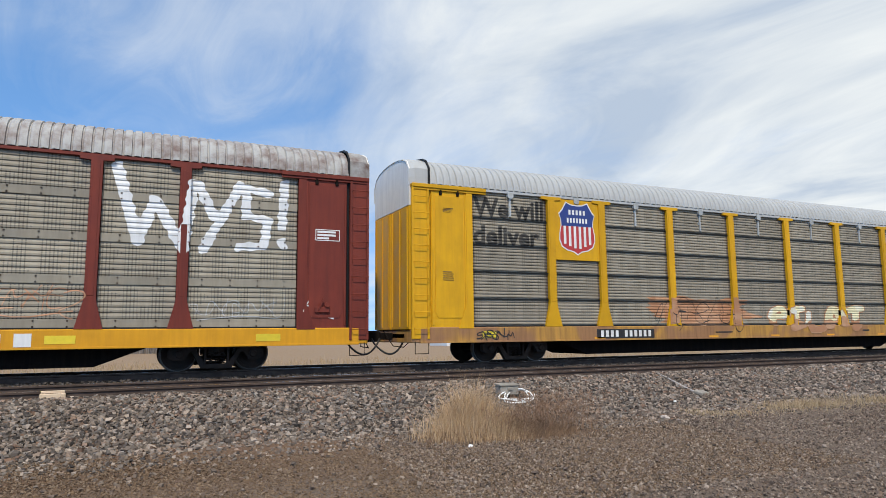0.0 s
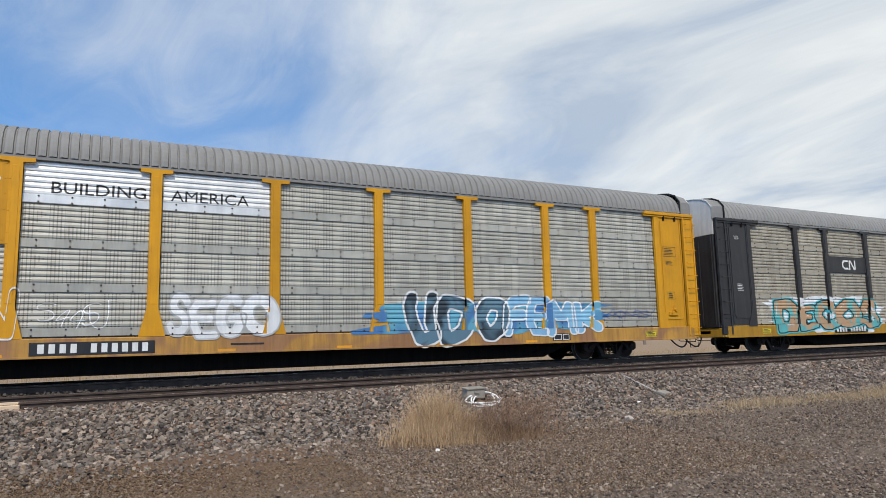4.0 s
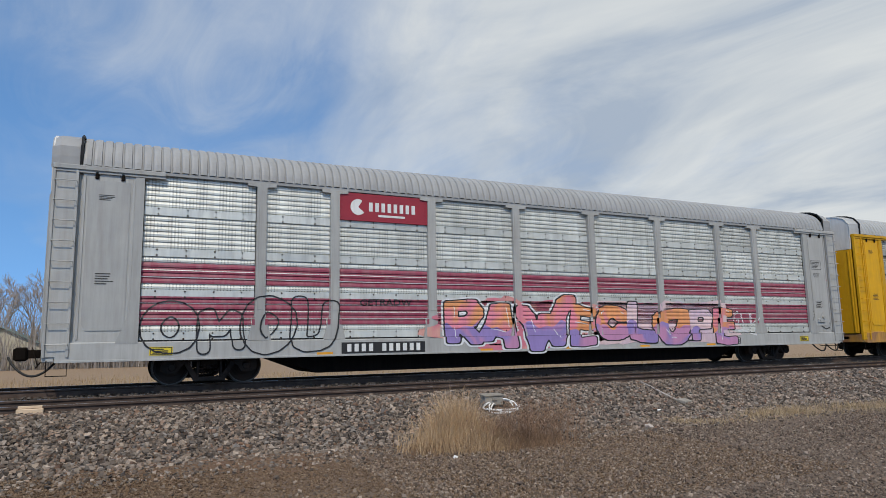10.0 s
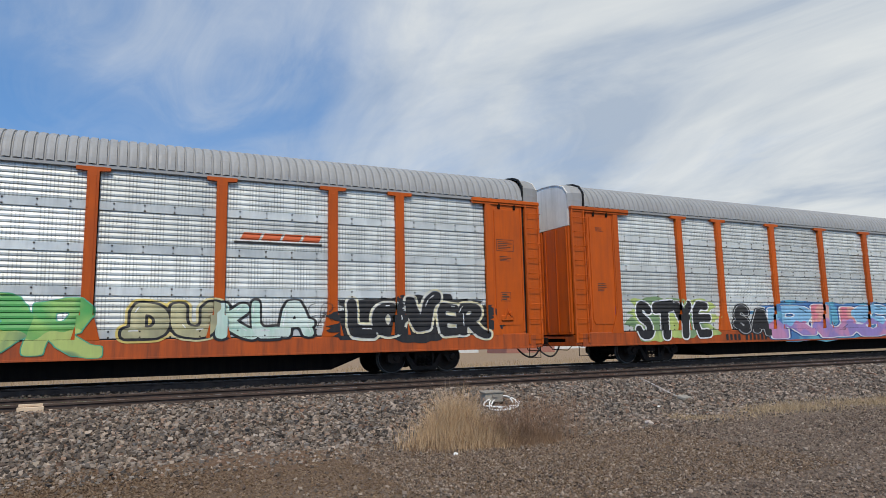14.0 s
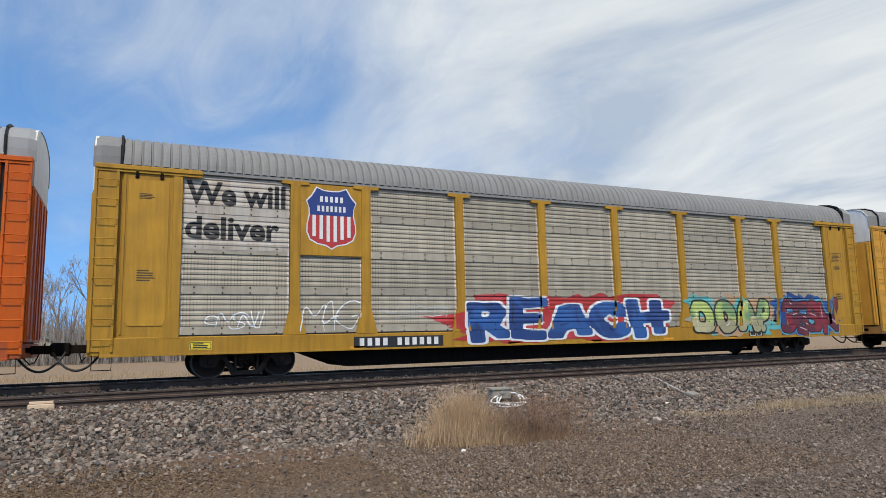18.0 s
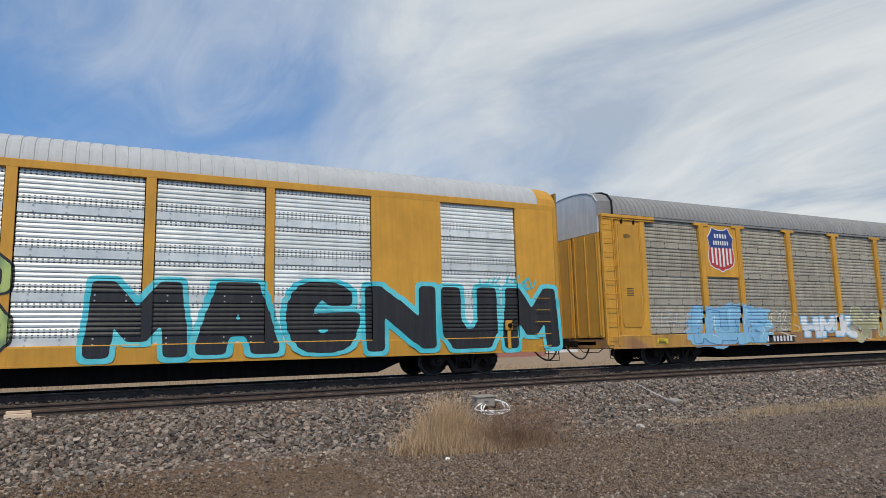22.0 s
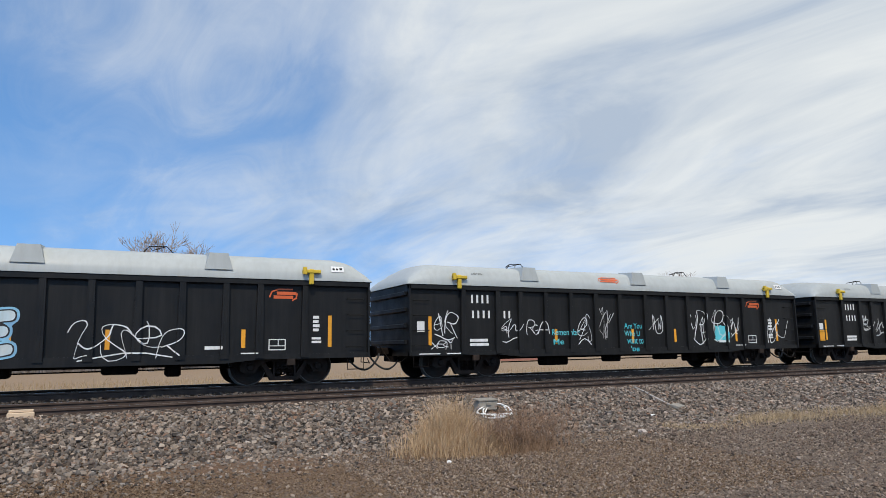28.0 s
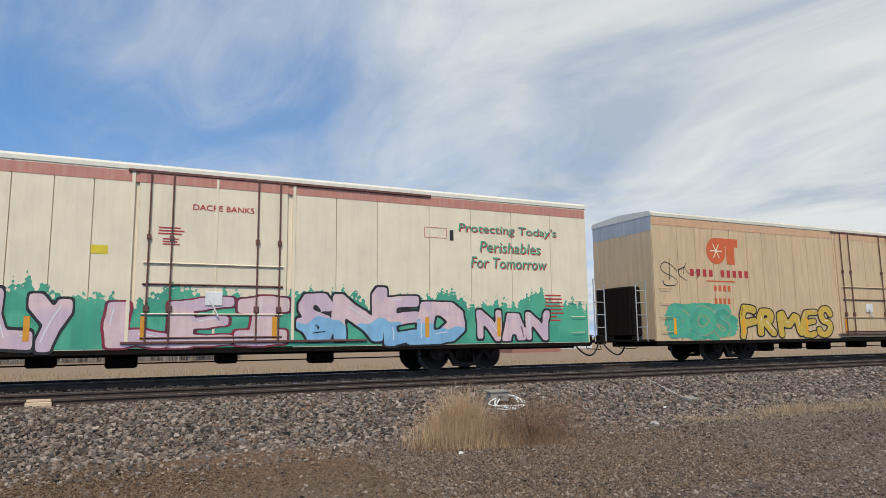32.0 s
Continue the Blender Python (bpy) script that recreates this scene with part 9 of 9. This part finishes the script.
def bare_tree(x, y, height, seed, label, spread=0.5):
    """A leafless tree: forking limbs that taper into twigs."""
    r = random.Random(seed)
    trunk, limbs, twigs = Geo(), Geo(), Geo()

    def grow(p, d, length, rad, depth):
        d = d.normalized()
        mid = p + d * length * 0.5 + Vector((r.uniform(-1, 1), r.uniform(-1, 1), 0)) * length * 0.06
        q = p + d * length
        tgt = trunk if depth == 0 else (limbs if depth < 3 else twigs)
        tgt.tube([p, mid, q], rad, 6 if depth < 2 else (4 if depth < 4 else 3), taper=rad * 0.66)
        if depth >= 6:
            return
        for _ in range(r.choice((2, 3, 3)) if depth < 5 else 3):
            nd = d + Vector((r.uniform(-1, 1), r.uniform(-1, 1), r.uniform(-0.25, 0.75))) * (spread + 0.06 * depth)
            if nd.z < 0.05:
                nd.z = 0.1
            grow(p + d * length * r.uniform(0.72, 1.0), nd, length * r.uniform(0.6, 0.84), max(rad * r.uniform(0.5, 0.66), 0.018), depth + 1)
    grow(Vector((0, 0, -0.1)), Vector((r.uniform(-0.1, 0.1), r.uniform(-0.1, 0.1), 1)), height * 0.26, height * 0.016, 0)
    top = max(p[2] for p in twigs.v)
    k = height / top
    for g in (trunk, limbs, twigs):
        g.v = [(a * k, b * k, c * k) for a, b, c in g.v]
    t = tagged(new("bare_tree"), label, "tree", "bare trees")
    t.location = (x, y, ground_z(y))
    part("trunk", trunk, M_BARK, t)
    part("bough", limbs, M_BARK, t)
    part("crown", twigs, M_TWIG, t, "leafless crown of twigs")


def house(x, y, w, d, h, roof_h, wall, roof_m, label, turn=0.0, name="house"):
    z = ground_z(y)
    o = tagged(new(name), label, name.replace("_", " "))
    o.location, o.rotation_euler = (x, y, z), (0, 0, turn)
    part("wall", Geo().box(-w / 2, w / 2, -d / 2, d / 2, -0.2, h), wall, o)
    part("gable", Geo().prism([(-w / 2, h), (w / 2, h), (0, h + roof_h)], -d / 2, d / 2), wall, o)
    e = 0.35
    k = roof_h / (w / 2)
    for s in (-1, 1):
        p = [(0, h + roof_h + 0.12), (s * (w / 2 + e), h - k * e + 0.12), (s * (w / 2 + e), h - k * e), (0, h + roof_h)]
        part("roof", Geo().prism(p, -d / 2 - e, d / 2 + e), roof_m, o, "shingled roof slope")
    for i in (-1, 1):
        wn = part("window", Geo().box(i * w * 0.25 - 0.45, i * w * 0.25 + 0.45, -d / 2 - 0.06, -d / 2 - 0.005, 0.9, 2.0, 0.01), M_WHITE, o, "white-framed window")
        part("pane", Geo().box(i * w * 0.25 - 0.38, i * w * 0.25 + 0.38, -d / 2 - 0.075, -d / 2 - 0.06, 0.97, 1.93), M_PANE, wn)


M_PANE = surface("dark_window_pane", (0.03, 0.035, 0.04), 0.1, 0, 0.1, 3, 0.0)


def build_distance():
    m_cream = surface("cream_siding", (0.55, 0.50, 0.38), 0.7, 0, 0.08, 1, 0.1, dirt=(0.3, 0.27, 0.2), dirt_amount=0.3)
    m_red = surface("red_shed_wall", (0.36, 0.16, 0.12), 0.7, 0, 0.12, 1, 0.1, dirt=(0.2, 0.07, 0.05), dirt_amount=0.4)
    m_white = surface("white_siding", (0.66, 0.66, 0.64), 0.6, 0, 0.06, 1, 0.1)
    m_shingle = surface("grey_shingles", (0.16, 0.15, 0.145), 0.85, 0, 0.2, 3, 0.3)
    m_green = surface("green_shingles", (0.14, 0.19, 0.17), 0.85, 0, 0.2, 3, 0.3)
    house(-11.5, 95, 9, 8, 2.6, 2.2, m_cream, m_green, "cream single-storey house with grey-green roof")
    house(59, 92, 9, 6, 1.7, 0.8, m_red, m_shingle, "low red shed in the field", name="shed")
    house(52, 105, 9, 7, 2.4, 1.2, m_white, m_shingle, "low white house beyond the field")
    house(84, 120, 14, 8, 2.6, 1.3, m_white, m_shingle, "long white barn beyond the field", name="barn")
    house(6.5, 112, 9, 7, 2.4, 1.3, m_white, m_shingle, "pale house behind bare trees")
    for i, (x, y, h, s) in enumerate(((4.7, 82, 17.0, 3), (7.6, 86, 17.2, 5), (1.2, 92, 15.5, 8), (-3.5, 100, 14.0, 12), (-9.5, 104, 12.5, 15), (-15.0, 108, 12.0, 21), (-20.0, 100, 11.0, 27), (86, 88, 15.0, 31), (10.8, 100, 13.5, 36), (3.2, 97, 15.0, 41), (-6.5, 93, 12.0, 44), (-1.0, 108, 15.0, 49), (-12.5, 96, 10.5, 53))):
        bare_tree(x, y, h, s, "tall leafless grey-brown tree beyond the field", 0.5)
    # grey thicket under the trees
    thick = by_island("grey_thicket", [(0.20, 0.175, 0.155), (0.30, 0.265, 0.235), (0.24, 0.205, 0.18), (0.36, 0.32, 0.285)], 0.9)

    def under(r, n):
        x = -26 + 40 * r.random(n)
        y = 88 + 30 * r.random(n)
        return np.stack([x, y, np.full(n, -1.35), 0.35 + 0.75 * r.random(n) ** 2], 1)
    blades("thicket", 13000, under, 9.5, thick, 24, "grey leafless thicket under the trees", "thicket", 0.045, 0.45)
    # low far scrub along the horizon
    scrub = by_island("far_scrub", [(0.17, 0.14, 0.12), (0.24, 0.20, 0.165), (0.20, 0.165, 0.13)], 0.9)

    def far(r, n):
        x = -260 + 900 * r.random(n)
        y = 230 + 160 * r.random(n)
        return np.stack([x, y, np.full(n, -1.8), 0.4 + 0.8 * r.random(n)], 1)
    blades("far_scrub", 9000, far, 4.2, scrub, 23, "far leafless scrub along the horizon", "scrub", 0.16, 0.5)


build_small()
build_grass()
build_distance()


# ---- movement ----
PLACES = {'A': -255.37, 'B': -226.72, 'C': -198.1, 'D': -169.48, 'E': -140.86, 'F': -112.21, 'G': -83.53, 'H': -55.13, 'I': -26.44, 'J': 2.19, 'K': 30.83, 'L': 59.47, 'M': 88.1, 'N': 116.74, 'O': 145.44, 'P': 173.84, 'Q': 202.34, 'R': 219.79, 'S': 237.26, 'T': 254.7, 'U': 272.14, 'V': 289.62, 'W': 307.1, 'X': 324.8, 'Y': 350.1}      # x of each wagon's front end 13 s into the clip
UNEVEN = ((0, -0.02), (0.5, -0.01), (1, -0), (1.5, 0), (1.8, 0.06), (3.3, -0.03), (3.5, -0.04), (4, -0.02), (4.5, 0.04), (6.5, 0.06), (7, -0.04), (8, 0.04), (8.5, -0.14), (9, 0.11), (9.5, 0.1), (10, -0.19), (10.5, 0.14), (11.5, -0.16), (12, 0.24), (12.5, 0.07), (13, -0), (13.5, 0.27), (14, 0.09), (14.5, 0.09), (17.7, 0.03), (18.5, 0.07), (19, 0.24), (19.5, -0.01), (20, 0), (21.1, 0.1), (21.5, -0.16), (22, -0.03), (22.5, 0.06), (23, 0), (24, 0.2), (24.4, -0.17), (24.5, -0.16), (25, 0.14), (25.2, 0.06), (26, 0.11), (26.5, -0.12), (28.5, 0.09), (29, -0.18), (29.4, 0.09), (30, 0.08), (30.2, -0.14), (30.5, -0.09), (31, -0.15), (31.4, -0.05), (31.5, 0.23), (32, -0.02))


def run(t):
    """How far the train has gone, counted from 13 s."""
    return 17.8133 * (t - 13) - 0.01197 * (t - 13) ** 2 + float(np.interp(t, [a for a, _ in UNEVEN], [b for _, b in UNEVEN]))


def motions():
    times = sorted({a for a, _ in UNEVEN} | {5.5, 15.5, 16.0, 17.0, 18.0, 27.5, 29.0})
    for key, car in CARS.items():
        walk(car, [(t, pose(PLACES[key] - run(t), TRACK_FAR, 0)) for t in times])
    name_of = {c: k for k, c in CARS.items()}
    for w, car, x, r in WHEELS:
        x0 = PLACES[name_of[car]] + x
        near = [i for i in range(0, 32 * FPS + 1) if -30 < x0 - run(i / FPS) < 75]
        if not near:
            continue
        s, y, z = w.location
        rows = [(i / FPS, pose(s, y, z, 0, -math.degrees((run(i / FPS) - run(near[0] / FPS)) / r), 0)) for i in near]
        if near[0] > 0:
            rows.insert(0, (0.0, rows[0][1]))
        if near[-1] < 32 * FPS:
            rows.append((32.0, rows[-1][1]))
        walk(w, rows)


motions()
